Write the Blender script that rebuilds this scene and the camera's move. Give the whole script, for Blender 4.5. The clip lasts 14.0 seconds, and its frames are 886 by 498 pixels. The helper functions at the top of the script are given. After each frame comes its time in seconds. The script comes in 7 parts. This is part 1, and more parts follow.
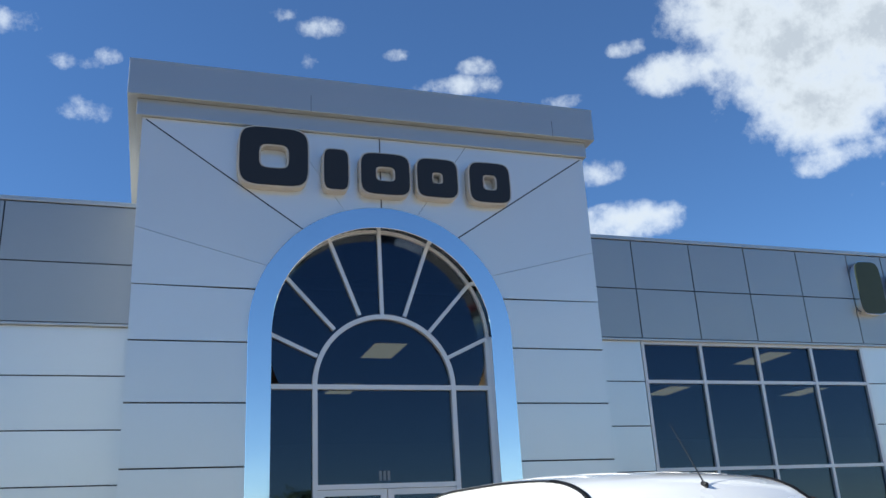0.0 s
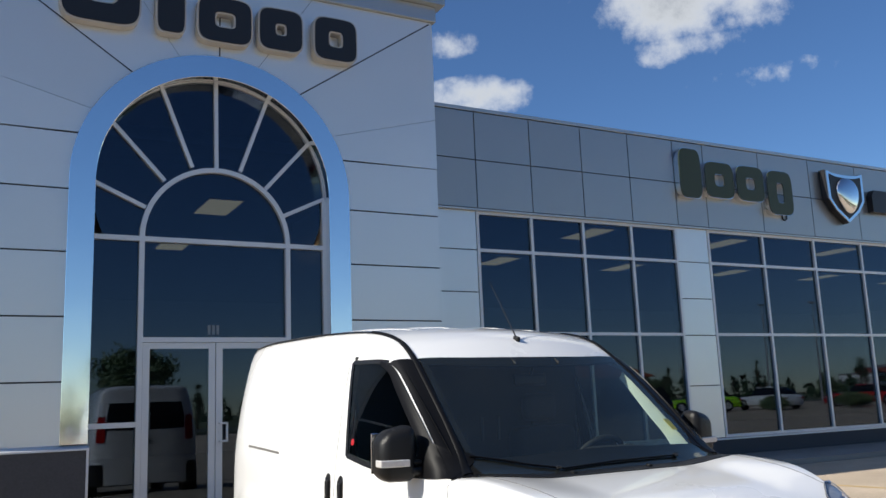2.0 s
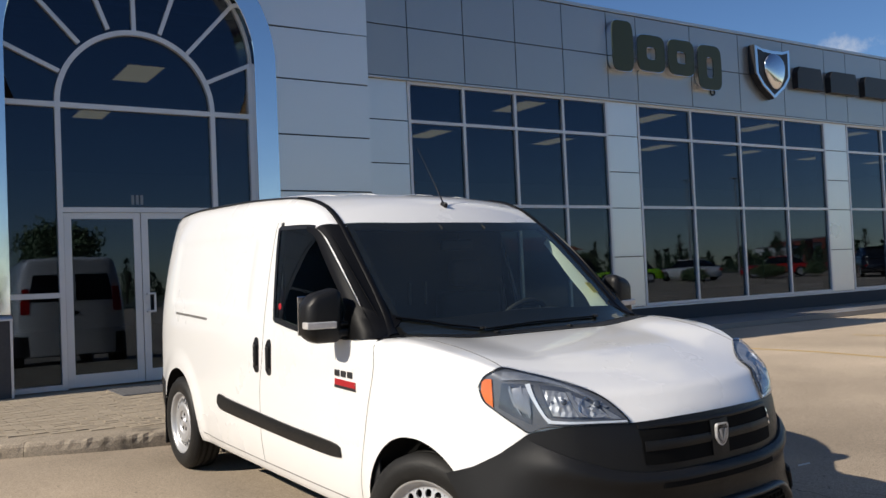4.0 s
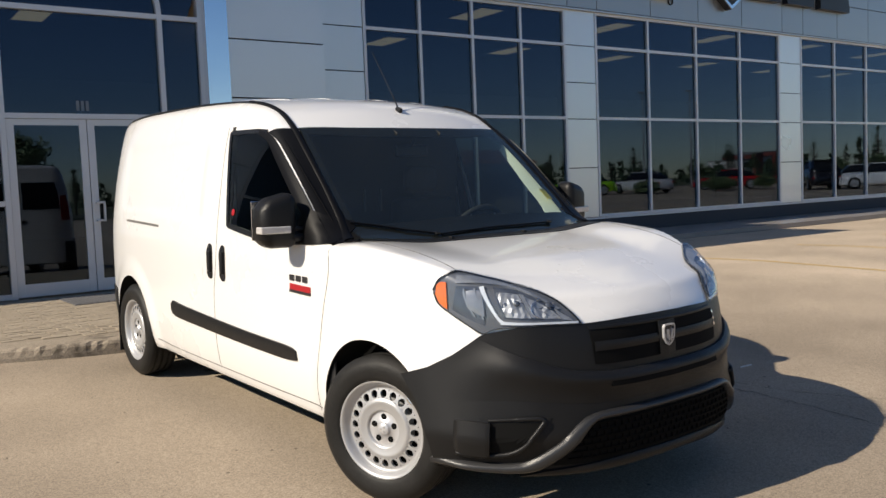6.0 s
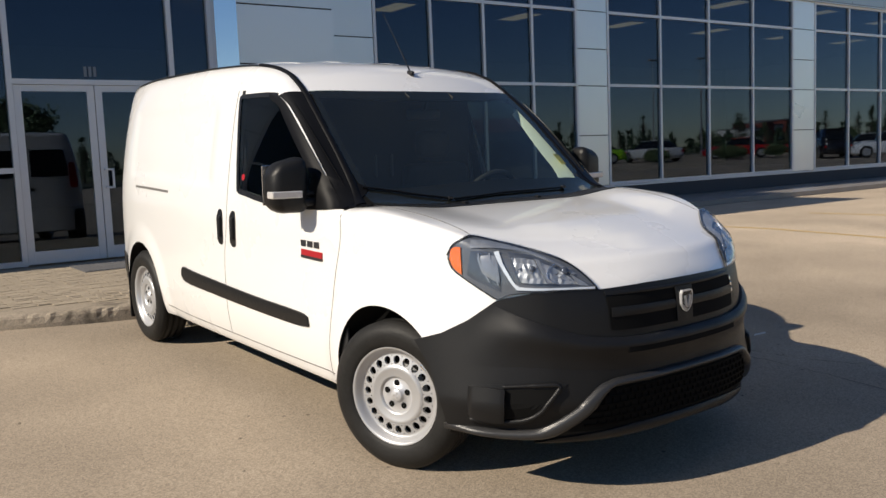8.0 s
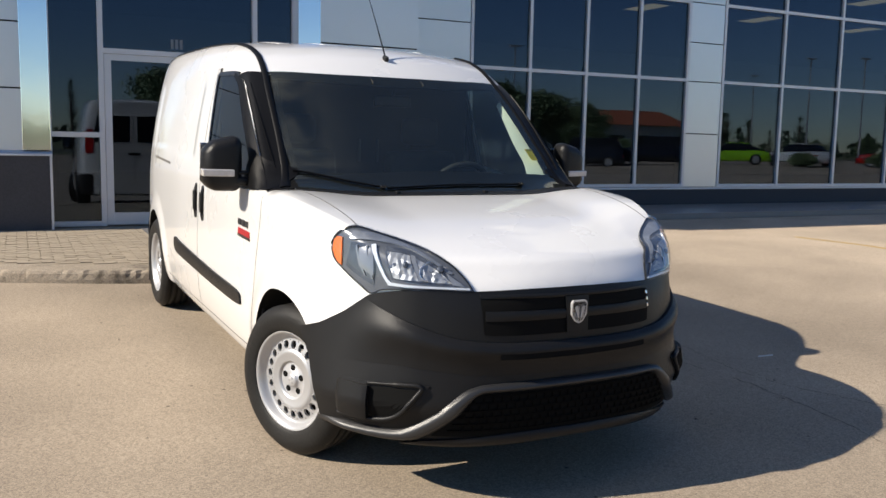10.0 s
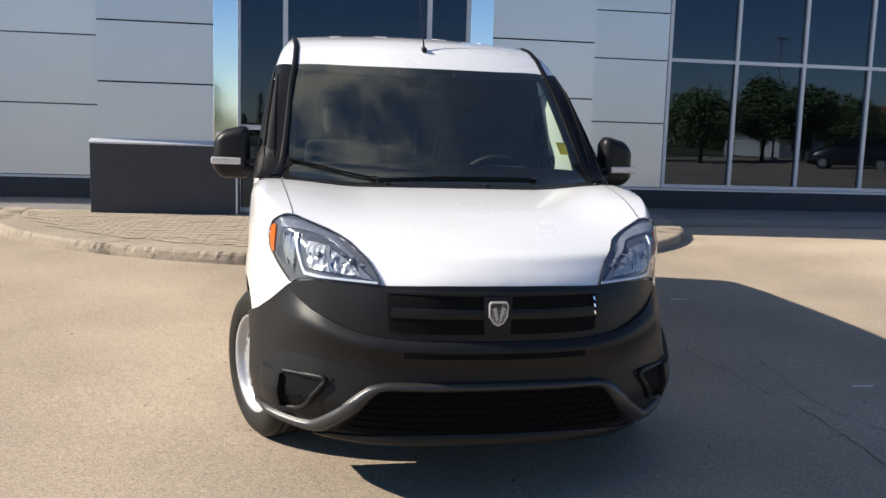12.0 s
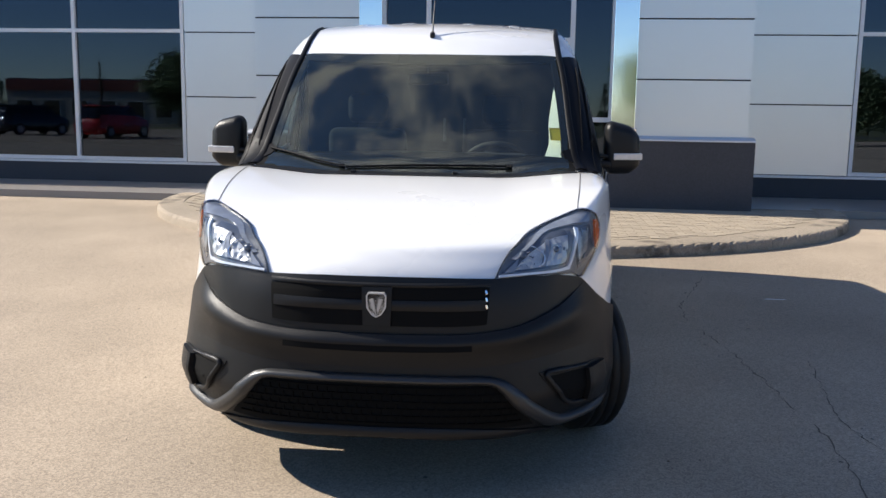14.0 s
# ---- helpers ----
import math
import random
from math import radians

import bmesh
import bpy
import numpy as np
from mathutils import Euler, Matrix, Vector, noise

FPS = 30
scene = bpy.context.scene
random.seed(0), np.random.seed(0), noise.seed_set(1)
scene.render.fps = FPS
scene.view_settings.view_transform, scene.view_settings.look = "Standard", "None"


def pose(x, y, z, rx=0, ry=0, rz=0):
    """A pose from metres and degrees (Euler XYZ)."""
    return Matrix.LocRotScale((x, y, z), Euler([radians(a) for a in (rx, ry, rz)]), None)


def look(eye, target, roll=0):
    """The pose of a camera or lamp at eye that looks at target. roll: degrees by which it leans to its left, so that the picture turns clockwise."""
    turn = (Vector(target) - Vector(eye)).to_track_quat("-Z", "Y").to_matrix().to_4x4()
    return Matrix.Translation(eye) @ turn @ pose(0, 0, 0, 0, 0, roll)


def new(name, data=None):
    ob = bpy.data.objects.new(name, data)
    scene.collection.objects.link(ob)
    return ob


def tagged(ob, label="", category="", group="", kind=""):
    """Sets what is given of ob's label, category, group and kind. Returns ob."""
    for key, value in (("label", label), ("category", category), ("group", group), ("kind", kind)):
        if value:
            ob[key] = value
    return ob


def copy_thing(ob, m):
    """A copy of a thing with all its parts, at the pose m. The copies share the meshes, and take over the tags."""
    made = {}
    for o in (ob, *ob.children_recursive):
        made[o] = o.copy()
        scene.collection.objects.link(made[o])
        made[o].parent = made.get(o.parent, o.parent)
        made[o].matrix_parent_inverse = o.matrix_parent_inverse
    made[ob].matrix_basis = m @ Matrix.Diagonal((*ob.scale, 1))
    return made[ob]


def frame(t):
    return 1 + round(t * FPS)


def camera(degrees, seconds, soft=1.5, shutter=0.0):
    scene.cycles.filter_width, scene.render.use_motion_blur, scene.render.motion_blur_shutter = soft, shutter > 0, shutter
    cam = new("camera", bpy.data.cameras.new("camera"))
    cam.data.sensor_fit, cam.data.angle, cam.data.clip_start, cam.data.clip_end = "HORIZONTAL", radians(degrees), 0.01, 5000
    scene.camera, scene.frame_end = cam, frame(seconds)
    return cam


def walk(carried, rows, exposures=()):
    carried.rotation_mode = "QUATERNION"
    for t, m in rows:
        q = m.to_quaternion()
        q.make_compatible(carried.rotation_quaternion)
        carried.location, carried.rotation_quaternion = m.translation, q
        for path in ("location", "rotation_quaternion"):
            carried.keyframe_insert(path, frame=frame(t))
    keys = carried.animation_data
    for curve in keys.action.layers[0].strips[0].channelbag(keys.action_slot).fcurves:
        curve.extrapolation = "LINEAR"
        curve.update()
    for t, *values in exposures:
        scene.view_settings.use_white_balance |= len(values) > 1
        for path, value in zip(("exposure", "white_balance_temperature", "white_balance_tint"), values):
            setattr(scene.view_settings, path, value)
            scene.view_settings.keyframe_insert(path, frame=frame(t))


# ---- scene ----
cam = camera(53.8, 14.0)
ROWS = [
    (0.0, 0.000, 0.000, 1.558, -17.76, 19.32, 2.94),
    (0.5, 0.008, -0.009, 1.530, -19.95, 17.71, 2.68),
    (1.0, 0.027, -0.013, 1.513, -23.10, 15.45, 2.69),
    (1.5, 0.045, -0.008, 1.495, -26.02, 12.91, 2.43),
    (2.0, 0.070, -0.000, 1.482, -28.49, 10.20, 2.29),
    (2.5, 0.086, 0.007, 1.471, -30.25, 7.77, 2.52),
    (3.0, 0.096, 0.011, 1.462, -31.24, 5.61, 2.54),
    (3.5, 0.104, 0.010, 1.446, -32.04, 3.64, 2.51),
    (6.0, 0.106, 0.009, 1.396, -35.85, -4.05, 2.35),
    (6.5, 0.113, 0.020, 1.389, -35.96, -5.13, 2.09),
    (7.0, 0.102, 0.037, 1.383, -35.94, -5.74, 1.89),
    (7.5, 0.086, 0.067, 1.384, -35.81, -5.73, 2.18),
    (8.0, 0.115, 0.067, 1.375, -35.33, -6.06, 2.32),
    (8.2, 0.169, 0.038, 1.370, -34.73, -6.32, 2.14),
    (10.5, 1.334, -0.441, 1.383, -22.32, -6.72, -1.48),
    (11.0, 1.660, -0.488, 1.380, -18.23, -6.50, -1.42),
    (11.5, 1.963, -0.576, 1.386, -13.25, -6.65, -1.69),
    (12.0, 2.266, -0.642, 1.383, -8.67, -7.43, -1.72),
    (12.5, 2.572, -0.630, 1.390, -4.36, -7.94, -1.43),
    (13.0, 2.904, -0.652, 1.394, -0.18, -7.99, -0.98),
    (13.5, 3.220, -0.663, 1.399, 3.01, -8.24, -0.81),
    (14.0, 3.519, -0.579, 1.403, 6.58, -8.54, -0.89),
]
EXPOSURES = [(0, 0.84, 6270, 4), (1.5, 0.64, 6420, 6), (3, 0.20, 6700, 10), (3.7, 0.18, 6800, 10), (6.5, 0.28, 7180, 10), (8, 0.20, 7120, 10), (11, 0.72, 6850, 10), (12.5, 0.80, 6800, 10), (14, 0.93, 6600, 10)]
walk(cam, [(t, pose(x, y, z, 90 + pitch, roll, yaw)) for t, x, y, z, yaw, pitch, roll in ROWS], EXPOSURES)

# ---- sky, sun ----
SUN_DIR = Vector((-1.425, 0.152, 1.0)).normalized()   # towards the sun
sun_elevation = math.asin(SUN_DIR.z)
sun_azimuth = math.atan2(SUN_DIR.x, SUN_DIR.y)
sun_data = bpy.data.lights.new("sun", "SUN")
sun_data.energy, sun_data.angle, sun_data.color = 5.0, radians(0.53), (1.0, 0.94, 0.85)
sun = new("sun", sun_data)
sun.matrix_basis = look(SUN_DIR * 60, (0, 0, 0))

world = bpy.data.worlds.new("sky")
scene.world = world
world.use_nodes = True
wn, wl = world.node_tree.nodes, world.node_tree.links
wn.clear()


def wmath(op, a, b=None, c=None):
    n = wn.new("ShaderNodeMath")
    n.operation = op
    for i, q in enumerate((a, b, c)):
        if q is None:
            continue
        if isinstance(q, (int, float)):
            n.inputs[i].default_value = q
        else:
            wl.new(q, n.inputs[i])
    return n.outputs[0]


sky = wn.new("ShaderNodeTexSky")
sky.sky_type, sky.sun_disc = "NISHITA", False
sky.sun_elevation, sky.sun_rotation = sun_elevation, sun_azimuth
sky.altitude, sky.air_density, sky.dust_density, sky.ozone_density = 900, 0.95, 0.05, 3.2
coord = wn.new("ShaderNodeTexCoord")
way = coord.outputs["Generated"]
sep = wn.new("ShaderNodeSeparateXYZ")
wl.new(way, sep.inputs[0])
noise_far = wn.new("ShaderNodeTexNoise")
noise_far.inputs["Scale"].default_value, noise_far.inputs["Detail"].default_value = 15.0, 9.0
noise_far.inputs["Roughness"].default_value = 0.62
wl.new(way, noise_far.inputs["Vector"])
noise_fine = wn.new("ShaderNodeTexNoise")
noise_fine.inputs["Scale"].default_value, noise_fine.inputs["Detail"].default_value = 48.0, 8.0
noise_fine.inputs["Roughness"].default_value = 0.6
wl.new(way, noise_fine.inputs["Vector"])
# single cumulus clouds: yaw to the left of +y, height, half-width, half-height (degrees), weight
CLOUDS = [(-44, 29.5, 6.5, 4.6, 1.0), (-46, 24.8, 5, 2.8, 1.0), (-37, 28.8, 3.2, 1.5, 0.9), (-50, 28, 6, 5, 1.0), (-40.5, 31.8, 4, 2.5, 0.95), (-46, 21.8, 4, 1.1, 0.7), (-33.2, 30.8, 1.4, 0.6, 0.5),
          (-10.3, 33.6, 1.8, 0.7, 0.62), (-7.6, 34.4, 1.2, 0.6, 0.55), (-9.3, 31.4, 1.0, 0.7, 0.5), (-16.1, 31.9, 1.1, 0.5, 0.55), (-22.4, 30.9, 1.6, 0.7, 0.55), (-20.7, 29.7, 3, 0.8, 0.6), (-27.7, 28.1, 2.5, 0.5, 0.4),
          (-30.2, 23.3, 1.8, 0.9, 0.65), (-31.7, 19.9, 3.5, 1.3, 0.75), (5.8, 27.5, 1.9, 0.9, 0.55), (6.4, 30.1, 1.6, 0.7, 0.55), (4.5, 30.7, 0.9, 0.6, 0.5), (10.8, 31.7, 1.8, 1.0, 0.5), (9.6, 23.1, 1.2, 0.5, 0.45),
          (-49.8, 19.5, 5, 0.9, 0.5), (-58.9, 12.4, 3, 1.0, 0.55)]
total = None
for yaw_c, el_c, hw, hh, weight in CLOUDS:
    a, e = radians(yaw_c), radians(el_c)
    c = Vector((-math.sin(a) * math.cos(e), math.cos(a) * math.cos(e), math.sin(e)))
    right = Vector((math.cos(a), math.sin(a), 0))
    up = right.cross(c)
    if up.z < 0:
        up = -up
    d1, d2, d3 = (wn.new("ShaderNodeVectorMath") for _ in range(3))
    for n, vec in ((d1, right / math.radians(hw)), (d2, up / math.radians(hh)), (d3, c)):
        n.operation = "DOT_PRODUCT"
        n.inputs[1].default_value = vec
        wl.new(way, n.inputs[0])
    r2 = wmath("ADD", wmath("POWER", wmath("ABSOLUTE", d1.outputs["Value"]), 2.0), wmath("POWER", wmath("ABSOLUTE", d2.outputs["Value"]), 2.0))
    blob = wmath("MULTIPLY", wmath("MULTIPLY", wmath("SUBTRACT", 1.0, wmath("MULTIPLY", r2, 0.5)), weight), wmath("GREATER_THAN", d3.outputs["Value"], 0.0))
    blob = wmath("MAXIMUM", blob, 0.0)
    total = blob if total is None else wmath("MAXIMUM", total, blob)
# scattered clouds overhead and behind, on a flat layer
flat = wn.new("ShaderNodeVectorMath")
flat.operation = "DIVIDE"
wl.new(way, flat.inputs[0])
height = wn.new("ShaderNodeCombineXYZ")
hz = wmath("MAXIMUM", sep.outputs["Z"], 0.06)
for i in range(3):
    wl.new(hz, height.inputs[i])
wl.new(height.outputs[0], flat.inputs[1])
noise_layer = wn.new("ShaderNodeTexNoise")
noise_layer.inputs["Scale"].default_value, noise_layer.inputs["Detail"].default_value = 5.4, 11.0
noise_layer.inputs["Roughness"].default_value = 0.58
wl.new(flat.outputs[0], noise_layer.inputs["Vector"])
def ramp(value, a, b):
    n = wn.new("ShaderNodeMapRange")
    n.interpolation_type = "SMOOTHSTEP"
    n.inputs["From Min"].default_value, n.inputs["From Max"].default_value = a, b
    wl.new(value, n.inputs["Value"])
    return n.outputs[0]


overhead = wmath("MULTIPLY", ramp(sep.outputs["Z"], 0.77, 0.91), ramp(sep.outputs["X"], 0.30, -0.05))
layer = wmath("MULTIPLY", wmath("SUBTRACT", noise_layer.outputs[0], 0.42), wmath("MULTIPLY", overhead, 4.2))
shape = wmath("ADD", wmath("MULTIPLY", wmath("SUBTRACT", noise_far.outputs[0], 0.5), 2.3), wmath("MULTIPLY", wmath("SUBTRACT", noise_fine.outputs[0], 0.5), 0.75))
dens = wmath("SUBTRACT", wmath("ADD", wmath("MULTIPLY", total, 1.5), wmath("MULTIPLY", shape, wmath("MINIMUM", wmath("MULTIPLY", total, 4.0), 1.0))), 0.55)
dens = wmath("MAXIMUM", dens, layer)
cover = wn.new("ShaderNodeMapRange")
cover.interpolation_type = "SMOOTHSTEP"
cover.inputs["From Min"].default_value, cover.inputs["From Max"].default_value = -0.10, 1.0
wl.new(dens, cover.inputs["Value"])
# thick parts of a cloud are greyer
thick = wn.new("ShaderNodeMapRange")
thick.inputs["From Min"].default_value, thick.inputs["From Max"].default_value = 0.35, 1.2
thick.inputs["To Min"].default_value, thick.inputs["To Max"].default_value = 1.0, 0.30
wl.new(dens, thick.inputs["Value"])
cloud_tone = wn.new("ShaderNodeMix")
cloud_tone.data_type = "RGBA"
cloud_tone.inputs[6].default_value, cloud_tone.inputs[7].default_value = (2.3, 2.6, 3.2, 1), (7.6, 7.8, 8.2, 1)
wl.new(thick.outputs[0], cloud_tone.inputs[0])
tint = wn.new("ShaderNodeHueSaturation")
tint.inputs["Saturation"].default_value, tint.inputs["Value"].default_value = 1.22, 1.0
tint.inputs["Hue"].default_value = 0.507
wl.new(sky.outputs[0], tint.inputs["Color"])
blend = wn.new("ShaderNodeMix")
blend.data_type = "RGBA"
wl.new(cover.outputs[0], blend.inputs[0])
wl.new(tint.outputs[0], blend.inputs[6])
wl.new(cloud_tone.outputs[2], blend.inputs[7])
back = wn.new("ShaderNodeBackground")
back.inputs["Strength"].default_value = 0.084
wl.new(blend.outputs[2], back.inputs["Color"])
wout = wn.new("ShaderNodeOutputWorld")
wl.new(back.outputs[0], wout.inputs["Surface"])

# ---- materials ----
def surface(name, base, rough=0.5, metal=0.0, grain=0.06, grain_scale=60.0, stain=0.08, stain_scale=1.2, bump=0.0, bump_scale=None, coat=0.0, vary=0.0, spec=None):
    """A paint, plastic, stone or metal: base colour with fine grain, broad stains and relief."""
    m = bpy.data.materials.new(name)
    m.use_nodes = True
    n, l = m.node_tree.nodes, m.node_tree.links
    b = n["Principled BSDF"]
    b.inputs["Metallic"].default_value = metal
    b.inputs["Coat Weight"].default_value = coat
    b.inputs["Coat Roughness"].default_value = 0.04
    if spec is not None:
        b.inputs["Specular IOR Level"].default_value = spec
    tc = n.new("ShaderNodeTexCoord")
    fine, broad = n.new("ShaderNodeTexNoise"), n.new("ShaderNodeTexNoise")
    for tex, sc, det in ((fine, grain_scale, 4.0), (broad, stain_scale, 6.0)):
        tex.inputs["Scale"].default_value, tex.inputs["Detail"].default_value = sc, det
        l.new(tc.outputs["Object"], tex.inputs["Vector"])

    def mth(op, a, c):
        q = n.new("ShaderNodeMath")
        q.operation = op
        for i, w in enumerate((a, c)):
            if isinstance(w, (int, float)):
                q.inputs[i].default_value = w
            else:
                l.new(w, q.inputs[i])
        return q.outputs[0]

    val = mth("ADD", mth("MULTIPLY", mth("SUBTRACT", fine.outputs[0], 0.5), 2 * grain), mth("MULTIPLY", mth("SUBTRACT", broad.outputs[0], 0.5), 2 * stain))
    if vary:
        info = n.new("ShaderNodeObjectInfo")
        val = mth("ADD", val, mth("MULTIPLY", mth("SUBTRACT", info.outputs["Random"], 0.5), 2 * vary))
    hsv = n.new("ShaderNodeHueSaturation")
    hsv.inputs["Color"].default_value = (*base, 1)
    l.new(mth("ADD", val, 1.0), hsv.inputs["Value"])
    l.new(hsv.outputs[0], b.inputs["Base Color"])
    l.new(mth("ADD", mth("MULTIPLY", mth("SUBTRACT", broad.outputs[0], 0.5), 0.25 * rough), rough), b.inputs["Roughness"])
    if bump:
        relief = n.new("ShaderNodeTexNoise")
        relief.inputs["Scale"].default_value, relief.inputs["Detail"].default_value = bump_scale or grain_scale, 5.0
        l.new(tc.outputs["Object"], relief.inputs["Vector"])
        bp = n.new("ShaderNodeBump")
        bp.inputs["Strength"].default_value, bp.inputs["Distance"].default_value = bump, 0.01
        l.new(relief.outputs[0], bp.inputs["Height"])
        l.new(bp.outputs[0], b.inputs["Normal"])
    return m


def glass(name, tint, ior=1.5, gloss_tint=(1, 1, 1), rough=0.0, wave=0.0, haze=0.0):
    """A thin pane: mirror gloss by angle over a tinted see-through body."""
    m = bpy.data.materials.new(name)
    m.use_nodes = True
    n, l = m.node_tree.nodes, m.node_tree.links
    n.clear()
    out, mix, fr = n.new("ShaderNodeOutputMaterial"), n.new("ShaderNodeMixShader"), n.new("ShaderNodeLayerWeight")
    gl, tr = n.new("ShaderNodeBsdfGlossy"), n.new("ShaderNodeBsdfTransparent")
    fr.inputs["Blend"].default_value = 0.5
    f0 = ((ior - 1) / (ior + 1)) ** 2
    power, gloss = n.new("ShaderNodeMath"), n.new("ShaderNodeMath")
    power.operation, gloss.operation = "POWER", "MULTIPLY_ADD"
    power.inputs[1].default_value = 5.0
    gloss.inputs[1].default_value, gloss.inputs[2].default_value = 1 - f0, f0
    l.new(fr.outputs["Facing"], power.inputs[0])
    l.new(power.outputs[0], gloss.inputs[0])
    gl.inputs["Roughness"].default_value = rough
    gl.inputs["Color"].default_value = (*gloss_tint, 1)
    tr.inputs["Color"].default_value = (*tint, 1)
    l.new(gloss.outputs[0], mix.inputs[0])
    l.new(tr.outputs[0], mix.inputs[1])
    l.new(gl.outputs[0], mix.inputs[2])
    if wave:
        tc, nz, bp = n.new("ShaderNodeTexCoord"), n.new("ShaderNodeTexNoise"), n.new("ShaderNodeBump")
        nz.inputs["Scale"].default_value, nz.inputs["Detail"].default_value = 0.9, 1.0
        bp.inputs["Strength"].default_value, bp.inputs["Distance"].default_value = wave, 0.02
        l.new(tc.outputs["Object"], nz.inputs["Vector"])
        l.new(nz.outputs[0], bp.inputs["Height"])
        l.new(bp.outputs[0], gl.inputs["Normal"])
        l.new(bp.outputs[0], fr.inputs["Normal"])
    # painted haze: grey diffuse mixed over the pane to lift its blacks
    if haze:
        tc, nz, film, veil, rg = n.new("ShaderNodeTexCoord"), n.new("ShaderNodeTexNoise"), n.new("ShaderNodeBsdfDiffuse"), n.new("ShaderNodeMixShader"), n.new("ShaderNodeMapRange")
        nz.inputs["Scale"].default_value, nz.inputs["Detail"].default_value = 3.0, 8.0
        film.inputs["Color"].default_value = (0.45, 0.49, 0.47, 1)
        rg.inputs["From Min"].default_value, rg.inputs["From Max"].default_value = 0.3, 0.7
        rg.inputs["To Min"].default_value, rg.inputs["To Max"].default_value = haze * 0.6, haze * 1.4
        l.new(tc.outputs["Object"], nz.inputs["Vector"])
        l.new(nz.outputs[0], rg.inputs["Value"])
        l.new(rg.outputs[0], veil.inputs[0])
        l.new(mix.outputs[0], veil.inputs[1])
        l.new(film.outputs[0], veil.inputs[2])
        l.new(veil.outputs[0], out.inputs["Surface"])
        return m
    l.new(mix.outputs[0], out.inputs["Surface"])
    return m


def lamp(name, colour, strength):
    m = bpy.data.materials.new(name)
    m.use_nodes = True
    b = m.node_tree.nodes["Principled BSDF"]
    b.inputs["Base Color"].default_value = (*colour, 1)
    b.inputs["Emission Color"].default_value = (*colour, 1)
    b.inputs["Emission Strength"].default_value = strength
    return m


def concrete(name, base, crack=0.0):
    """Outdoor concrete: aggregate speckle, broad stains, small dark spots."""
    m = surface(name, base, 0.85, 0, 0.38, 260.0, 0.22, 0.9, 0.35, 190.0, spec=0.25)
    n, l = m.node_tree.nodes, m.node_tree.links
    b = n["Principled BSDF"]
    old = b.inputs["Base Color"].links[0].from_socket
    tc = n.new("ShaderNodeTexCoord")
    spots = n.new("ShaderNodeTexVoronoi")
    spots.inputs["Scale"].default_value = 4.5
    l.new(tc.outputs["Object"], spots.inputs["Vector"])
    rng = n.new("ShaderNodeMapRange")
    rng.inputs["From Min"].default_value, rng.inputs["From Max"].default_value = 0.03, 0.06
    rng.inputs["To Min"].default_value, rng.inputs["To Max"].default_value = 0.35, 1.0
    l.new(spots.outputs["Distance"], rng.inputs["Value"])
    speck = n.new("ShaderNodeTexVoronoi")
    speck.inputs["Scale"].default_value = 150.0
    l.new(tc.outputs["Object"], speck.inputs["Vector"])
    cell = n.new("ShaderNodeSeparateColor")
    l.new(speck.outputs["Color"], cell.inputs[0])
    rng2 = n.new("ShaderNodeMapRange")
    rng2.inputs["To Min"].default_value, rng2.inputs["To Max"].default_value = 0.72, 1.22
    l.new(cell.outputs[0], rng2.inputs["Value"])
    big = n.new("ShaderNodeTexNoise")
    big.inputs["Scale"].default_value, big.inputs["Detail"].default_value, big.inputs["Roughness"].default_value = 0.22, 8.0, 0.65
    l.new(tc.outputs["Object"], big.inputs["Vector"])
    rng3 = n.new("ShaderNodeMapRange")
    rng3.inputs["From Min"].default_value, rng3.inputs["From Max"].default_value = 0.35, 0.65
    rng3.inputs["To Min"].default_value, rng3.inputs["To Max"].default_value = 0.84, 1.08
    l.new(big.outputs[0], rng3.inputs["Value"])
    prod = None
    for r in (rng, rng2, rng3):
        if prod is None:
            prod = r.outputs[0]
        else:
            q = n.new("ShaderNodeMath")
            q.operation = "MULTIPLY"
            l.new(prod, q.inputs[0])
            l.new(r.outputs[0], q.inputs[1])
            prod = q.outputs[0]
    mul = n.new("ShaderNodeMix")
    mul.data_type, mul.blend_type = "RGBA", "MULTIPLY"
    mul.inputs[0].default_value = 1.0
    l.new(old, mul.inputs[6])
    l.new(prod, mul.inputs[7])
    l.new(mul.outputs[2], b.inputs["Base Color"])
    return m


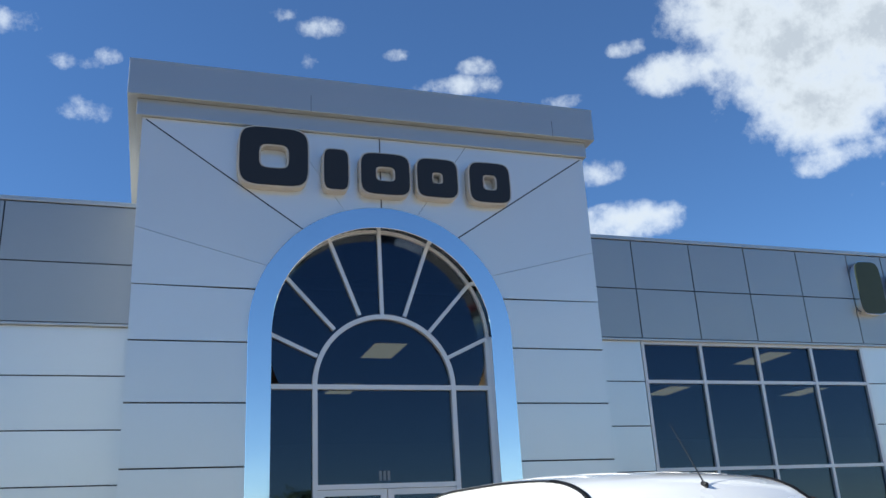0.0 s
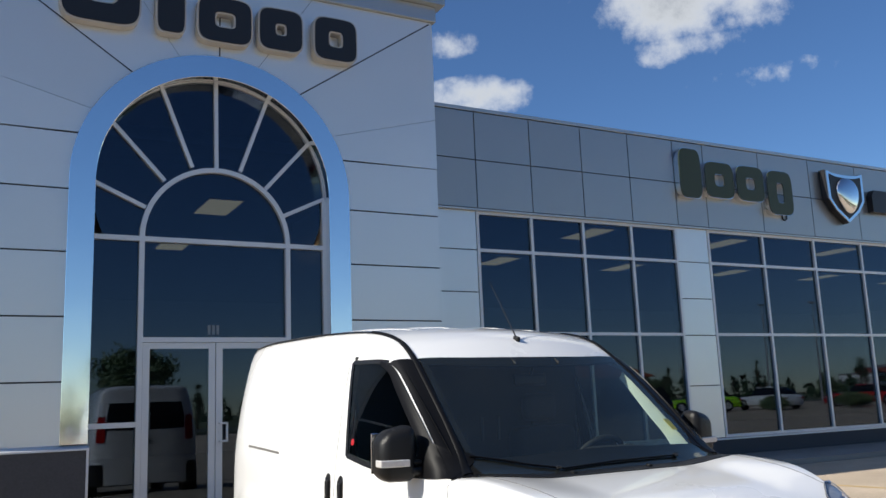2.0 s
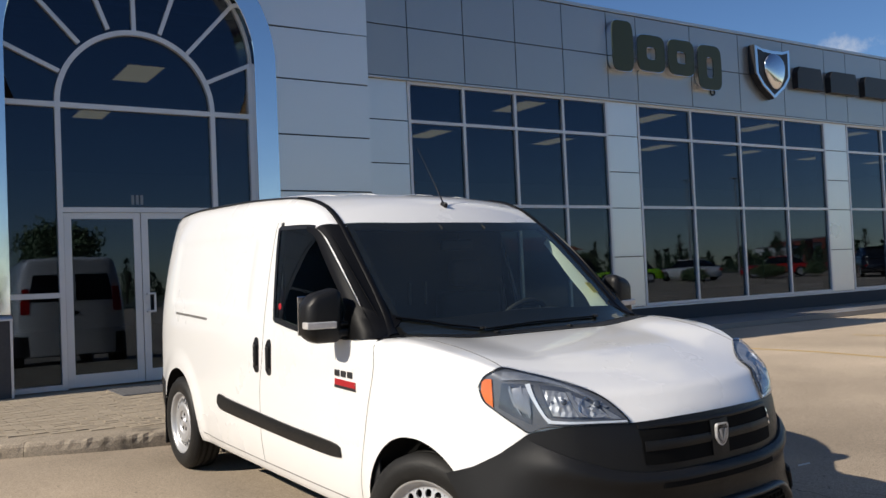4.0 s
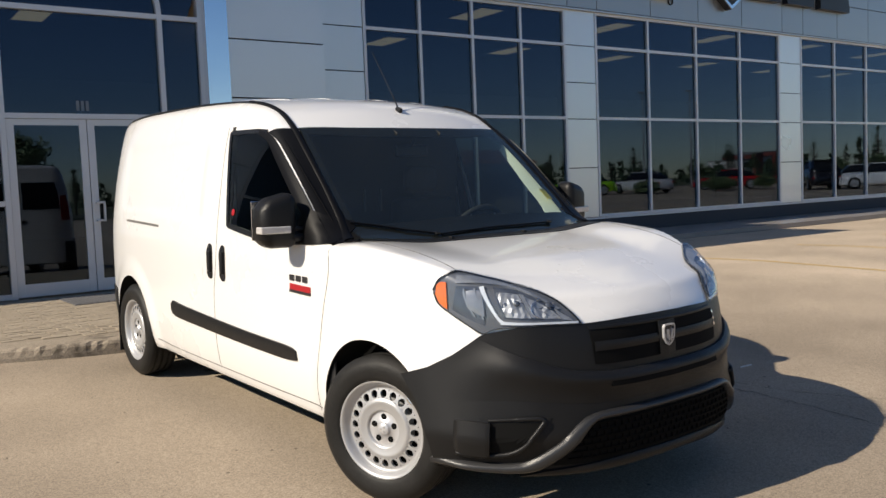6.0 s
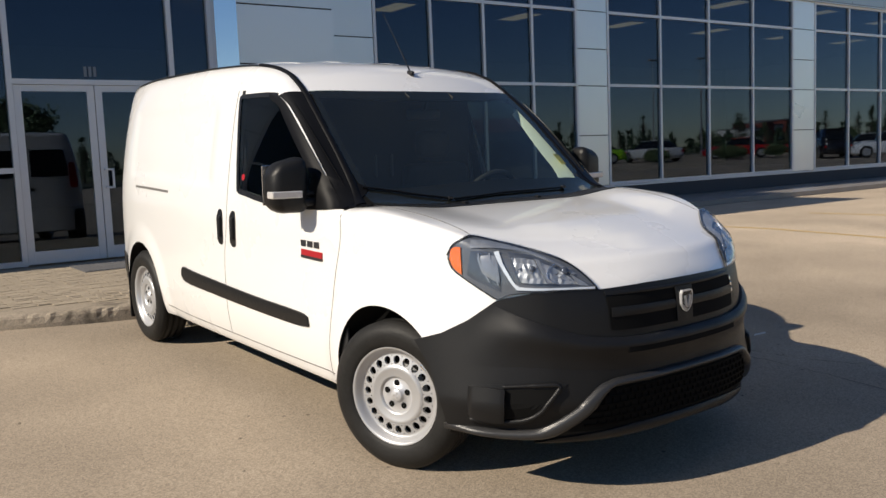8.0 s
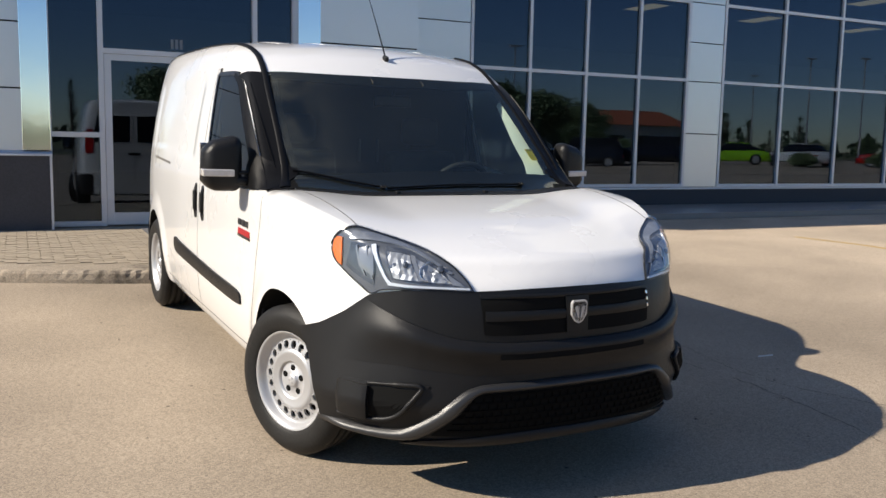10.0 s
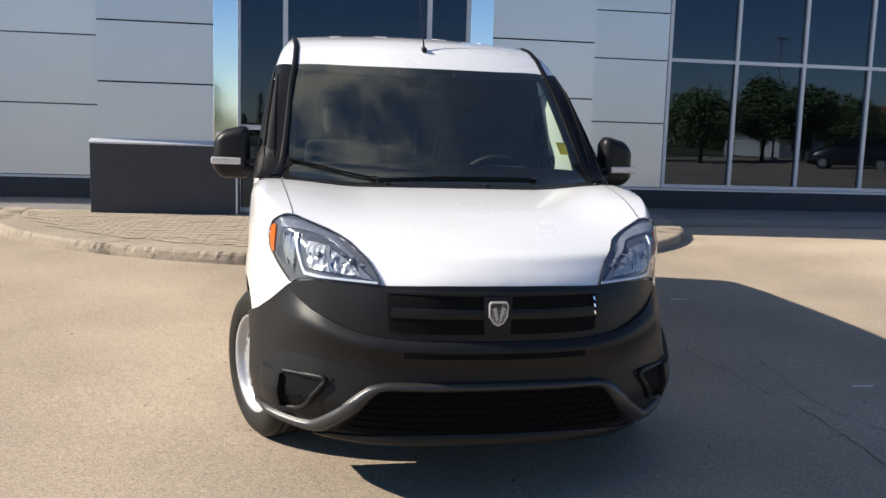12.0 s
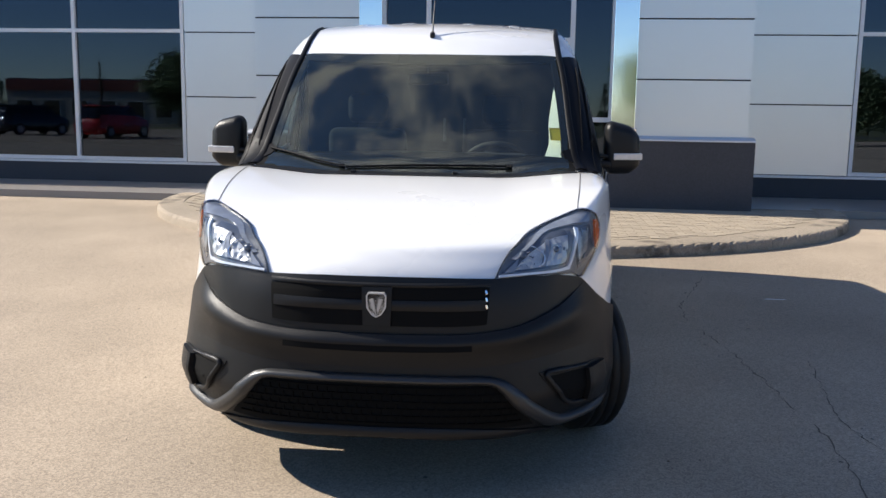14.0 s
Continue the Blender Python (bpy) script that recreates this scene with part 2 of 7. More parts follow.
def paler_stretch(m, x0, x1, gain):
    """Raises the concrete's base colour along x, across a ragged edge."""
    n, l = m.node_tree.nodes, m.node_tree.links
    base = n["Principled BSDF"].inputs["Base Color"]
    old = base.links[0].from_socket
    tc, nz, sp, ad, rg, mx = n.new("ShaderNodeTexCoord"), n.new("ShaderNodeTexNoise"), n.new("ShaderNodeSeparateXYZ"), n.new("ShaderNodeMath"), n.new("ShaderNodeMapRange"), n.new("ShaderNodeMix")
    nz.inputs["Scale"].default_value, nz.inputs["Detail"].default_value, nz.inputs["Roughness"].default_value = 0.6, 8.0, 0.6
    l.new(tc.outputs["Object"], nz.inputs["Vector"])
    l.new(tc.outputs["Object"], sp.inputs[0])
    ad.operation = "MULTIPLY_ADD"
    ad.inputs[1].default_value = 5.0
    l.new(nz.outputs[0], ad.inputs[0])
    l.new(sp.outputs["X"], ad.inputs[2])
    rg.inputs["From Min"].default_value, rg.inputs["From Max"].default_value = x0 + 2.5, x1 + 2.5
    rg.inputs["To Min"].default_value, rg.inputs["To Max"].default_value = 1.0, gain
    l.new(ad.outputs[0], rg.inputs["Value"])
    mx.data_type, mx.blend_type = "RGBA", "MULTIPLY"
    mx.inputs[0].default_value = 1.0
    l.new(old, mx.inputs[6])
    l.new(rg.outputs[0], mx.inputs[7])
    l.new(mx.outputs[2], base)


def weathered(m, scale, a, b, dark):
    """Adds dark old stains with ragged edges to a material."""
    n, l = m.node_tree.nodes, m.node_tree.links
    base = n["Principled BSDF"].inputs["Base Color"]
    old = base.links[0].from_socket
    tc, nz, rg, mx = n.new("ShaderNodeTexCoord"), n.new("ShaderNodeTexNoise"), n.new("ShaderNodeMapRange"), n.new("ShaderNodeMix")
    nz.inputs["Scale"].default_value, nz.inputs["Detail"].default_value, nz.inputs["Roughness"].default_value = scale, 9.0, 0.68
    rg.inputs["From Min"].default_value, rg.inputs["From Max"].default_value = a, b
    rg.inputs["To Min"].default_value, rg.inputs["To Max"].default_value = 1.0, dark
    mx.data_type, mx.blend_type = "RGBA", "MULTIPLY"
    mx.inputs[0].default_value = 1.0
    l.new(tc.outputs["Object"], nz.inputs["Vector"])
    l.new(nz.outputs[0], rg.inputs["Value"])
    l.new(old, mx.inputs[6])
    l.new(rg.outputs[0], mx.inputs[7])
    l.new(mx.outputs[2], base)


PANEL = surface("silver_panel", (0.70, 0.718, 0.72), 0.29, 0.56, 0.01, 200, 0.03, 0.8, 0.02, 3.0, vary=0.03)
# The panels' silver with a darker base: the fascia's dim sky reflection painted in.
PANEL_DIM = surface("silver_panel_dim", (0.365, 0.375, 0.382), 0.34, 0.72, 0.01, 200, 0.04, 0.8, 0.02, 3.0, vary=0.03)
JOINT = surface("dark_joint", (0.03, 0.03, 0.035), 0.8)
COPING = surface("silver_coping", (0.44, 0.46, 0.475), 0.34, 0.7, 0.01, 200, 0.03, 1.0)
POLISHED = surface("polished_metal", (0.86, 0.88, 0.90), 0.07, 1.0, 0.01, 80, 0.03, 2.0, 0.16, 1.1)
ALU = surface("mullion_aluminium", (0.62, 0.63, 0.65), 0.4, 0.35, 0.02, 150, 0.04, 1.5)
PLINTH = surface("charcoal_stone", (0.055, 0.055, 0.06), 0.75, 0, 0.25, 45, 0.25, 2.0, 0.3, 60)
BASE = surface("dark_base_paint", (0.035, 0.038, 0.045), 0.7, 0, 0.15, 40, 0.2, 2.0, 0.2, 50)
LOT = concrete("lot_concrete", (0.345, 0.281, 0.212))
paler_stretch(LOT, 5.6, 10.5, 1.46)
WALK = concrete("walk_concrete", (0.35, 0.30, 0.24))
KERB = concrete("kerb_concrete", (0.34, 0.285, 0.22))
weathered(KERB, 1.7, 0.54, 0.62, 0.48)
PAVER = surface("paver_stone", (0.34, 0.285, 0.215), 0.85, 0, 0.18, 90, 0.12, 3.0, 0.5, 60, vary=0.10, spec=0.25)
PANE = glass("facade_glass", (0.25, 0.30, 0.35), 1.70, (0.62, 0.76, 0.98), wave=0.018)
ROOM = surface("room_paint", (0.2, 0.2, 0.21), 0.8, 0, 0.02, 40, 0.04, 1.0)
ROOM_FLOOR = surface("room_tile", (0.25, 0.23, 0.21), 0.3, 0, 0.05, 30, 0.06, 1.5)
TUBE = lamp("light_panel", (1.0, 0.68, 0.33), 1.15)

# ---- building helpers ----
def mesh_ob(name, bm, material, parent=None, smooth=False, matrix=None):
    me = bpy.data.meshes.new(name)
    if smooth:
        for f in bm.faces:
            f.smooth = True
    bm.normal_update()
    bm.to_mesh(me)
    bm.free()
    for m in (material if isinstance(material, (list, tuple)) else [material]):
        me.materials.append(m)
    ob = new(name, me)
    if parent is not None:
        ob.parent = parent
    if matrix is not None:
        ob.matrix_basis = matrix
    return ob


def part(name, bm, material, parent, label="", smooth=False, matrix=None):
    ob = mesh_ob(name, bm, material, parent, smooth, matrix)
    if label:
        ob["label"] = label
    return ob


def add_box(bm, x0, x1, y0, y1, z0, z1, bevel=0.0):
    r = bmesh.ops.create_cube(bm, size=1.0)
    for v in r["verts"]:
        v.co = Vector(((x0 + x1) / 2 + v.co.x * (x1 - x0), (y0 + y1) / 2 + v.co.y * (y1 - y0), (z0 + z1) / 2 + v.co.z * (z1 - z0)))
    if bevel:
        edges = {e for v in r["verts"] for e in v.link_edges}
        bmesh.ops.bevel(bm, geom=list(edges), offset=bevel, segments=2, affect="EDGES", profile=0.6)
    return bm


def box(x0, x1, y0, y1, z0, z1, bevel=0.0):
    return add_box(bmesh.new(), x0, x1, y0, y1, z0, z1, bevel)


def slab(points, y0, y1, inset=0.0):
    """A polygon in the x, z plane, drawn out from y0 to y1, its rim drawn in by inset."""
    bm = bmesh.new()
    vs = [bm.verts.new((x, y0, z)) for x, z in points]
    f = bm.faces.new(vs)
    bm.normal_update()
    if f.normal.y > 0:
        f.normal_flip()
    if inset:
        r = bmesh.ops.inset_individual(bm, faces=[f], thickness=inset, use_even_offset=True)
        bmesh.ops.delete(bm, geom=r["faces"], context="FACES")
    face = list(bm.faces)
    r = bmesh.ops.extrude_face_region(bm, geom=face)
    bmesh.ops.translate(bm, vec=(0, y1 - y0, 0), verts=[g for g in r["geom"] if isinstance(g, bmesh.types.BMVert)])
    bmesh.ops.recalc_face_normals(bm, faces=bm.faces)
    return bm


def flat_poly(points, z0, z1, bevel=0.0):
    """A polygon in the x, y plane, drawn up from z0 to z1."""
    bm = bmesh.new()
    f = bm.faces.new([bm.verts.new((x, y, z1)) for x, y in points])
    bm.normal_update()
    if f.normal.z < 0:
        f.normal_flip()
    r = bmesh.ops.extrude_face_region(bm, geom=[f])
    bmesh.ops.translate(bm, vec=(0, 0, z0 - z1), verts=[g for g in r["geom"] if isinstance(g, bmesh.types.BMVert)])
    bmesh.ops.recalc_face_normals(bm, faces=bm.faces)
    return bm


def add_bar(bm, a, b, w, depth, y):
    """A straight bar from a to b (x, z) of width w, from y to y + depth."""
    a, b = Vector(a), Vector(b)
    d = (b - a).normalized()
    s = Vector((-d.y, d.x)) * w / 2
    pts = [a + s, b + s, b - s, a - s]
    lo = [bm.verts.new((p.x, y, p.y)) for p in pts]
    hi = [bm.verts.new((p.x, y + depth, p.y)) for p in pts]
    fs = [lo, hi[::-1]] + [[lo[i], hi[i], hi[(i + 1) % 4], lo[(i + 1) % 4]] for i in range(4)]
    made = [bm.faces.new(f) for f in fs]
    bmesh.ops.recalc_face_normals(bm, faces=made)
    return bm


def arc_bar(cx, cz, r0, r1, a0, a1, y0, y1, n=40):
    """A flat curved bar between two radii, a0 to a1 degrees."""
    bm = bmesh.new()
    rings = []
    for i in range(n + 1):
        a = radians(a0 + (a1 - a0) * i / n)
        rings.append([bm.verts.new((cx + r * math.cos(a), y, cz + r * math.sin(a))) for r, y in ((r0, y0), (r1, y0), (r1, y1), (r0, y1))])
    for p, q in zip(rings, rings[1:]):
        for k in range(4):
            bm.faces.new((p[k], p[(k + 1) % 4], q[(k + 1) % 4], q[k]))
    bm.faces.new(rings[0])
    bm.faces.new(rings[-1][::-1])
    bmesh.ops.recalc_face_normals(bm, faces=bm.faces)
    return bm


def thing(name, label, category, group="", kind="", at=None):
    ob = new(name)
    ob.empty_display_size = 0.2
    if at is not None:
        ob.matrix_basis = at
    return tagged(ob, label, category, group, kind)


# ---- ground ----
def lot_height(y):
    """The lot falls away from the building, and levels out on both sides."""
    s = 0.035
    if y > 7.4:
        return s * (7.4 - 2.395)
    if y > -1.0:
        return s * (y - 2.395)
    t = min(1.0, (-1.0 - y) / 14.0)
    return s * (-3.395) * (1 - t * t * (3 - 2 * t))


def rise(x, y):
    """The display row beyond the lot stands a little higher."""
    def ease(v, a, b):
        t = min(1.0, max(0.0, (v - a) / (b - a)))
        return t * t * (3 - 2 * t)
    return 0.40 * ease(x, 26, 40) * (1 - ease(y, 2, 8)) * ease(y, -48, -40)


def build_ground():
    ys = [-2500, -600, -150, -60, -48, -46, -44, -42, -40, -30, -20] + [-15 + i for i in range(15)] + [-0.5 + 0.4 * i for i in range(20)] + [7.4, 7.9, 9, 11, 13, 14.5, 60, 300, 1000, 2500]
    xs = [-2500, -500, -100, -40, -20, -12, -8, -4, 0, 4, 8, 12, 16, 20, 26, 28, 30, 32, 34, 36, 50, 100, 200, 600, 2500]
    bm = bmesh.new()
    grid = [[bm.verts.new((x, y, lot_height(y) + rise(x, y))) for x in xs] for y in ys]
    for r0, r1 in zip(grid, grid[1:]):
        for i in range(len(xs) - 1):
            bm.faces.new((r0[i], r0[i + 1], r1[i + 1], r1[i]))
    tagged(mesh_ob("ground", bm, LOT, smooth=True), "tan weathered concrete parking lot with hairline cracks", "ground", kind="structure")


build_ground()
Z_LOT = lot_height(9)

# ---- the tower with its arched entrance ----
TX0, TX1, TY, TC = -0.37, 6.10, 11.0, 2.865
ARC_Z, ARC_R, TRIM_R, GLASS_Y = 4.365, 1.50, 1.80, 11.225
LEVELS = [1.20, 1.93, 2.685, 3.455, 4.22, 4.94]
Z_ISLAND = 0.285


def arc_points(r, a0, a1, n=14):
    return [(TC + r * math.cos(radians(a0 + (a1 - a0) * i / n)), ARC_Z + r * math.sin(radians(a0 + (a1 - a0) * i / n))) for i in range(n + 1)]


def mirrored(points):
    return [(2 * TC - x, z) for x, z in points][::-1]


def build_tower():
    wall = tagged(mesh_ob("wall_tower", slab([(TX0 + 0.01, 0.1), (TC - 1.56, 0.1), (TC - 1.56, ARC_Z)] + arc_points(1.56, 180, 90) + [(TC, 7.3), (TX0 + 0.01, 7.3)], TY + 0.03, TY + 0.235), JOINT),
                  "tall entrance tower clad in silver metal panels round an arch", "wall", kind="structure")
    part("wall_backing", slab(mirrored([(TX0 + 0.01, 0.1), (TC - 1.56, 0.1), (TC - 1.56, ARC_Z)] + arc_points(1.56, 180, 90) + [(TC, 7.3), (TX0 + 0.01, 7.3)]), TY + 0.03, TY + 0.235), JOINT, wall)
    for x0, x1 in ((TX0, TX0 + 0.2), (TX1 - 0.2, TX1)):
        part("tower_side", box(x0, x1, TY + 0.237, TY + 6, 0.1, 7.25), PANEL, wall)
    part("tower_back", box(TX0, TX1, TY + 6.002, TY + 6.2, 5.6, 7.6), PANEL, wall)
    # flat panels on both sides of the arch
    for z0, z1 in zip(LEVELS, LEVELS[1:]):
        left = [(TX0, z0), (TC - 1.75, z0), (TC - 1.75, z1), (TX0, z1)]
        if z1 > ARC_Z:
            left = [(TX0, z0), (TC - 1.75, z0), (TC - 1.75, ARC_Z)] + [p for p in arc_points(1.75, 180, 160) if p[1] <= z1] + [(TX0, z1)]
        for pts in (left, mirrored(left)):
            part("panel", slab(pts, TY, TY + 0.026, 0.010), PANEL, wall)
    # panels that fan out above the arch
    zt = 7.25
    fans = [[(TX0, 4.94)] + arc_points(1.75, 161, 150) + [(TX0, 5.70)],
            [(TX0, 5.70)] + arc_points(1.75, 150, 127) + [(TX0, zt)],
            [(TX0, zt)] + arc_points(1.75, 127, 106) + [(1.55, zt)],
            [(1.55, zt)] + arc_points(1.75, 106, 90) + [(TC, zt)]]
    for pts in fans:
        for q in (pts, mirrored(pts)):
            part("panel", slab(q, TY, TY + 0.026, 0.0026), PANEL, wall)
    for a, b in (((TX0 + 0.05, zt - 0.03), arc_points(1.75, 127, 127, 1)[0]), ((2 * TC - TX0 - 0.05, zt - 0.03), arc_points(1.75, 53, 53, 1)[0]), ((TC, zt), (TC, ARC_Z + 1.75))):
        part("panel_joint", add_bar(bmesh.new(), a, b, 0.018, 0.01, TY - 0.0015), JOINT, wall)
    # stepped cornice
    part("cornice_step", box(TX0 - 0.075, TX1 + 0.045, TY - 0.06, TY + 6.26, 7.252, 7.492, 0.006), COPING, wall)
    part("cornice_band", box(TX0 - 0.20, TX1 + 0.155, TY - 0.175, TY + 6.38, 7.495, 8.02, 0.008), COPING, wall)
    part("cornice_cap", box(TX0 - 0.203, TX1 + 0.158, TY - 0.178, TY + 6.39, 7.985, 8.024, 0.004), COPING, wall)
    # joints of the cornice band
    for x in (1.85, 5.55):
        part("cornice_joint", box(x - 0.003, x + 0.003, TY - 0.1765, TY - 0.16, 7.497, 7.75), JOINT, wall)
    # polished surround of the arch, turned back into the opening
    bm = bmesh.new()
    path = [((TC - ARC_R, z), (TC - TRIM_R, z)) for z in (1.22, 1.8, 2.4, 3.0, 3.6, 4.0)]
    for i in range(49):
        a = radians(180 - 180 * i / 48)
        path.append(((TC + ARC_R * math.cos(a), ARC_Z + ARC_R * math.sin(a)), (TC + TRIM_R * math.cos(a), ARC_Z + TRIM_R * math.sin(a))))
    path += [((TC + ARC_R, z), (TC + TRIM_R, z)) for z in (4.0, 3.6, 3.0, 2.4, 1.8, 1.22)]
    sect = [(1.0, TY - 0.002), (1.0, TY - 0.046), (0.985, TY - 0.05), (0.015, TY - 0.05), (0.0, TY - 0.046), (0.005, TY - 0.03), (0.115, GLASS_Y - 0.02)]
    rings = [[bm.verts.new((i[0] + (o[0] - i[0]) * u, y, i[1] + (o[1] - i[1]) * u)) for u, y in sect] for i, o in path]
    for p, q in zip(rings, rings[1:]):
        for k in range(len(sect) - 1):
            bm.faces.new((p[k], p[k + 1], q[k + 1], q[k]))
    bmesh.ops.recalc_face_normals(bm, faces=bm.faces)
    part("arch_surround", bm, POLISHED, wall, "polished metal arch surround that mirrors the sky")
    # stone plinths with sloping metal caps
    for x0, x1 in ((TX0 - 0.07, TC - 1.49), (TC + 1.49, TX1 + 0.07)):
        plinth = tagged(mesh_ob("plinth", box(x0, x1, TY - 0.12, TY + 0.6, 0.2, 1.15, 0.006), PLINTH), "charcoal stone plinth at the foot of the tower", "plinth", kind="structure")
        bm = bmesh.new()
        pr = [(TY - 0.14, 1.152), (TY - 0.14, 1.172), (TY - 0.0, 1.215), (TY - 0.0, 1.152)]
        ends = [[bm.verts.new((x, y, z)) for y, z in pr] for x in (x0 - 0.012, x1)]
        for k in range(4):
            bm.faces.new((ends[0][k], ends[0][(k + 1) % 4], ends[1][(k + 1) % 4], ends[1][k]))
        bm.faces.new(ends[0])
        bm.faces.new(ends[1][::-1])
        bmesh.ops.recalc_face_normals(bm, faces=bm.faces)
        part("plinth_cap", bm, ALU, plinth)
        if x0 < TC:
            part("jamb_angle", box(x1 - 0.03, x1 - 0.004, TY - 0.135, TY - 0.121, Z_ISLAND, 1.15), ALU, plinth)


build_tower()


def build_arch_window():
    win = thing("window_1", "arched entrance glazing with a sunburst of aluminium bars", "window", kind="structure")
    W, D = 0.062, 0.11
    OPEN_R = 1.535
    y = GLASS_Y - 0.05
    xl, xr, zi = TC - OPEN_R + 0.02, TC + OPEN_R - 0.02, 3.695
    dl, dr = 1.955, 3.845
    # rims and uprights
    part("frame_bar", arc_bar(TC, ARC_Z, OPEN_R - 0.022, OPEN_R - 0.004, 0, 180, y + 0.03, y + D), ALU, win)
    for x in (xl + 0.01, xr - 0.01):
        part("frame_bar", add_bar(bmesh.new(), (x, Z_ISLAND), (x, ARC_Z), 0.05, D, y), ALU, win)
    for x in (dl, dr):
        part("frame_bar", add_bar(bmesh.new(), (x, Z_ISLAND), (x, zi + 0.022), W, D + 0.01, y - 0.005), ALU, win)
    for a, b in (((xl, zi), (dl - W / 2, zi)), ((dl + W / 2, zi), (dr - W / 2, zi)), ((dr + W / 2, zi), (xr, zi)), ((xl, 1.41), (dl - W / 2, 1.41)), ((dr + W / 2, 1.41), (xr, 1.41)), ((dl + W / 2, 2.43), (dr - W / 2, 2.43)),
                 ((xl, 0.32), (dl - W / 2, 0.32)), ((dr + W / 2, 0.32), (xr, 0.32))):
        part("frame_bar", add_bar(bmesh.new(), a, b, W, D, y + 0.002), ALU, win)
    # inner arch and the rays between it and the outer one
    ri = (dr - dl) / 2
    cz = zi + 0.02
    part("frame_bar", arc_bar(TC + 0.035, cz, ri - 0.031, ri + 0.031, 0, 180, y - 0.002, y + D), ALU, win)
    RAYS = [((2.565 - 2.88, 4.675), (2.19 - 2.88, 5.70)), ((2.22 - 2.88, 4.465), (1.60 - 2.88, 5.16)), ((1.99 - 2.88, 4.10), (1.40 - 2.88, 4.365))]
    for (ax, az), (bx, bz) in RAYS:
        for s in (1, -1):
            part("frame_bar", add_bar(bmesh.new(), (TC + 0.015 + s * ax, az), (TC + s * bx * 1.025, bz + 0.03), 0.05, D - 0.02, y + 0.006), ALU, win)
    part("frame_bar", add_bar(bmesh.new(), (TC + 0.015, cz + ri), (TC, ARC_Z + OPEN_R - 0.01), 0.05, D - 0.02, y + 0.006), ALU, win)
    # panes
    gy = GLASS_Y + 0.01
    for x0, x1, z0, z1 in ((xl, dl, 0.32, 1.41), (xl, dl, 1.41, zi), (dr, xr, 0.32, 1.41), (dr, xr, 1.41, zi), (dl, dr, 2.43, zi)):
        part("pane", box(x0, x1, gy, gy + 0.008, z0, z1), PANE, win)
    part("pane", slab([(dl, zi)] + [(dr, zi)] + [(TC + ri * math.cos(radians(i * 9)), cz + ri * math.sin(radians(i * 9))) for i in range(1, 20)], gy, gy + 0.008), PANE, win)
    cuts = [180, 157, 131.5, 109, 90, 71, 48.5, 23, 0]
    for a1, a0 in zip(cuts, cuts[1:]):
        def edge(a, big):
            ca, sa = math.cos(radians(a)), math.sin(radians(a))
            if not big:
                return (TC + ri * ca, cz + ri * sa)
            # where the ray from the inner centre meets the outer arch
            px, pz = 0.0, cz - ARC_Z
            bq = px * ca + pz * sa
            r = -bq + math.sqrt(bq * bq - (px * px + pz * pz - (OPEN_R - 0.03) ** 2))
            x, z = TC + r * ca, cz + r * sa
            return (min(max(x, xl), xr), z)
        steps = [a1 + (a0 - a1) * i / 6 for i in range(7)]
        pts = [edge(a, True) for a in steps] + [edge(a, False) for a in steps[::-1]]
        part("pane", slab(pts, gy, gy + 0.008), PANE, win)
    # house number: plain bars
    for i in range(3):
        part("number_bar", box(2.79 + i * 0.055, 2.825 + i * 0.055, gy - 0.006, gy - 0.003, 2.50, 2.62), surface("frosted_film", (0.18, 0.2, 0.22), 0.6), win)
    # the two leaves of the door
    mid = TC + 0.02
    for i, (x0, x1) in enumerate(((dl + W / 2 + 0.004, mid - 0.004), (mid + 0.004, dr - W / 2 - 0.004))):
        door = thing("door_%d" % (i + 1), "closed aluminium-framed glass entrance door", "door", kind="structure")
        z0, z1, s = 0.30, 2.395, 0.085
        yd = y + 0.02
        part("stile", box(x0, x0 + s, yd, yd + 0.05, z0, z1, 0.004), ALU, door)
        part("stile", box(x1 - s, x1, yd, yd + 0.05, z0, z1, 0.004), ALU, door)
        part("rail", box(x0 + s, x1 - s, yd, yd + 0.05, z1 - 0.075, z1), ALU, door)
        part("rail", box(x0 + s, x1 - s, yd, yd + 0.05, z0, z0 + 0.15), ALU, door)
        part("pane", box(x0 + s, x1 - s, yd + 0.02, yd + 0.028, z0 + 0.15, z1 - 0.075), PANE, door)
        hx = x0 + 0.05 if i else x1 - 0.05
        if i:
            bm = bmesh.new()
            add_box(bm, hx - 0.012, hx + 0.012, yd - 0.03, yd, 1.37, 1.395, 0.004)
            add_box(bm, hx - 0.012, hx + 0.012, yd - 0.03, yd, 1.15, 1.175, 0.004)
            add_box(bm, hx + 0.07, hx + 0.095, yd - 0.055, yd - 0.03, 1.15, 1.395, 0.006)
            add_box(bm, hx - 0.012, hx + 0.095, yd - 0.055, yd - 0.03, 1.37, 1.395, 0.006)
            add_box(bm, hx - 0.012, hx + 0.095, yd - 0.055, yd - 0.03, 1.15, 1.175, 0.006)
            part("door_handle", bm, ALU, door)
            part("lock", box(hx - 0.018, hx + 0.004, yd - 0.008, yd, 1.26, 1.30, 0.003), ALU, door)


build_arch_window()

# ---- the long facade with its fascia and window bands ----
FY, WY = 13.15, 13.235            # faces of the fascia and of the wall
W_TOP, W_UP, W_LOW, W_BOT = 4.91, 4.22, 2.72, 0.655
BANDS = [(-13.5, -2.29, 6), (8.08, 12.91, 4), (13.77, 20.44, 4), (21.37, 27.9, 4), (28.8, 35.3, 4)]


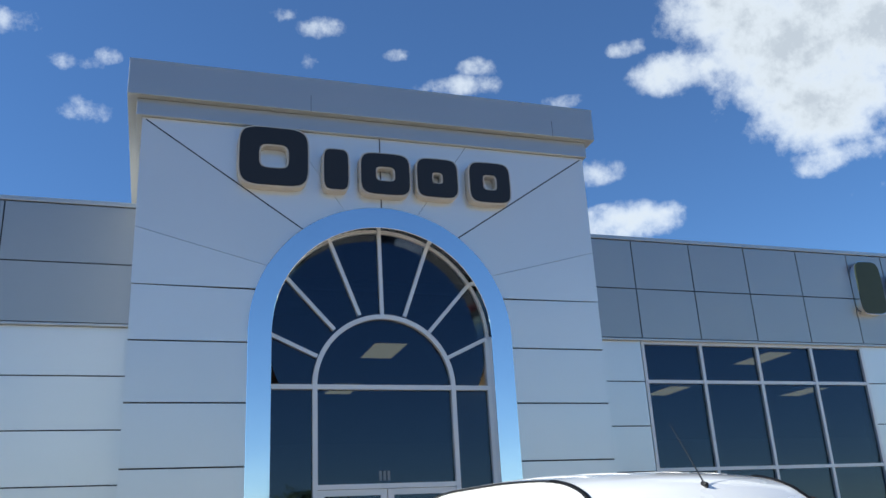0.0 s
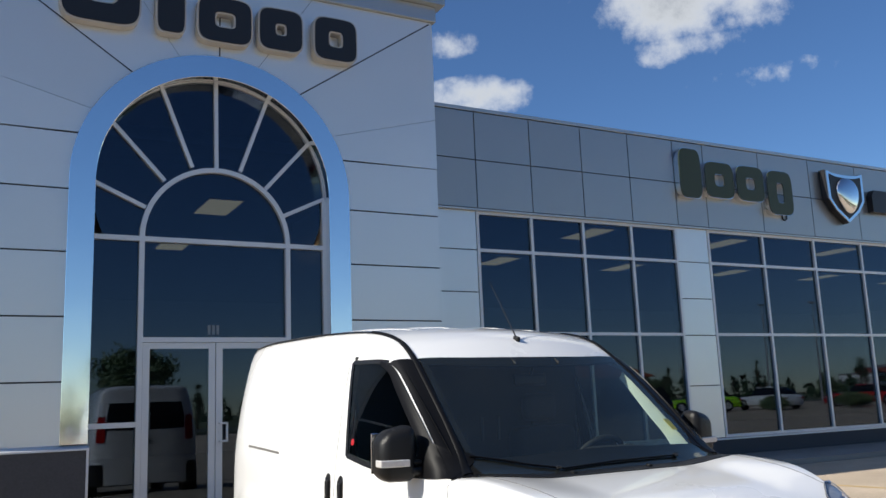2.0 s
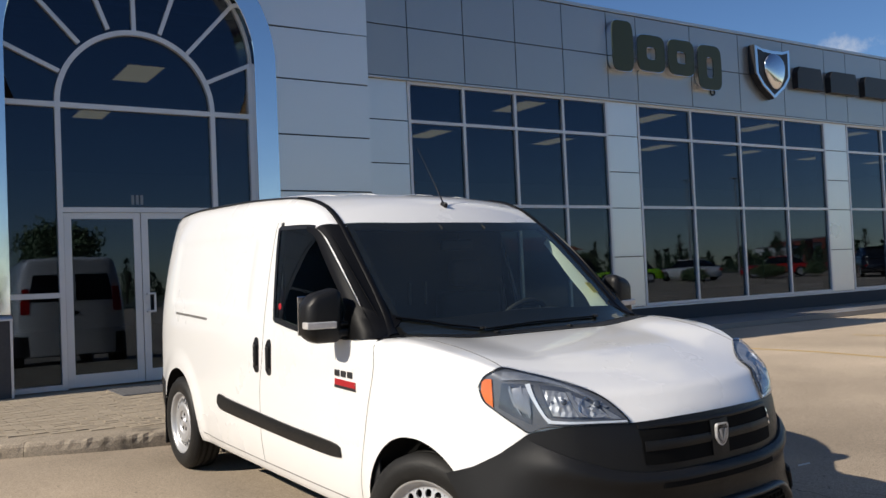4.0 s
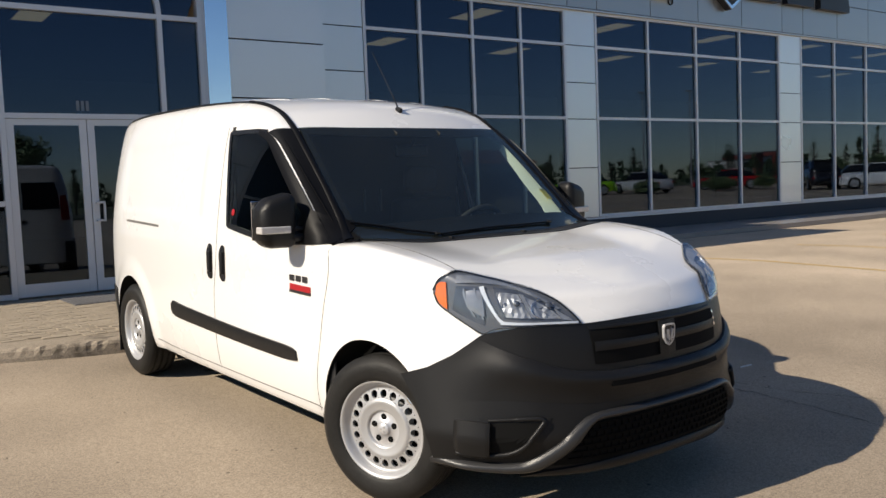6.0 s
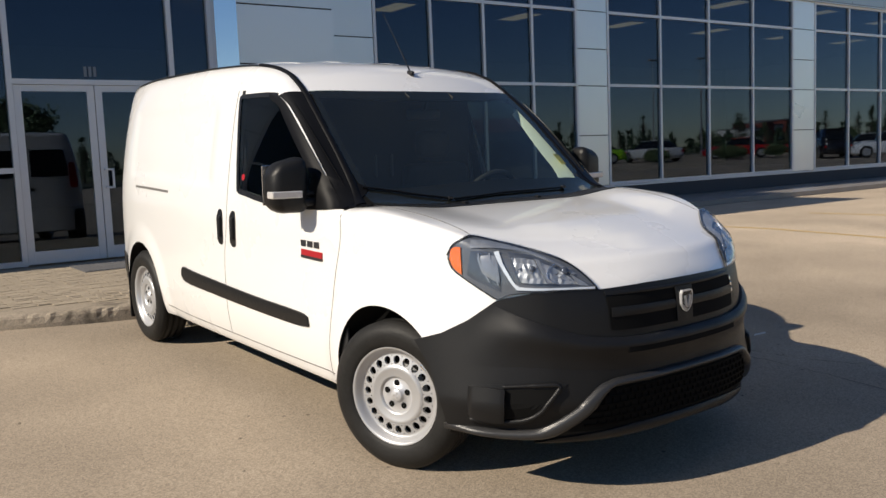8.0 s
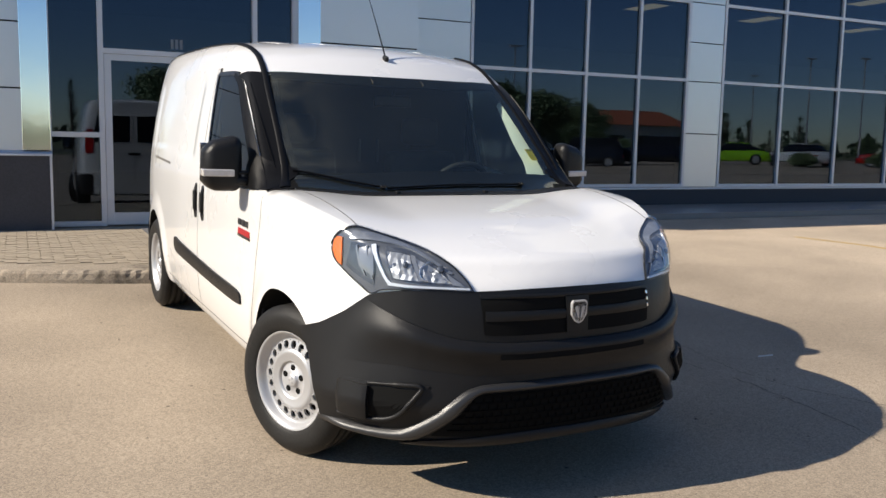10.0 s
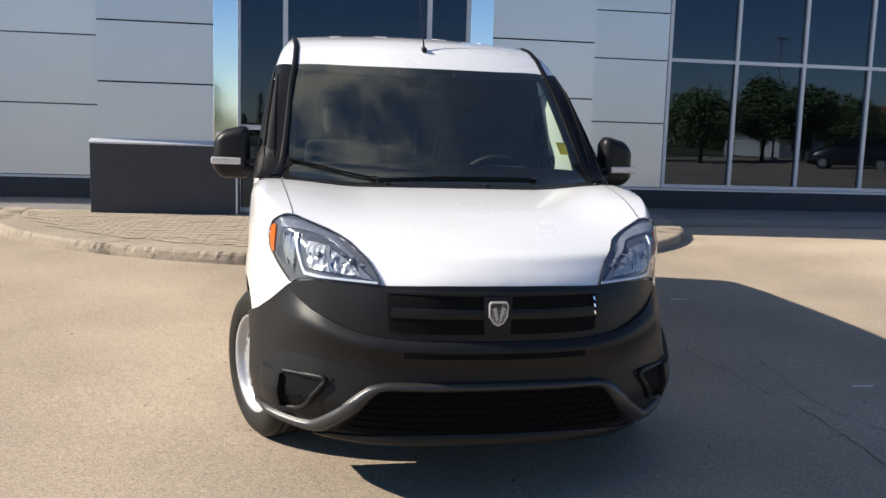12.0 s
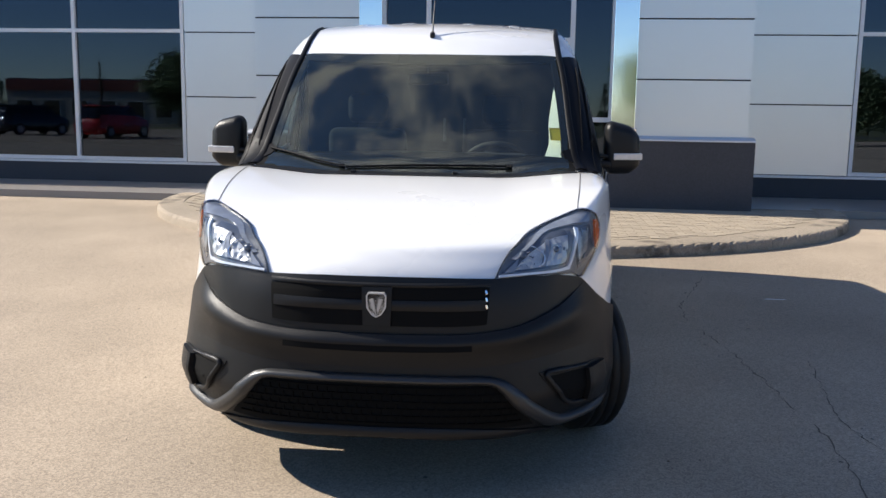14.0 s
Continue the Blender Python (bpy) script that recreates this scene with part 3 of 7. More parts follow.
def build_facade():
    wall = thing("wall_front", "low showroom front of silver metal panels above wide windows", "wall", kind="structure")
    # piers between the window bands, of stacked panels
    piers = [(-2.29, TX0), (TX1, 8.08), (12.91, 13.77), (20.44, 21.37), (27.9, 28.8), (35.3, 40.0), (-20.0, -13.5)]
    for x0, x1 in piers:
        part("pier_core", box(x0 + 0.02, x1 - 0.02, WY + 0.03, WY + 0.3, 0.62, 5.0), JOINT, wall)
        zs = [0.62, 1.68, 2.70, 3.455, 4.22, 4.94]
        for z0, z1 in zip(zs, zs[1:]):
            part("panel", slab([(x0, z0), (x1, z0), (x1, z1), (x0, z1)], WY, WY + 0.026, 0.010), PANEL, wall)
    # fascia panels in two rows, their dim reflection put into the base colour
    for side, xs in (("l", [-20, -15.4, -13.5, -11.63, -9.76, -7.9, -6.03, -4.16, -2.25, TX0]),
                     ("r", [TX1, 8.08, 9.29, 10.50, 11.70, 12.91, 13.77, 15.45, 17.10, 18.76, 20.44, 21.37, 23.0, 24.6, 26.3, 27.9, 28.8, 30.4, 32.0, 33.7, 35.3, 40.0])):
        part("fascia_core", box(xs[0], xs[-1], FY + 0.03, FY + 0.4, 4.985, 6.80), JOINT, wall)
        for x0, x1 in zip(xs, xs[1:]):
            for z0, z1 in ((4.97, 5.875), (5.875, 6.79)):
                part("panel", slab([(x0, z0), (x1, z0), (x1, z1), (x0, z1)], FY, FY + 0.026, 0.010), PANEL_DIM, wall)
        part("fascia_coping", box(xs[0], xs[-1], FY - 0.025, FY + 0.45, 6.795, 6.865, 0.006), COPING, wall)
        part("fascia_soffit", box(xs[0], xs[-1], FY + 0.002, WY + 0.05, 4.935, 4.967), COPING, wall)
        part("wall_base", box(xs[0], xs[-1], WY - 0.03, WY + 0.3, 0.15, 0.58, 0.004), BASE, wall)
        part("base_flashing", box(xs[0], xs[-1], WY - 0.045, WY + 0.2, 0.582, 0.618), ALU, wall)
    roof = tagged(mesh_ob("roof", box(-20, 40, FY + 0.45, 30, 5.55, 5.75), surface("roof_gravel", (0.3, 0.29, 0.27), 0.9)), "flat gravel roof of the showroom", "roof", kind="structure")
    for i, (x0, x1, n) in enumerate(BANDS):
        win = thing("window_%d" % (i + 2), "wide showroom window of tinted panes in aluminium bars", "window", kind="structure")
        step = (x1 - x0) / n
        W, D = 0.058, 0.10
        y = WY - 0.01
        for k in range(n + 1):
            x = min(max(x0 + k * step, x0 + W / 2), x1 - W / 2)
            part("upright", add_bar(bmesh.new(), (x, W_BOT - 0.03), (x, W_TOP + 0.02), W, D, y), ALU, win)
        for z in (W_BOT, W_LOW, W_UP, W_TOP):
            part("crossbar", add_bar(bmesh.new(), (x0, z), (x1, z), W, D - 0.01, y + 0.004), ALU, win)
        for k in range(n):
            for z0, z1 in ((W_BOT, W_LOW), (W_LOW, W_UP), (W_UP, W_TOP)):
                part("pane", box(x0 + k * step, x0 + (k + 1) * step, y + 0.05, y + 0.058, z0, z1), PANE, win)


build_facade()


def build_room():
    """The dim showroom behind the glass."""
    tagged(mesh_ob("floor", box(-20, 40, 11.3, 30, 0.18, 0.28), ROOM_FLOOR), "dark tiled showroom floor", "floor", kind="structure")
    tagged(mesh_ob("ceiling", box(-20, 40, 13.6, 30, 5.30, 5.40), ROOM), "grey showroom ceiling", "ceiling", kind="structure")
    tagged(mesh_ob("ceiling_entrance", box(TX0 + 0.2, TX1 - 0.2, 11.4, 13.598, 5.95, 6.05), ROOM), "grey ceiling of the entrance hall", "ceiling", kind="structure")
    tagged(mesh_ob("wall_back", box(-20, 40, 29.8, 30, 0.28, 5.5), ROOM), "grey back wall of the showroom", "wall", kind="structure")
    for name, x in (("wall_west", -20), ("wall_east", 39.8)):
        tagged(mesh_ob(name, box(x, x + 0.2, 13.6, 29.8, 0.2, 5.5), ROOM), "grey end wall of the showroom", "wall", kind="structure")
    first = None
    for x, y in [(-13.05 + 4.28 * i, 15.8 + 3.87 * j) for i in range(12) for j in range(2)]:
        if first is None:
            first = thing("ceiling_light", "lit warm white fluorescent ceiling panel", "ceiling light", "showroom ceiling lights", at=pose(x, y, 5.30))
            part("frame", box(-0.34, 0.34, -0.64, 0.64, -0.03, -0.002, 0.004), ALU, first)
            part("diffuser", box(-0.3, 0.3, -0.6, 0.6, -0.038, -0.032), TUBE, first)
        else:
            copy_thing(first, pose(x, y, 5.30))


build_room()

# ---- entrance island, walks, marks on the lot ----
ISL_X, ISL_Y, ISL_R, KERB_W = 2.87, 11.65, 4.52, 0.32


def build_island():
    kerb = thing("kerb", "rounded tan concrete kerb round the entrance island", "kerb", kind="structure")
    n = 11
    a0, a1 = -178, -2
    sect = [(ISL_R, Z_LOT - 0.05), (ISL_R, Z_LOT + 0.03), (ISL_R - 0.003, Z_ISLAND - 0.03), (ISL_R - 0.014, Z_ISLAND - 0.008), (ISL_R - 0.04, Z_ISLAND), (ISL_R - KERB_W, Z_ISLAND), (ISL_R - KERB_W, Z_LOT - 0.05)]
    gap = 0.02
    rng = random.Random(3)
    for i in range(n):
        b0, b1 = a0 + (a1 - a0) * i / n + gap, a0 + (a1 - a0) * (i + 1) / n - gap
        bm = bmesh.new()
        rings = []
        for k in range(31):
            a = radians(b0 + (b1 - b0) * k / 30)
            chip = rng.choice((0, 0, 0, 0.004, 0.010)) if 0 < k < 30 else 0.006
            rings.append([bm.verts.new((ISL_X + (r - (chip if m in (2, 3) else 0)) * math.cos(a), ISL_Y + (r - (chip if m in (2, 3) else 0)) * math.sin(a), z - (chip * 1.2 if m == 3 else 0))) for m, (r, z) in enumerate(sect)])
        for p, q in zip(rings, rings[1:]):
            for k in range(len(sect)):
                m = (k + 1) % len(sect)
                bm.faces.new((p[k], p[m], q[m], q[k]))
        bm.faces.new(rings[0])
        bm.faces.new(rings[-1][::-1])
        bmesh.ops.recalc_face_normals(bm, faces=bm.faces)
        part("kerb_stone", bm, KERB, kerb)


def build_walks():
    for name, x0, x1 in (("pavement_west", -20, ISL_X - ISL_R + 0.25), ("pavement_east", ISL_X + ISL_R - 0.25, 40)):
        walk_ob = thing(name, "plain concrete walk along the showroom front", "pavement", kind="structure")
        x, i = x0, 0
        while x < x1 - 0.1:
            e = min(x + 2.4, x1)
            part("paving_slab", box(x + 0.006, e - 0.006, 12.05, WY - 0.032, Z_LOT - 0.05, 0.262, 0.01), WALK, walk_ob)
            x, i = e, i + 1


def build_marks():
    """Hairline cracks, a faint parking line, stains on the lot."""
    def on_lot(pts, width, lift, name, mat, label, category):
        bm = bmesh.new()
        rows = []
        for i, (x, y) in enumerate(pts):
            w = width[i] if isinstance(width, list) else width
            j, k = max(i - 1, 0), min(i + 1, len(pts) - 1)
            d = Vector((pts[k][0] - pts[j][0], pts[k][1] - pts[j][1])).normalized()
            s = Vector((-d.y, d.x)) * w / 2
            rows.append([bm.verts.new((x + s.x, y + s.y, lot_height(y + s.y) + lift)), bm.verts.new((x - s.x, y - s.y, lot_height(y - s.y) + lift))])
        for p, q in zip(rows, rows[1:]):
            bm.faces.new((p[0], p[1], q[1], q[0]))
        bmesh.ops.recalc_face_normals(bm, faces=bm.faces)
        for f in bm.faces:
            if f.normal.z < 0:
                f.normal_flip()
        return tagged(mesh_ob(name, bm, mat), label, category, kind="structure")

    def wander(knots, amp, step_len):
        rng = random.Random(4)
        out = []
        for (x0, y0), (x1, y1) in zip(knots, knots[1:]):
            n = max(2, int(math.hypot(x1 - x0, y1 - y0) / step_len))
            for i in range(n):
                out.append((x0 + (x1 - x0) * i / n + rng.uniform(-amp, amp), y0 + (y1 - y0) * i / n + rng.uniform(-amp, amp)))
        return out + [knots[-1]]
    for knots in ([(4.85, 6.67), (4.52, 5.66), (4.49, 5.20), (4.64, 4.58), (4.73, 3.91), (4.76, 3.6)], [(5.05, 4.43), (4.92, 3.54), (5.0, 3.16), (5.3, 2.6)], [(4.80, 3.45), (4.80, 3.19), (4.79, 2.91), (4.76, 2.6), (4.6, 1.8)], [(5.6, 2.5), (7.2, 1.9), (9.5, 1.5)]):
        pts = wander(knots, 0.014, 0.045)
        rng = random.Random(len(pts))
        on_lot(pts, [rng.uniform(0.001, 0.009) for _ in pts], 0.0025, "crack", CRACK, "thin dark crack in the concrete", "crack")
    for k in range(4):
        on_lot([(10.85 + 2.75 * k + 0.02 * i, 8.5 - 0.3 * i) for i in range(11)], 0.09, 0.003, "parking_line", LINE, "faded yellow parking line", "road marking")
    # oil spots below the van
    rng = random.Random(9)
    for cx, cy, r in ((2.55, 6.15, 0.16), (2.75, 5.9, 0.09), (3.1, 5.4, 0.12)):
        bm = bmesh.new()
        vs = []
        for i in range(26):
            a = 2 * math.pi * i / 26
            q = r * rng.uniform(0.75, 1.15)
            x, y = cx + q * math.cos(a) * 1.4, cy + q * math.sin(a) * 0.7
            vs.append(bm.verts.new((x, y, lot_height(y) + 0.003)))
        bm.faces.new(vs)
        tagged(mesh_ob("oil_stain", bm, OIL), "dark oil stain on the concrete", "stain", kind="structure")
    # pale scraps on the lot; that at y 3.73 paints a sunlight sliver
    for x, y, w in ((5.23, 5.93, 0.09), (5.37, 3.73, 0.08), (-0.6, 4.2, 0.03)):
        bm = bmesh.new()
        bm.faces.new([bm.verts.new((x + a, y + b, lot_height(y + b) + 0.003)) for a, b in ((-w, -0.012), (w * 0.6, -0.018), (w, 0.01), (-w * 0.5, 0.016))])
        tagged(mesh_ob("paint_fleck", bm, FLECK), "small pale fleck or painted sliver of sunlight on the ground", "paint mark", kind="structure")


def build_grit():
    """Small stones scattered over the lot round the van."""
    rng = random.Random(21)
    verts, faces = [], []
    for _ in range(900):
        x, y = rng.uniform(-4.5, 8.0), 1.2 + 7.0 * rng.random() ** 1.5
        r = rng.choice((0.0025, 0.003, 0.004, 0.005, 0.008)) * rng.uniform(0.8, 1.3)
        z, k, a0 = lot_height(y), len(verts), rng.uniform(0, 6.28)
        for i in range(5):
            a = a0 + i * math.tau / 5
            q = r * rng.uniform(0.7, 1.2)
            verts.append((x + q * math.cos(a), y + q * math.sin(a), z - 0.001))
        verts.append((x + rng.uniform(-0.3, 0.3) * r, y, z + r * rng.uniform(0.5, 0.9)))
        faces += [(k + i, k + (i + 1) % 5, k + 5) for i in range(5)]
    me = bpy.data.meshes.new("grit")
    me.from_pydata(verts, [], faces)
    me.materials.append(GRIT)
    tagged(new("grit", me), "loose small stones scattered on the concrete lot", "gravel", kind="stuff")


GRIT = surface("grit_stone", (0.20, 0.165, 0.125), 0.9, 0, 0.3, 60, 0.5, 4.0)
build_grit()
CRACK = surface("crack_dark", (0.11, 0.087, 0.063), 0.95, 0, 0.3, 40)
LINE = surface("faded_yellow", (0.50, 0.34, 0.12), 0.9, 0, 0.2, 30, 0.25, 2.0)
OIL = surface("oil_dark", (0.14, 0.105, 0.07), 0.7, 0, 0.3, 20)
FLECK = surface("pale_fleck", (0.6, 0.58, 0.52), 0.8)
def build_mat():
    mat_ob = thing("door_mat", "dark grey ribbed mat before the entrance doors", "mat", at=pose(2.95, 10.35, Z_ISLAND))
    part("mat_base", box(-0.62, 0.62, -0.42, 0.42, 0.0, 0.010, 0.003), RUBBER_MAT, mat_ob)
    for i in range(20):
        part("mat_rib", box(-0.58 + i * 0.06, -0.55 + i * 0.06, -0.38, 0.38, 0.0105, 0.014), RUBBER_MAT, mat_ob)


RUBBER_MAT = surface("grey_mat", (0.10, 0.10, 0.105), 0.9, 0, 0.2, 90, 0.15, 3.0)
build_mat()
build_island()
build_walks()
build_marks()

# ---- signs: plain shapes ----
SIGN_BLACK = surface("sign_black", (0.010, 0.010, 0.013), 0.4, 0, 0.03, 50, 0.05, 2.0)
SIGN_EDGE = surface("sign_pale_edge", (0.50, 0.47, 0.43), 0.5, 0, 0.03, 50, 0.06, 2.0)
SIGN_GREEN = surface("sign_olive", (0.030, 0.042, 0.016), 0.45, 0, 0.04, 50, 0.06, 2.0)
SIGN_DARK = surface("sign_charcoal", (0.016, 0.016, 0.019), 0.4, 0.2, 0.04, 50, 0.06, 2.0)


def oval_ring(cx, cz, w, h, t, y0, y1, n=48):
    """An oval band of outer size w by h and thickness t (x), drawn from y0 to y1."""
    bm = bmesh.new()
    rings = []
    for i in range(n):
        a = 2 * math.pi * i / n
        c, s = math.cos(a), math.sin(a)
        rings.append([bm.verts.new((cx + (w / 2 - k * t) * c, y, cz + (h / 2 - k * t * 0.8) * s)) for k, y in ((0, y0), (1, y0), (1, y1), (0, y1))])
    for i in range(n):
        p, q = rings[i], rings[(i + 1) % n]
        for k in range(4):
            bm.faces.new((p[k], p[(k + 1) % 4], q[(k + 1) % 4], q[k]))
    bmesh.ops.recalc_face_normals(bm, faces=bm.faces)
    return bm


def block(cx, cz, w, h, t, y0, y1, n=44):
    """A rounded block, solid or, with a thickness t, a frame round an open slot; drawn from y0 to y1."""
    def rim(a, b, e):
        out = []
        for i in range(n):
            c, q = math.cos(2 * math.pi * i / n), math.sin(2 * math.pi * i / n)
            out.append((cx + a * math.copysign(abs(c) ** e, c), cz + b * math.copysign(abs(q) ** e, q)))
        return out
    outer = rim(w / 2, h / 2, 0.42)
    if not t:
        return slab(outer, y0, y1)
    bm = bmesh.new()
    inner = rim(w / 2 - t, max(h / 2 - t * 0.95, 0.03), 0.5)
    rings = [[bm.verts.new((x, y, z)) for (x, z), y in ((o, y0), (q, y0), (q, y1), (o, y1))] for o, q in zip(outer, inner)]
    for i in range(n):
        p, q = rings[i], rings[(i + 1) % n]
        for k in range(4):
            bm.faces.new((p[k], p[(k + 1) % 4], q[(k + 1) % 4], q[k]))
    bmesh.ops.recalc_face_normals(bm, faces=bm.faces)
    return bm


def sign_shape(sign, make, face, edge, y, depth, grow):
    """A raised shape: a pale body and a coloured face set on it."""
    body = part("shape_body", make(grow, y, y + depth), edge, sign)
    part("shape_face", make(0.0, y - 0.012, y - 0.001), face, body)


def build_signs():
    sign = thing("tower_sign", "row of raised black shapes with pale edges on the tower", "sign")
    y, d = TY - 0.15, 0.146
    for cx, cz, w, h, t in ((1.35, 6.765, 0.92, 0.85, 0.26), (2.20, 6.65, 0.34, 0.60, 0.0), (2.90, 6.637, 0.70, 0.62, 0.21), (3.665, 6.64, 0.60, 0.59, 0.22), (4.465, 6.637, 0.62, 0.62, 0.20)):
        sign_shape(sign, lambda g, a, b: block(cx, cz, w + 2 * g, h + 2 * g, t + 2 * g if t else 0, a, b), SIGN_BLACK, SIGN_EDGE, y, d, 0.020)
    sign = thing("fascia_sign", "row of raised olive green shapes with metal edges on the fascia", "sign")
    y, d = FY - 0.15, 0.146
    for cx, cz, w, h, t in ((13.22, 6.07, 0.60, 1.06, 0.0), (14.05, 5.99, 0.82, 0.78, 0.27), (14.98, 5.99, 0.82, 0.78, 0.27), (15.90, 5.86, 0.78, 1.00, 0.28)):
        sign_shape(sign, lambda g, a, b: block(cx, cz, w + 2 * g, h + 2 * g, t + 2 * g if t else 0, a, b), SIGN_GREEN, CHROME_SIGN, y, d, 0.010)
    part("mark_ring", oval_ring(16.12, 5.35, 0.16, 0.16, 0.02, FY - 0.03, FY - 0.004, 24), SIGN_DARK, sign)
    sign = thing("shield_sign", "large chrome shield emblem on the fascia", "sign", at=pose(18.1, FY - 0.02, 5.93))
    w, h = 0.66, 0.62

    def shield(k, a, b):
        pts = [(-w, h), (-w * 0.62, h * 0.90), (0, h * 0.87), (w * 0.62, h * 0.90), (w, h), (w * 0.97, -h * 0.1), (w * 0.62, -h * 0.55), (0, -h), (-w * 0.62, -h * 0.55), (-w * 0.97, -h * 0.1)]
        return slab([(x * k, z * k) for x, z in pts], a, b)
    body = part("shield_body", shield(1.0, -0.16, 0.0), SIGN_DARK, sign)
    part("shield_rim", shield(0.98, -0.19, -0.162), CHROME_SIGN, sign)
    part("shield_field", shield(0.84, -0.20, -0.192), SIGN_DARK, sign)
    bm = bmesh.new()
    bmesh.ops.create_uvsphere(bm, u_segments=32, v_segments=16, radius=0.5)
    for v in bm.verts:
        taper = 0.62 + 0.38 * (v.co.z + 0.5)
        v.co = Vector((v.co.x * 0.92 * taper, v.co.y * 0.24 - 0.22, v.co.z * 0.86 + 0.02))
    part("shield_boss", bm, CHROME_SIGN, sign, "rounded chrome boss", True)
    sign = thing("bar_sign", "row of three dark raised blocks on the fascia", "sign")
    for x0, x1 in ((19.10, 20.15), (20.45, 21.65), (21.95, 23.35)):
        sign_shape(sign, lambda g, a, b: slab([(x0, 5.66), (x1, 5.66), (x1, 5.80), (x1 - 0.1, 6.20), (x0 + 0.1, 6.20), (x0, 6.05)], a, b), SIGN_DARK, SIGN_DARK, FY - 0.15, 0.146, 0.0)


CHROME_SIGN = surface("sign_chrome", (0.75, 0.75, 0.76), 0.12, 1.0, 0.02, 40, 0.05, 3.0)
build_signs()

# ---- the van ----
def cubic(xs, ys):
    """A smooth curve through the knots that never overshoots."""
    xs, ys = np.array(xs, float), np.array(ys, float)
    h, d = np.diff(xs), np.diff(ys) / np.diff(xs)
    m = np.zeros(len(xs))
    m[0], m[-1] = d[0], d[-1]
    for i in range(1, len(xs) - 1):
        if d[i - 1] * d[i] > 0:
            w1, w2 = 2 * h[i] + h[i - 1], h[i] + 2 * h[i - 1]
            m[i] = (w1 + w2) / (w1 / d[i - 1] + w2 / d[i])

    def at(x):
        x = np.clip(x, xs[0], xs[-1])
        i = np.clip(np.searchsorted(xs, x) - 1, 0, len(h) - 1)
        t = (x - xs[i]) / h[i]
        return ys[i] * (1 + 2 * t) * (1 - t) ** 2 + m[i] * h[i] * t * (1 - t) ** 2 + ys[i + 1] * t * t * (3 - 2 * t) + m[i + 1] * h[i] * t * t * (t - 1)
    return at


def step(x, a, b):
    t = np.clip((x - a) / (b - a), 0, 1)
    return t * t * (3 - 2 * t)


def soft_max(a, b, k):
    h = np.clip(0.5 + 0.5 * (a - b) / k, 0, 1)
    return a * h + b * (1 - h) + k * h * (1 - h)


TOP_LINE = cubic([-0.6, 0, 0.05, 0.10, 0.138, 0.158, 0.25, 0.4, 0.7, 1.0, 1.09, 1.15, 1.3, 1.5, 1.70, 1.78, 1.87, 1.97, 2.15, 2.5, 3.2, 4.0, 4.5, 4.8, 5.4],
                 [0.50, 0.775, 0.838, 0.895, 0.933, 0.943, 0.968, 1.006, 1.062, 1.096, 1.103, 1.132, 1.262, 1.434, 1.603, 1.666, 1.731, 1.790, 1.844, 1.882, 1.902, 1.899, 1.876, 1.84, 1.62])
PLAN = cubic([-1, 3.0, 3.6, 4.1, 4.4, 4.6, 4.75, 5.3], [0.913, 0.912, 0.904, 0.890, 0.868, 0.835, 0.775, 0.4])
TUMBLE = cubic([0.05, 0.25, 0.35, 0.5, 0.7, 0.95, 1.1, 1.25, 1.45, 1.69, 1.85, 2.1], [-0.12, -0.05, -0.02, -0.003, 0, -0.003, -0.014, -0.034, -0.068, -0.122, -0.18, -0.3])
NOSE_LOW = cubic([0, 0.2, 0.4, 0.6, 0.72, 0.82, 0.89, 0.92, 0.95, 1.1], [0.02, 0.026, 0.055, 0.14, 0.25, 0.386, 0.56, 0.72, 0.98, 2.2])
NOSE_HIGH = cubic([0, 0.2, 0.42, 0.6, 0.71, 0.80, 0.87, 0.9, 0.95, 1.1], [0.048, 0.058, 0.108, 0.205, 0.33, 0.48, 0.68, 0.82, 1.2, 2.4])


def van_top(x, y):
    a = np.abs(x)
    shift = x * x * (0.45 * (1 - step(y, 0.1, 0.6)) + 0.19 * step(y, 0.9, 1.3) * (1 - step(y, 2.05, 2.7)))
    z = TOP_LINE(y - shift)
    z = z + 0.030 * step(a, 0.40, 0.80) * step(y, 0.25, 0.8) * (1 - step(y, 1.05, 1.35))
    return z - 0.030 * (x / 0.7) ** 2 * step(y, 1.6, 2.2)


def van_field(p):
    """Below zero inside the van's body, above zero outside."""
    x, y, z = p[:, 0], p[:, 1], p[:, 2]
    a = np.abs(x)
    flare = 0.0
    for hub in (0.897, 4.015):
        flare = flare + 0.013 * (1 - step(np.hypot(y - hub, z - 0.335), 0.40, 0.54))
    press = 0.007 * step(z, 1.165, 1.205) * (1 - step(z, 1.58, 1.66)) * step(y, 2.70, 2.78) * (1 - step(y, 4.16, 4.30))
    side = a - (PLAN(y) + TUMBLE(z) + flare - press)
    tz = van_top(x, y)
    slope = (van_top(x, y + 0.01) - van_top(x, y - 0.01)) / 0.02
    top = (z - tz) / np.sqrt(1 + slope * slope)
    w = np.clip((z - 0.46) / 0.36, -0.5, 1.7)
    nose = NOSE_LOW(a) * (1 - w) + NOSE_HIGH(a) * w + np.maximum(0, 0.4 - z) * 0.9 * np.minimum(a / 0.8, 1.1) ** 2
    front = (nose - y) * 0.8
    back = y - (4.74 - 0.10 * np.minimum(a / 0.8, 1.2) ** 4 - 0.06 * step(z, 1.3, 1.85))
    f = soft_max(side, top, 0.068)
    f = soft_max(f, front, 0.035)
    f = soft_max(f, back, 0.06)
    return soft_max(f, 0.245 - z, 0.03)


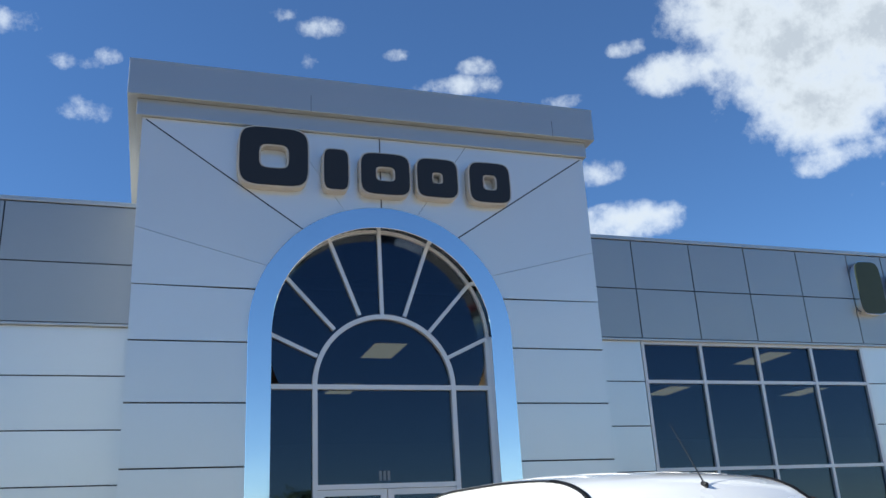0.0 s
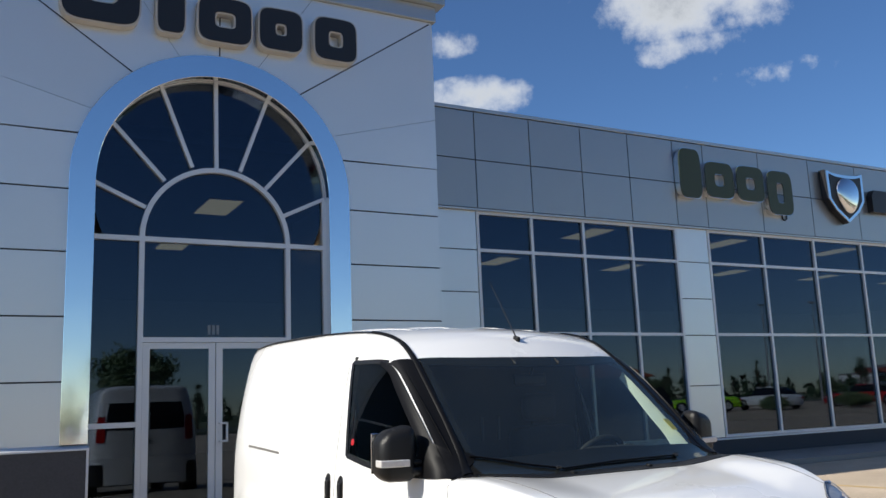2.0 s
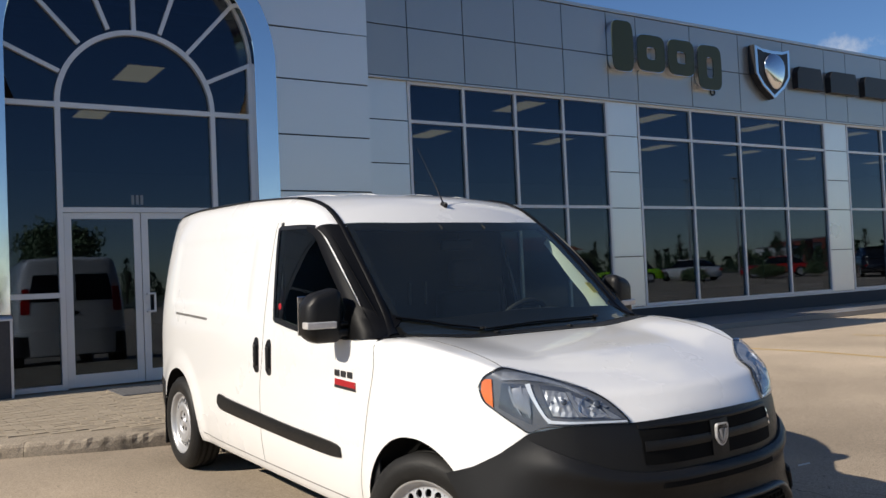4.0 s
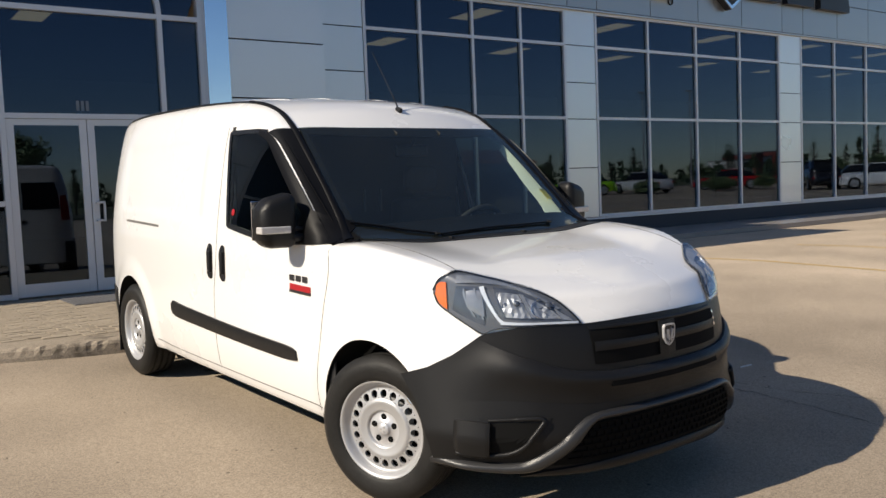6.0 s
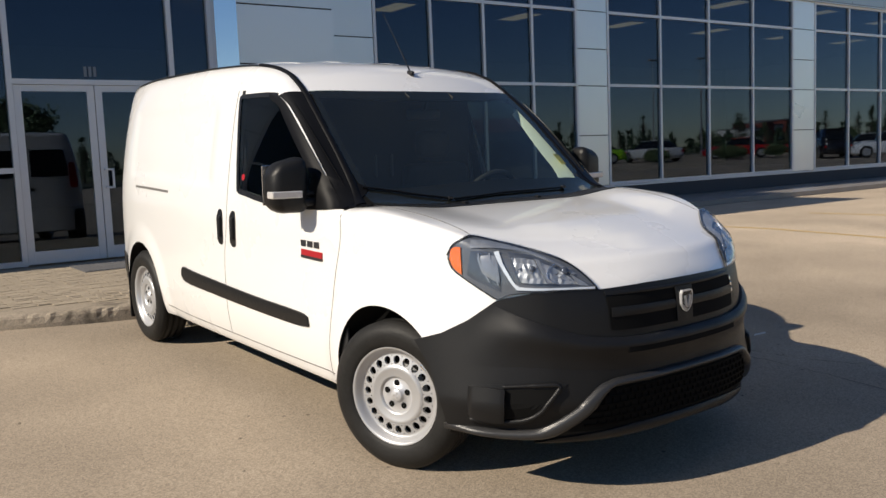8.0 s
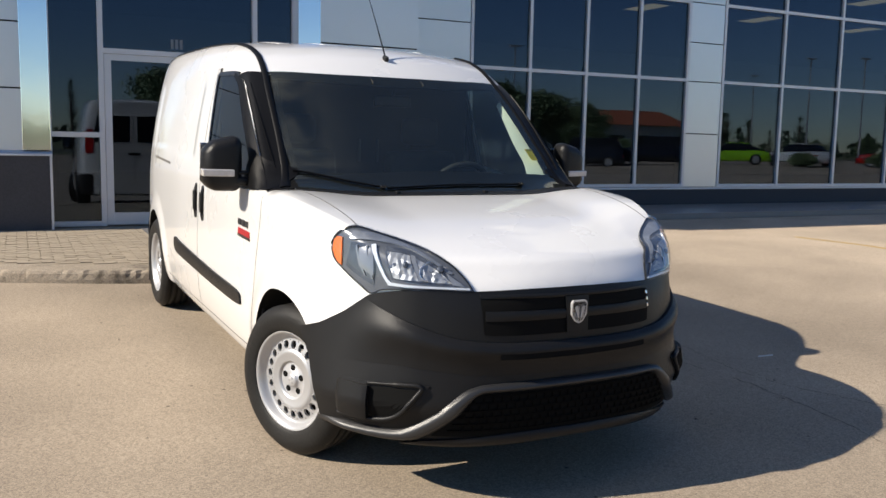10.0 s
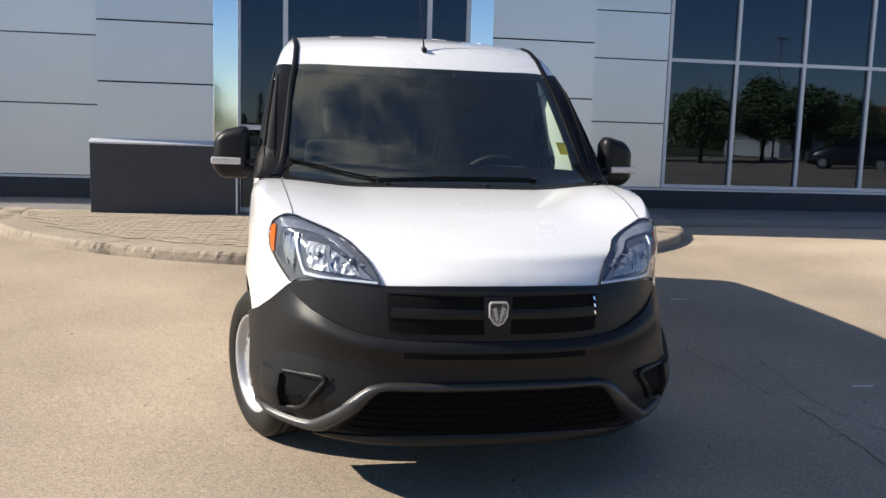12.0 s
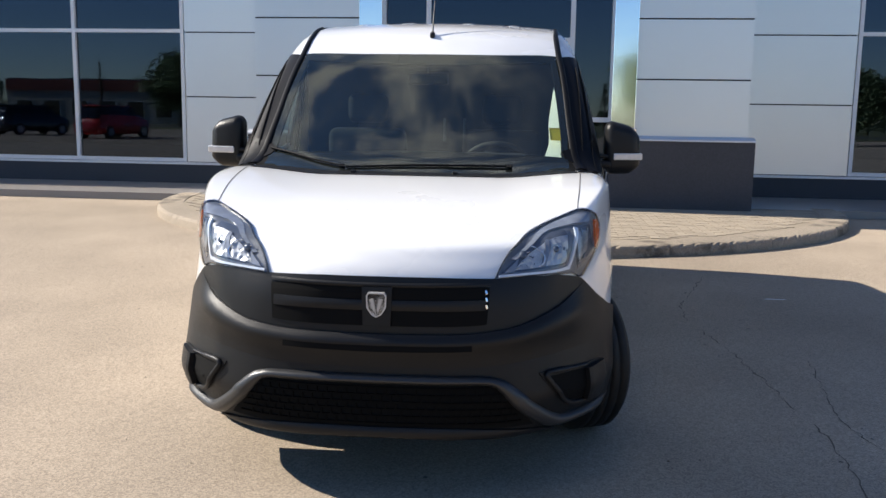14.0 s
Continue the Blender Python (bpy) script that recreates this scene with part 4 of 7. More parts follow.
def field_root(o, d, reach):
    """Where rays that start outside first meet the body."""
    n = 90
    lo, hi = np.zeros(len(o)), np.full(len(o), reach)
    found = np.zeros(len(o), bool)
    for i in range(1, n + 1):
        t = reach * i / n
        inside = van_field(o + d * t) < 0
        fresh = inside & ~found
        hi[fresh], lo[fresh] = t, t - reach / n
        found |= inside
    for _ in range(22):
        mid = (lo + hi) / 2
        inside = van_field(o + d * mid[:, None]) < 0
        hi, lo = np.where(inside, mid, hi), np.where(inside, lo, mid)
    return o + d * hi[:, None]


def field_normal(p):
    g = np.stack([van_field(p + e) - van_field(p - e) for e in np.eye(3) * 0.004], 1)
    return g / np.maximum(np.linalg.norm(g, axis=1), 1e-9)[:, None]


def resample(points, n, smooth):
    p = np.array(points, float)
    if smooth and len(p) > 2:
        ext = np.vstack([2 * p[0] - p[1], p, 2 * p[-1] - p[-2]])
        dense = []
        for i in range(1, len(ext) - 2):
            for t in np.linspace(0, 1, 12, endpoint=False):
                a, b, c, e = ext[i - 1], ext[i], ext[i + 1], ext[i + 2]
                dense.append(0.5 * (2 * b + (c - a) * t + (2 * a - 5 * b + 4 * c - e) * t * t + (3 * b - a - 3 * c + e) * t ** 3))
        dense.append(ext[-2])
        p = np.array(dense)
    s = np.concatenate([[0], np.cumsum(np.linalg.norm(np.diff(p, axis=0), axis=1))])
    u = np.linspace(0, s[-1], n + 1)
    return np.stack([np.interp(u, s, p[:, k]) for k in range(3)], 1)


def skin(curves, way, nu, nv, lift=0.004, depth=0.012, smooth=True, flip=False, dome=0.0, taper=0.0):
    """A sheet laid on the van's body: it spans the curves, which are thrown along `way` on to the body. Returns a bmesh."""
    rows = [resample(c, nu, smooth) for c in curves]
    if flip:
        rows = [r * np.array([-1, 1, 1]) for r in rows]
    grid = []
    for v in np.linspace(0, len(rows) - 1, nv + 1):
        i = min(int(v), len(rows) - 2)
        grid.append(rows[i] + (rows[i + 1] - rows[i]) * (v - i))
    p = np.array(grid).reshape(-1, 3)
    if isinstance(way, str):      # towards the van's middle line
        d = np.stack([-p[:, 0], 1.5 - p[:, 1], np.zeros(len(p))], 1)
    else:
        d = np.tile(np.array(way, float), (len(p), 1))
        if flip:
            d[:, 0] *= -1
    d /= np.linalg.norm(d, axis=1)[:, None]
    hit = field_root(p - d * 0.45, d, 1.3)
    nrm = field_normal(hit)
    if dome:
        uu = np.linspace(-1, 1, nu + 1)[None, :]
        vv = np.linspace(-1, 1, nv + 1)[:, None]
        extra = (dome * (1 - uu ** 4) * (1 - vv ** 4)).reshape(-1, 1)
    else:
        extra = 0.0
    if isinstance(lift, tuple):      # from the first curve to the last
        lift = np.repeat(np.linspace(lift[0], lift[1], nv + 1), nu + 1)[:, None]
    if isinstance(lift, list):       # a profile from the first curve to the last
        lift = np.repeat(np.interp(np.linspace(0, 1, nv + 1), np.linspace(0, 1, len(lift)), lift), nu + 1)[:, None]
    if taper:      # the sheet sinks towards its two ends
        uu = np.linspace(0, 1, nu + 1)
        fade = np.tile(step(np.minimum(uu, 1 - uu), 0, taper), nv + 1)[:, None]
        lift = 0.0074 + (lift - 0.0074) * fade
    outer, inner = hit + nrm * (lift + extra), hit - nrm * depth
    if depth < 0:      # a thin sheet of even thickness
        inner = outer + nrm * depth
    bm = bmesh.new()
    a = [bm.verts.new(q) for q in outer]
    W = nu + 1
    for j in range(nv):
        for i in range(nu):
            bm.faces.new((a[j * W + i], a[j * W + i + 1], a[(j + 1) * W + i + 1], a[(j + 1) * W + i]))
    rim = [i for i in range(W)] + [j * W + nu for j in range(1, nv + 1)] + [nv * W + i for i in range(nu - 1, -1, -1)] + [j * W for j in range(nv - 1, 0, -1)]
    b = {i: bm.verts.new(inner[i]) for i in rim}
    for i, k in zip(rim, rim[1:] + rim[:1]):
        bm.faces.new((a[i], b[i], b[k], a[k]))
        bm.edges.get((a[i], a[k])).smooth = False
    bmesh.ops.recalc_face_normals(bm, faces=bm.faces)
    return bm


WHITE = surface("white_car_paint", (0.785, 0.780, 0.770), 0.28, 0, 0.004, 300, 0.012, 1.5, coat=1.0)
BLACK = surface("black_textured_plastic", (0.0100, 0.0100, 0.0105), 0.40, 0, 0.10, 300, 0.15, 3.0, 0.14, 420, spec=0.25)
# Bumper plastic with a paler base: the sun's sheen is put into the colour.
LIP = surface("black_plastic_sheen", (0.022, 0.022, 0.023), 0.36, 0, 0.12, 300, 0.3, 4.0, 0.10, 420, spec=0.5)
GLOSS = surface("black_gloss_trim", (0.012, 0.012, 0.013), 0.25, 0, 0.02, 100, 0.05, 2.0)
# Near-black for liners and the glass border, also for the dark painted into openings.
VOID = surface("black_liner_and_shade", (0.005, 0.005, 0.005), 0.8, spec=0.1)
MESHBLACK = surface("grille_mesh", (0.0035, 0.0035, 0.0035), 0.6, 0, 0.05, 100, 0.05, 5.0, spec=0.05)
TRIM = surface("black_satin_trim", (0.004, 0.004, 0.0046), 0.42, 0, 0.03, 200, 0.08, 4.0, spec=0.14)
RUBBER = surface("tyre_rubber", (0.014, 0.0135, 0.0128), 0.55, 0, 0.25, 60, 0.55, 7.0, 0.15, 80, spec=0.22)
STEEL = surface("silver_wheel_paint", (0.44, 0.44, 0.445), 0.38, 0.45, 0.03, 100, 0.06, 4.0)
HUBMETAL = surface("machined_metal", (0.58, 0.58, 0.59), 0.38, 0.5, 0.05, 80, 0.1, 9.0)
CHROME = surface("chrome", (0.85, 0.86, 0.88), 0.08, 1.0, 0.01, 80, 0.02, 3.0)
AMBER = surface("amber_lens", (0.85, 0.16, 0.015), 0.2, 0, 0.05, 120, 0.06, 9.0, coat=0.6)
RED = surface("red_lens", (0.45, 0.012, 0.01), 0.2, 0, 0.05, 100, 0.05, 9.0, coat=0.6)
REDPLATE = surface("red_badge", (0.36, 0.014, 0.02), 0.35, 0, 0.03, 200, 0.05, 9.0)
BADGE = surface("dark_badge", (0.06, 0.06, 0.065), 0.3, 0.6, 0.03, 200, 0.05, 9.0)
SCREEN = glass("windscreen_glass", (0.72, 0.78, 0.74), 1.98, (1.0, 1.0, 0.86), haze=0.012)
DOORGLASS = glass("door_glass", (0.30, 0.36, 0.33), 1.30)
LENS = glass("clear_lens", (0.93, 0.94, 0.95), 1.45, haze=0.015)
SEAT = surface("dark_seat_cloth", (0.03, 0.03, 0.032), 0.9, 0, 0.2, 200, 0.1, 6.0, 0.2, 300)
CABIN = surface("grey_cabin_plastic", (0.013, 0.013, 0.014), 0.7, 0, 0.08, 150, 0.08, 4.0)
# Lining base kept dark so the cab reads dim behind the glass.
LINING = surface("dark_headlining", (0.08, 0.08, 0.078), 0.9, 0, 0.03, 200, 0.04, 3.0)
PALE = surface("pale_lining", (0.78, 0.84, 0.74), 0.8, 0, 0.03, 100, 0.05, 4.0)
YELLOW = surface("yellow_tag", (0.75, 0.58, 0.03), 0.6, 0, 0.03, 100, 0.05, 10.0)
SEAM = surface("shut_line", (0.12, 0.115, 0.11), 0.8)

HUB_F, HUB_R, TYRE_R = 0.897, 4.015, 0.327
VAN_AT = pose(2.95, 2.395, 0.0, 2.0, 0, 1.99)
# screen and door window outlines
WS_LOW = [(-0.735, 1.215, 1.2), (-0.4, 1.165, 1.14), (0, 1.15, 1.13), (0.4, 1.165, 1.14), (0.735, 1.215, 1.2)]
WS_TOP = [(-0.665, 1.880, 1.66), (-0.35, 1.802, 1.66), (0, 1.774, 1.66), (0.35, 1.802, 1.66), (0.665, 1.880, 1.66)]
DW_LOW = [(-1, 1.34, 1.135), (-1, 1.60, 1.122), (-1, 2.0, 1.130), (-1, 2.325, 1.165)]
DW_TOP = [(-1, 1.98, 1.635), (-1, 2.10, 1.652), (-1, 2.25, 1.657), (-1, 2.430, 1.658)]


def prism(bm, loop, along):
    """A closed block: the loop and its copy, joined."""
    a = [bm.verts.new(p) for p in loop]
    b = [bm.verts.new(Vector(p) + Vector(along)) for p in loop]
    bm.faces.new(a)
    bm.faces.new(b[::-1])
    for i in range(len(a)):
        k = (i + 1) % len(a)
        bm.faces.new((a[i], b[i], b[k], a[k]))
    bmesh.ops.recalc_face_normals(bm, faces=bm.faces)


def van_shell(van):
    """The painted shell, with wheel wells cut out and openings for the glass."""
    NP = 216
    rays_o, rays_d = [], []
    phi = np.linspace(0, 2 * np.pi, NP, endpoint=False)
    ring = np.stack([np.sin(phi), np.zeros(NP), np.cos(phi)], 1)
    Y0, Y1, ZC = 1.65, 3.9, 0.55
    for th in np.radians(np.concatenate([np.linspace(1.0, 89, 89)])):
        rays_o.append(np.tile([0, Y0, ZC], (NP, 1)))
        rays_d.append(ring * math.sin(th) + np.array([0, -math.cos(th), 0]))
    for y in np.linspace(Y0, Y1, 56):
        rays_o.append(np.tile([0, y, ZC], (NP, 1)))
        rays_d.append(ring)
    for th in np.radians(np.linspace(88, 2, 44)):
        rays_o.append(np.tile([0, Y1, ZC], (NP, 1)))
        rays_d.append(ring * math.sin(th) + np.array([0, math.cos(th), 0]))
    o, d = np.vstack(rays_o), np.vstack(rays_d)
    lo, hi = np.zeros(len(o)), np.full(len(o), 2.6)
    for _ in range(26):
        mid = (lo + hi) / 2
        ins = van_field(o + d * mid[:, None]) < 0
        lo, hi = np.where(ins, mid, lo), np.where(ins, hi, mid)
    pts = o + d * lo[:, None]
    rows = len(rays_o)
    faces = []
    for j in range(rows - 1):
        for i in range(NP):
            k = (i + 1) % NP
            faces.append((j * NP + i, (j + 1) * NP + i, (j + 1) * NP + k, j * NP + k))
    faces.append(tuple(range(NP)))
    faces.append(tuple(range((rows - 1) * NP, rows * NP))[::-1])
    me = bpy.data.meshes.new("body")
    me.from_pydata([tuple(q) for q in pts], [], faces)
    for m in (WHITE, VOID):
        me.materials.append(m)
    raw = new("raw", me)
    ws = [(x, y) for x, y, _ in resample(WS_LOW, 16, True)] + [(0.742, 1.30), (0.722, 1.50), (0.698, 1.70)] + [(x, y) for x, y, _ in resample(WS_TOP[::-1], 20, True)] + [(-0.698, 1.70), (-0.722, 1.50), (-0.742, 1.30)]
    dw = [(y, z) for _, y, z in DW_LOW] + [(y, z) for _, y, z in DW_TOP[::-1]]
    wells, screen, doors = bmesh.new(), bmesh.new(), bmesh.new()
    for y in (HUB_F, HUB_R):
        for k in (1, -1):
            bmesh.ops.create_cone(wells, cap_ends=True, segments=72, radius1=0.385, radius2=0.385, depth=0.6, matrix=pose(k * 0.86, y, 0.335, 0, 90, 0))
    prism(screen, [(x, y, 1.02) for x, y in ws], (0, 0, 1.0))
    for k in (1, -1):
        prism(doors, [(k * 0.70, y, z) for y, z in dw], (k * 0.4, 0, 0))
    cutters = []
    for bm in (wells, screen, doors):
        cutters.append(mesh_ob("cutter", bm, VOID))
        mod = raw.modifiers.new("cut", "BOOLEAN")
        mod.operation, mod.solver, mod.object = "DIFFERENCE", "EXACT", cutters[-1]
    done = bpy.data.meshes.new_from_object(raw.evaluated_get(bpy.context.evaluated_depsgraph_get()))
    for ob in (raw, *cutters):
        bpy.data.objects.remove(ob)
    bm = bmesh.new()
    bm.from_mesh(done)
    bmesh.ops.recalc_face_normals(bm, faces=bm.faces)
    bm.faces.ensure_lookup_table()
    c = np.array([f.calc_center_median() for f in bm.faces])
    nn = np.array([f.normal for f in bm.faces])
    deep = van_field(c) < -0.008
    hole = deep & (c[:, 2] > 1.0) & (c[:, 1] > 1.0) & (c[:, 1] < 2.7)
    dark = ((c[:, 2] < 0.285) & (nn[:, 2] < -0.4))
    for y in (HUB_F, HUB_R):
        r = np.hypot(c[:, 1] - y, c[:, 2] - 0.335)
        dark |= (r < 0.388) & (np.abs(field_of(c)) > 0.004)
    for f, k in zip(bm.faces, dark):
        f.material_index = int(k)
        f.smooth = True
    bmesh.ops.delete(bm, geom=[f for f, h in zip(bm.faces, hole) if h], context="FACES")
    for e in bm.edges:
        if len(e.link_faces) == 2 and e.link_faces[0].material_index != e.link_faces[1].material_index:
            e.smooth = False
    done.materials.clear()
    for m in (WHITE, VOID):
        done.materials.append(m)
    bm.to_mesh(done)
    bm.free()
    co = np.array([v.co for v in done.vertices])
    own = np.array([v.normal for v in done.vertices])
    good = np.abs(van_field(co)) < 0.003
    own[good] = field_normal(co[good])
    done.normals_split_custom_set_from_vertices([tuple(q) for q in own])
    ob = new("body", done)
    ob.parent = van
    ob["label"] = "glossy white painted van body"
    return ob


def field_of(c):
    return van_field(c)


def lathe(profile, n=56):
    """Turns (radius, x) points round the x axis."""
    bm = bmesh.new()
    rings = [[bm.verts.new((x, r * math.cos(2 * math.pi * i / n), r * math.sin(2 * math.pi * i / n))) for i in range(n)] for r, x in profile]
    for p, q in zip(rings, rings[1:]):
        for i in range(n):
            bm.faces.new((p[i], p[(i + 1) % n], q[(i + 1) % n], q[i]))
    bmesh.ops.recalc_face_normals(bm, faces=bm.faces)
    return bm


def build_wheel(van, at):
    """A wheel whose outer face looks along -x: tyre with tread, pierced steel rim, dark nut recesses and cap."""
    hub = part("wheel", lathe([(0.06, -0.05), (0.10, -0.045), (0.13, -0.03), (0.13, 0.05)], 40), STEEL, van, "silver steel wheel with round holes and a black tyre", True, at)
    R = TYRE_R
    t = lathe([(0.205, -0.075), (0.215, -0.098), (0.235, -0.105), (0.262, -0.110), (0.285, -0.108), (0.303, -0.099), (0.314, -0.086), (R, -0.074),
               (R, -0.048), (R - 0.008, -0.046), (R - 0.008, -0.040), (R, -0.038), (R, -0.004), (R - 0.008, -0.003), (R - 0.008, 0.003), (R, 0.004),
               (R, 0.038), (R - 0.008, 0.040), (R - 0.008, 0.046), (R, 0.048), (R, 0.074), (0.314, 0.086), (0.303, 0.099), (0.27, 0.108), (0.215, 0.1), (0.2, 0.08)], 72)
    part("tyre", t, RUBBER, hub, "black rubber tyre", True)
    rim = lathe([(0.212, 0.08), (0.20, 0.07), (0.195, -0.055), (0.203, -0.078), (0.216, -0.094), (0.222, -0.096), (0.216, -0.099), (0.206, -0.092), (0.197, -0.078), (0.191, -0.068), (0.185, -0.062), (0.176, -0.064)], 72)
    part("rim", rim, STEEL, hub, "", True)
    out = pose(-0.024, 0, 0)
    # pierced disc: a ring of twenty holes made of arc segments
    bm = bmesh.new()
    N = 20
    for i in range(N):
        a0 = 2 * math.pi * i / N
        da = 2 * math.pi / N
        rc, hr = 0.1555, 0.0160
        m = 24
        hole, edge = [], []
        for k in range(m):
            b = 2 * math.pi * k / m
            du, dv = math.cos(b), math.sin(b)
            hole.append((rc + hr * du * 1.15, a0 + hr * dv / rc))
            # the cell's border in polar coordinates
            s = max(abs(du) / 0.0215, abs(dv) / (da / 2 * rc))
            edge.append((rc + du / s, a0 + dv / s / rc))
        def v3(r, a):
            return bm.verts.new((-0.040 - 0.010 * (1 - (r - 0.134) / 0.043), r * math.cos(a), r * math.sin(a)))
        h1, e1 = [v3(*q) for q in hole], [v3(*q) for q in edge]
        h0 = [bm.verts.new((v.co.x + 0.012, v.co.y, v.co.z)) for v in h1]
        for k in range(m):
            j = (k + 1) % m
            bm.faces.new((h1[k], h1[j], e1[j], e1[k]))
            bm.faces.new((h0[k], h0[j], h1[j], h1[k]))
    bmesh.ops.remove_doubles(bm, verts=bm.verts, dist=0.0004)
    bmesh.ops.recalc_face_normals(bm, faces=bm.faces)
    part("disc", bm, STEEL, hub, matrix=out)
    # black plate painting the dark behind the disc's holes
    part("disc_back", lathe([(0.19, 0.0), (0.05, 0.0)], 40), VOID, hub, matrix=out)
    part("dish", lathe([(0.135, -0.050), (0.128, -0.056), (0.116, -0.0585), (0.112, -0.056), (0.088, -0.057), (0.082, -0.055), (0.076, -0.046)], 56), STEEL, hub, "", True, out)
    part("hub_plate", lathe([(0.078, -0.0455), (0.030, -0.044), (0.028, -0.052), (0.022, -0.057), (0.001, -0.058)], 48), HUBMETAL, hub, "bright machined hub plate", True, out)
    # flat black discs painting the shade of the five recessed nut holes
    for i in range(5):
        a = 2 * math.pi * i / 5 + 0.3
        part("wheel_nut", lathe([(0.0135, -0.040), (0.0135, -0.0472), (0.001, -0.0472)], 14), VOID, hub, matrix=out @ pose(0, 0.054 * math.cos(a), 0.054 * math.sin(a)))
    for i in range(3):
        a = 2 * math.pi * i / 3 + 0.5
        part("cap_mark", box(-0.0595, -0.056, -0.004, 0.004, 0.006, 0.016, 0.001), STEEL, hub, matrix=out @ Matrix.Rotation(a, 4, "X"))
    part("balance_weight", box(-0.100, -0.090, -0.016, 0.016, 0.203, 0.214, 0.002), CHROME, hub, matrix=Matrix.Rotation(0.8, 4, "X"))
    return hub


def tube(points, r, n=10):
    """A round bar along points."""
    bm = bmesh.new()
    rings = []
    P = [Vector(p) for p in points]
    for i, p in enumerate(P):
        d = (P[min(i + 1, len(P) - 1)] - P[max(i - 1, 0)]).normalized()
        u = d.orthogonal().normalized() if i == 0 else (u - d * u.dot(d)).normalized()
        w = d.cross(u)
        rr = r[i] if isinstance(r, (list, tuple)) else r
        rings.append([bm.verts.new(p + (u * math.cos(2 * math.pi * k / n) + w * math.sin(2 * math.pi * k / n)) * rr) for k in range(n)])
    for a, b in zip(rings, rings[1:]):
        for k in range(n):
            bm.faces.new((a[k], a[(k + 1) % n], b[(k + 1) % n], b[k]))
    bm.faces.new(rings[0])
    bm.faces.new(rings[-1][::-1])
    bmesh.ops.recalc_face_normals(bm, faces=bm.faces)
    return bm


def rounded(x0, x1, y0, y1, z0, z1, r, cuts=2):
    """A soft block: a box with well-rounded edges."""
    bm = bmesh.new()
    add_box(bm, x0, x1, y0, y1, z0, z1)
    bmesh.ops.bevel(bm, geom=list(bm.edges), offset=r, segments=cuts + 2, affect="EDGES", profile=0.5)
    return bm


def strip(van, name, pts, width, way, mat, lift=0.0015, n=30, flip=False, across=(0, 0, 1), depth=0.004, smooth=True):
    """A narrow band along a line on the body."""
    a = np.array(pts, float)
    h = np.array(across, float) * width / 2
    return part(name, skin([a - h, a + h], way, n, 1, lift, depth, smooth, flip), mat, van)


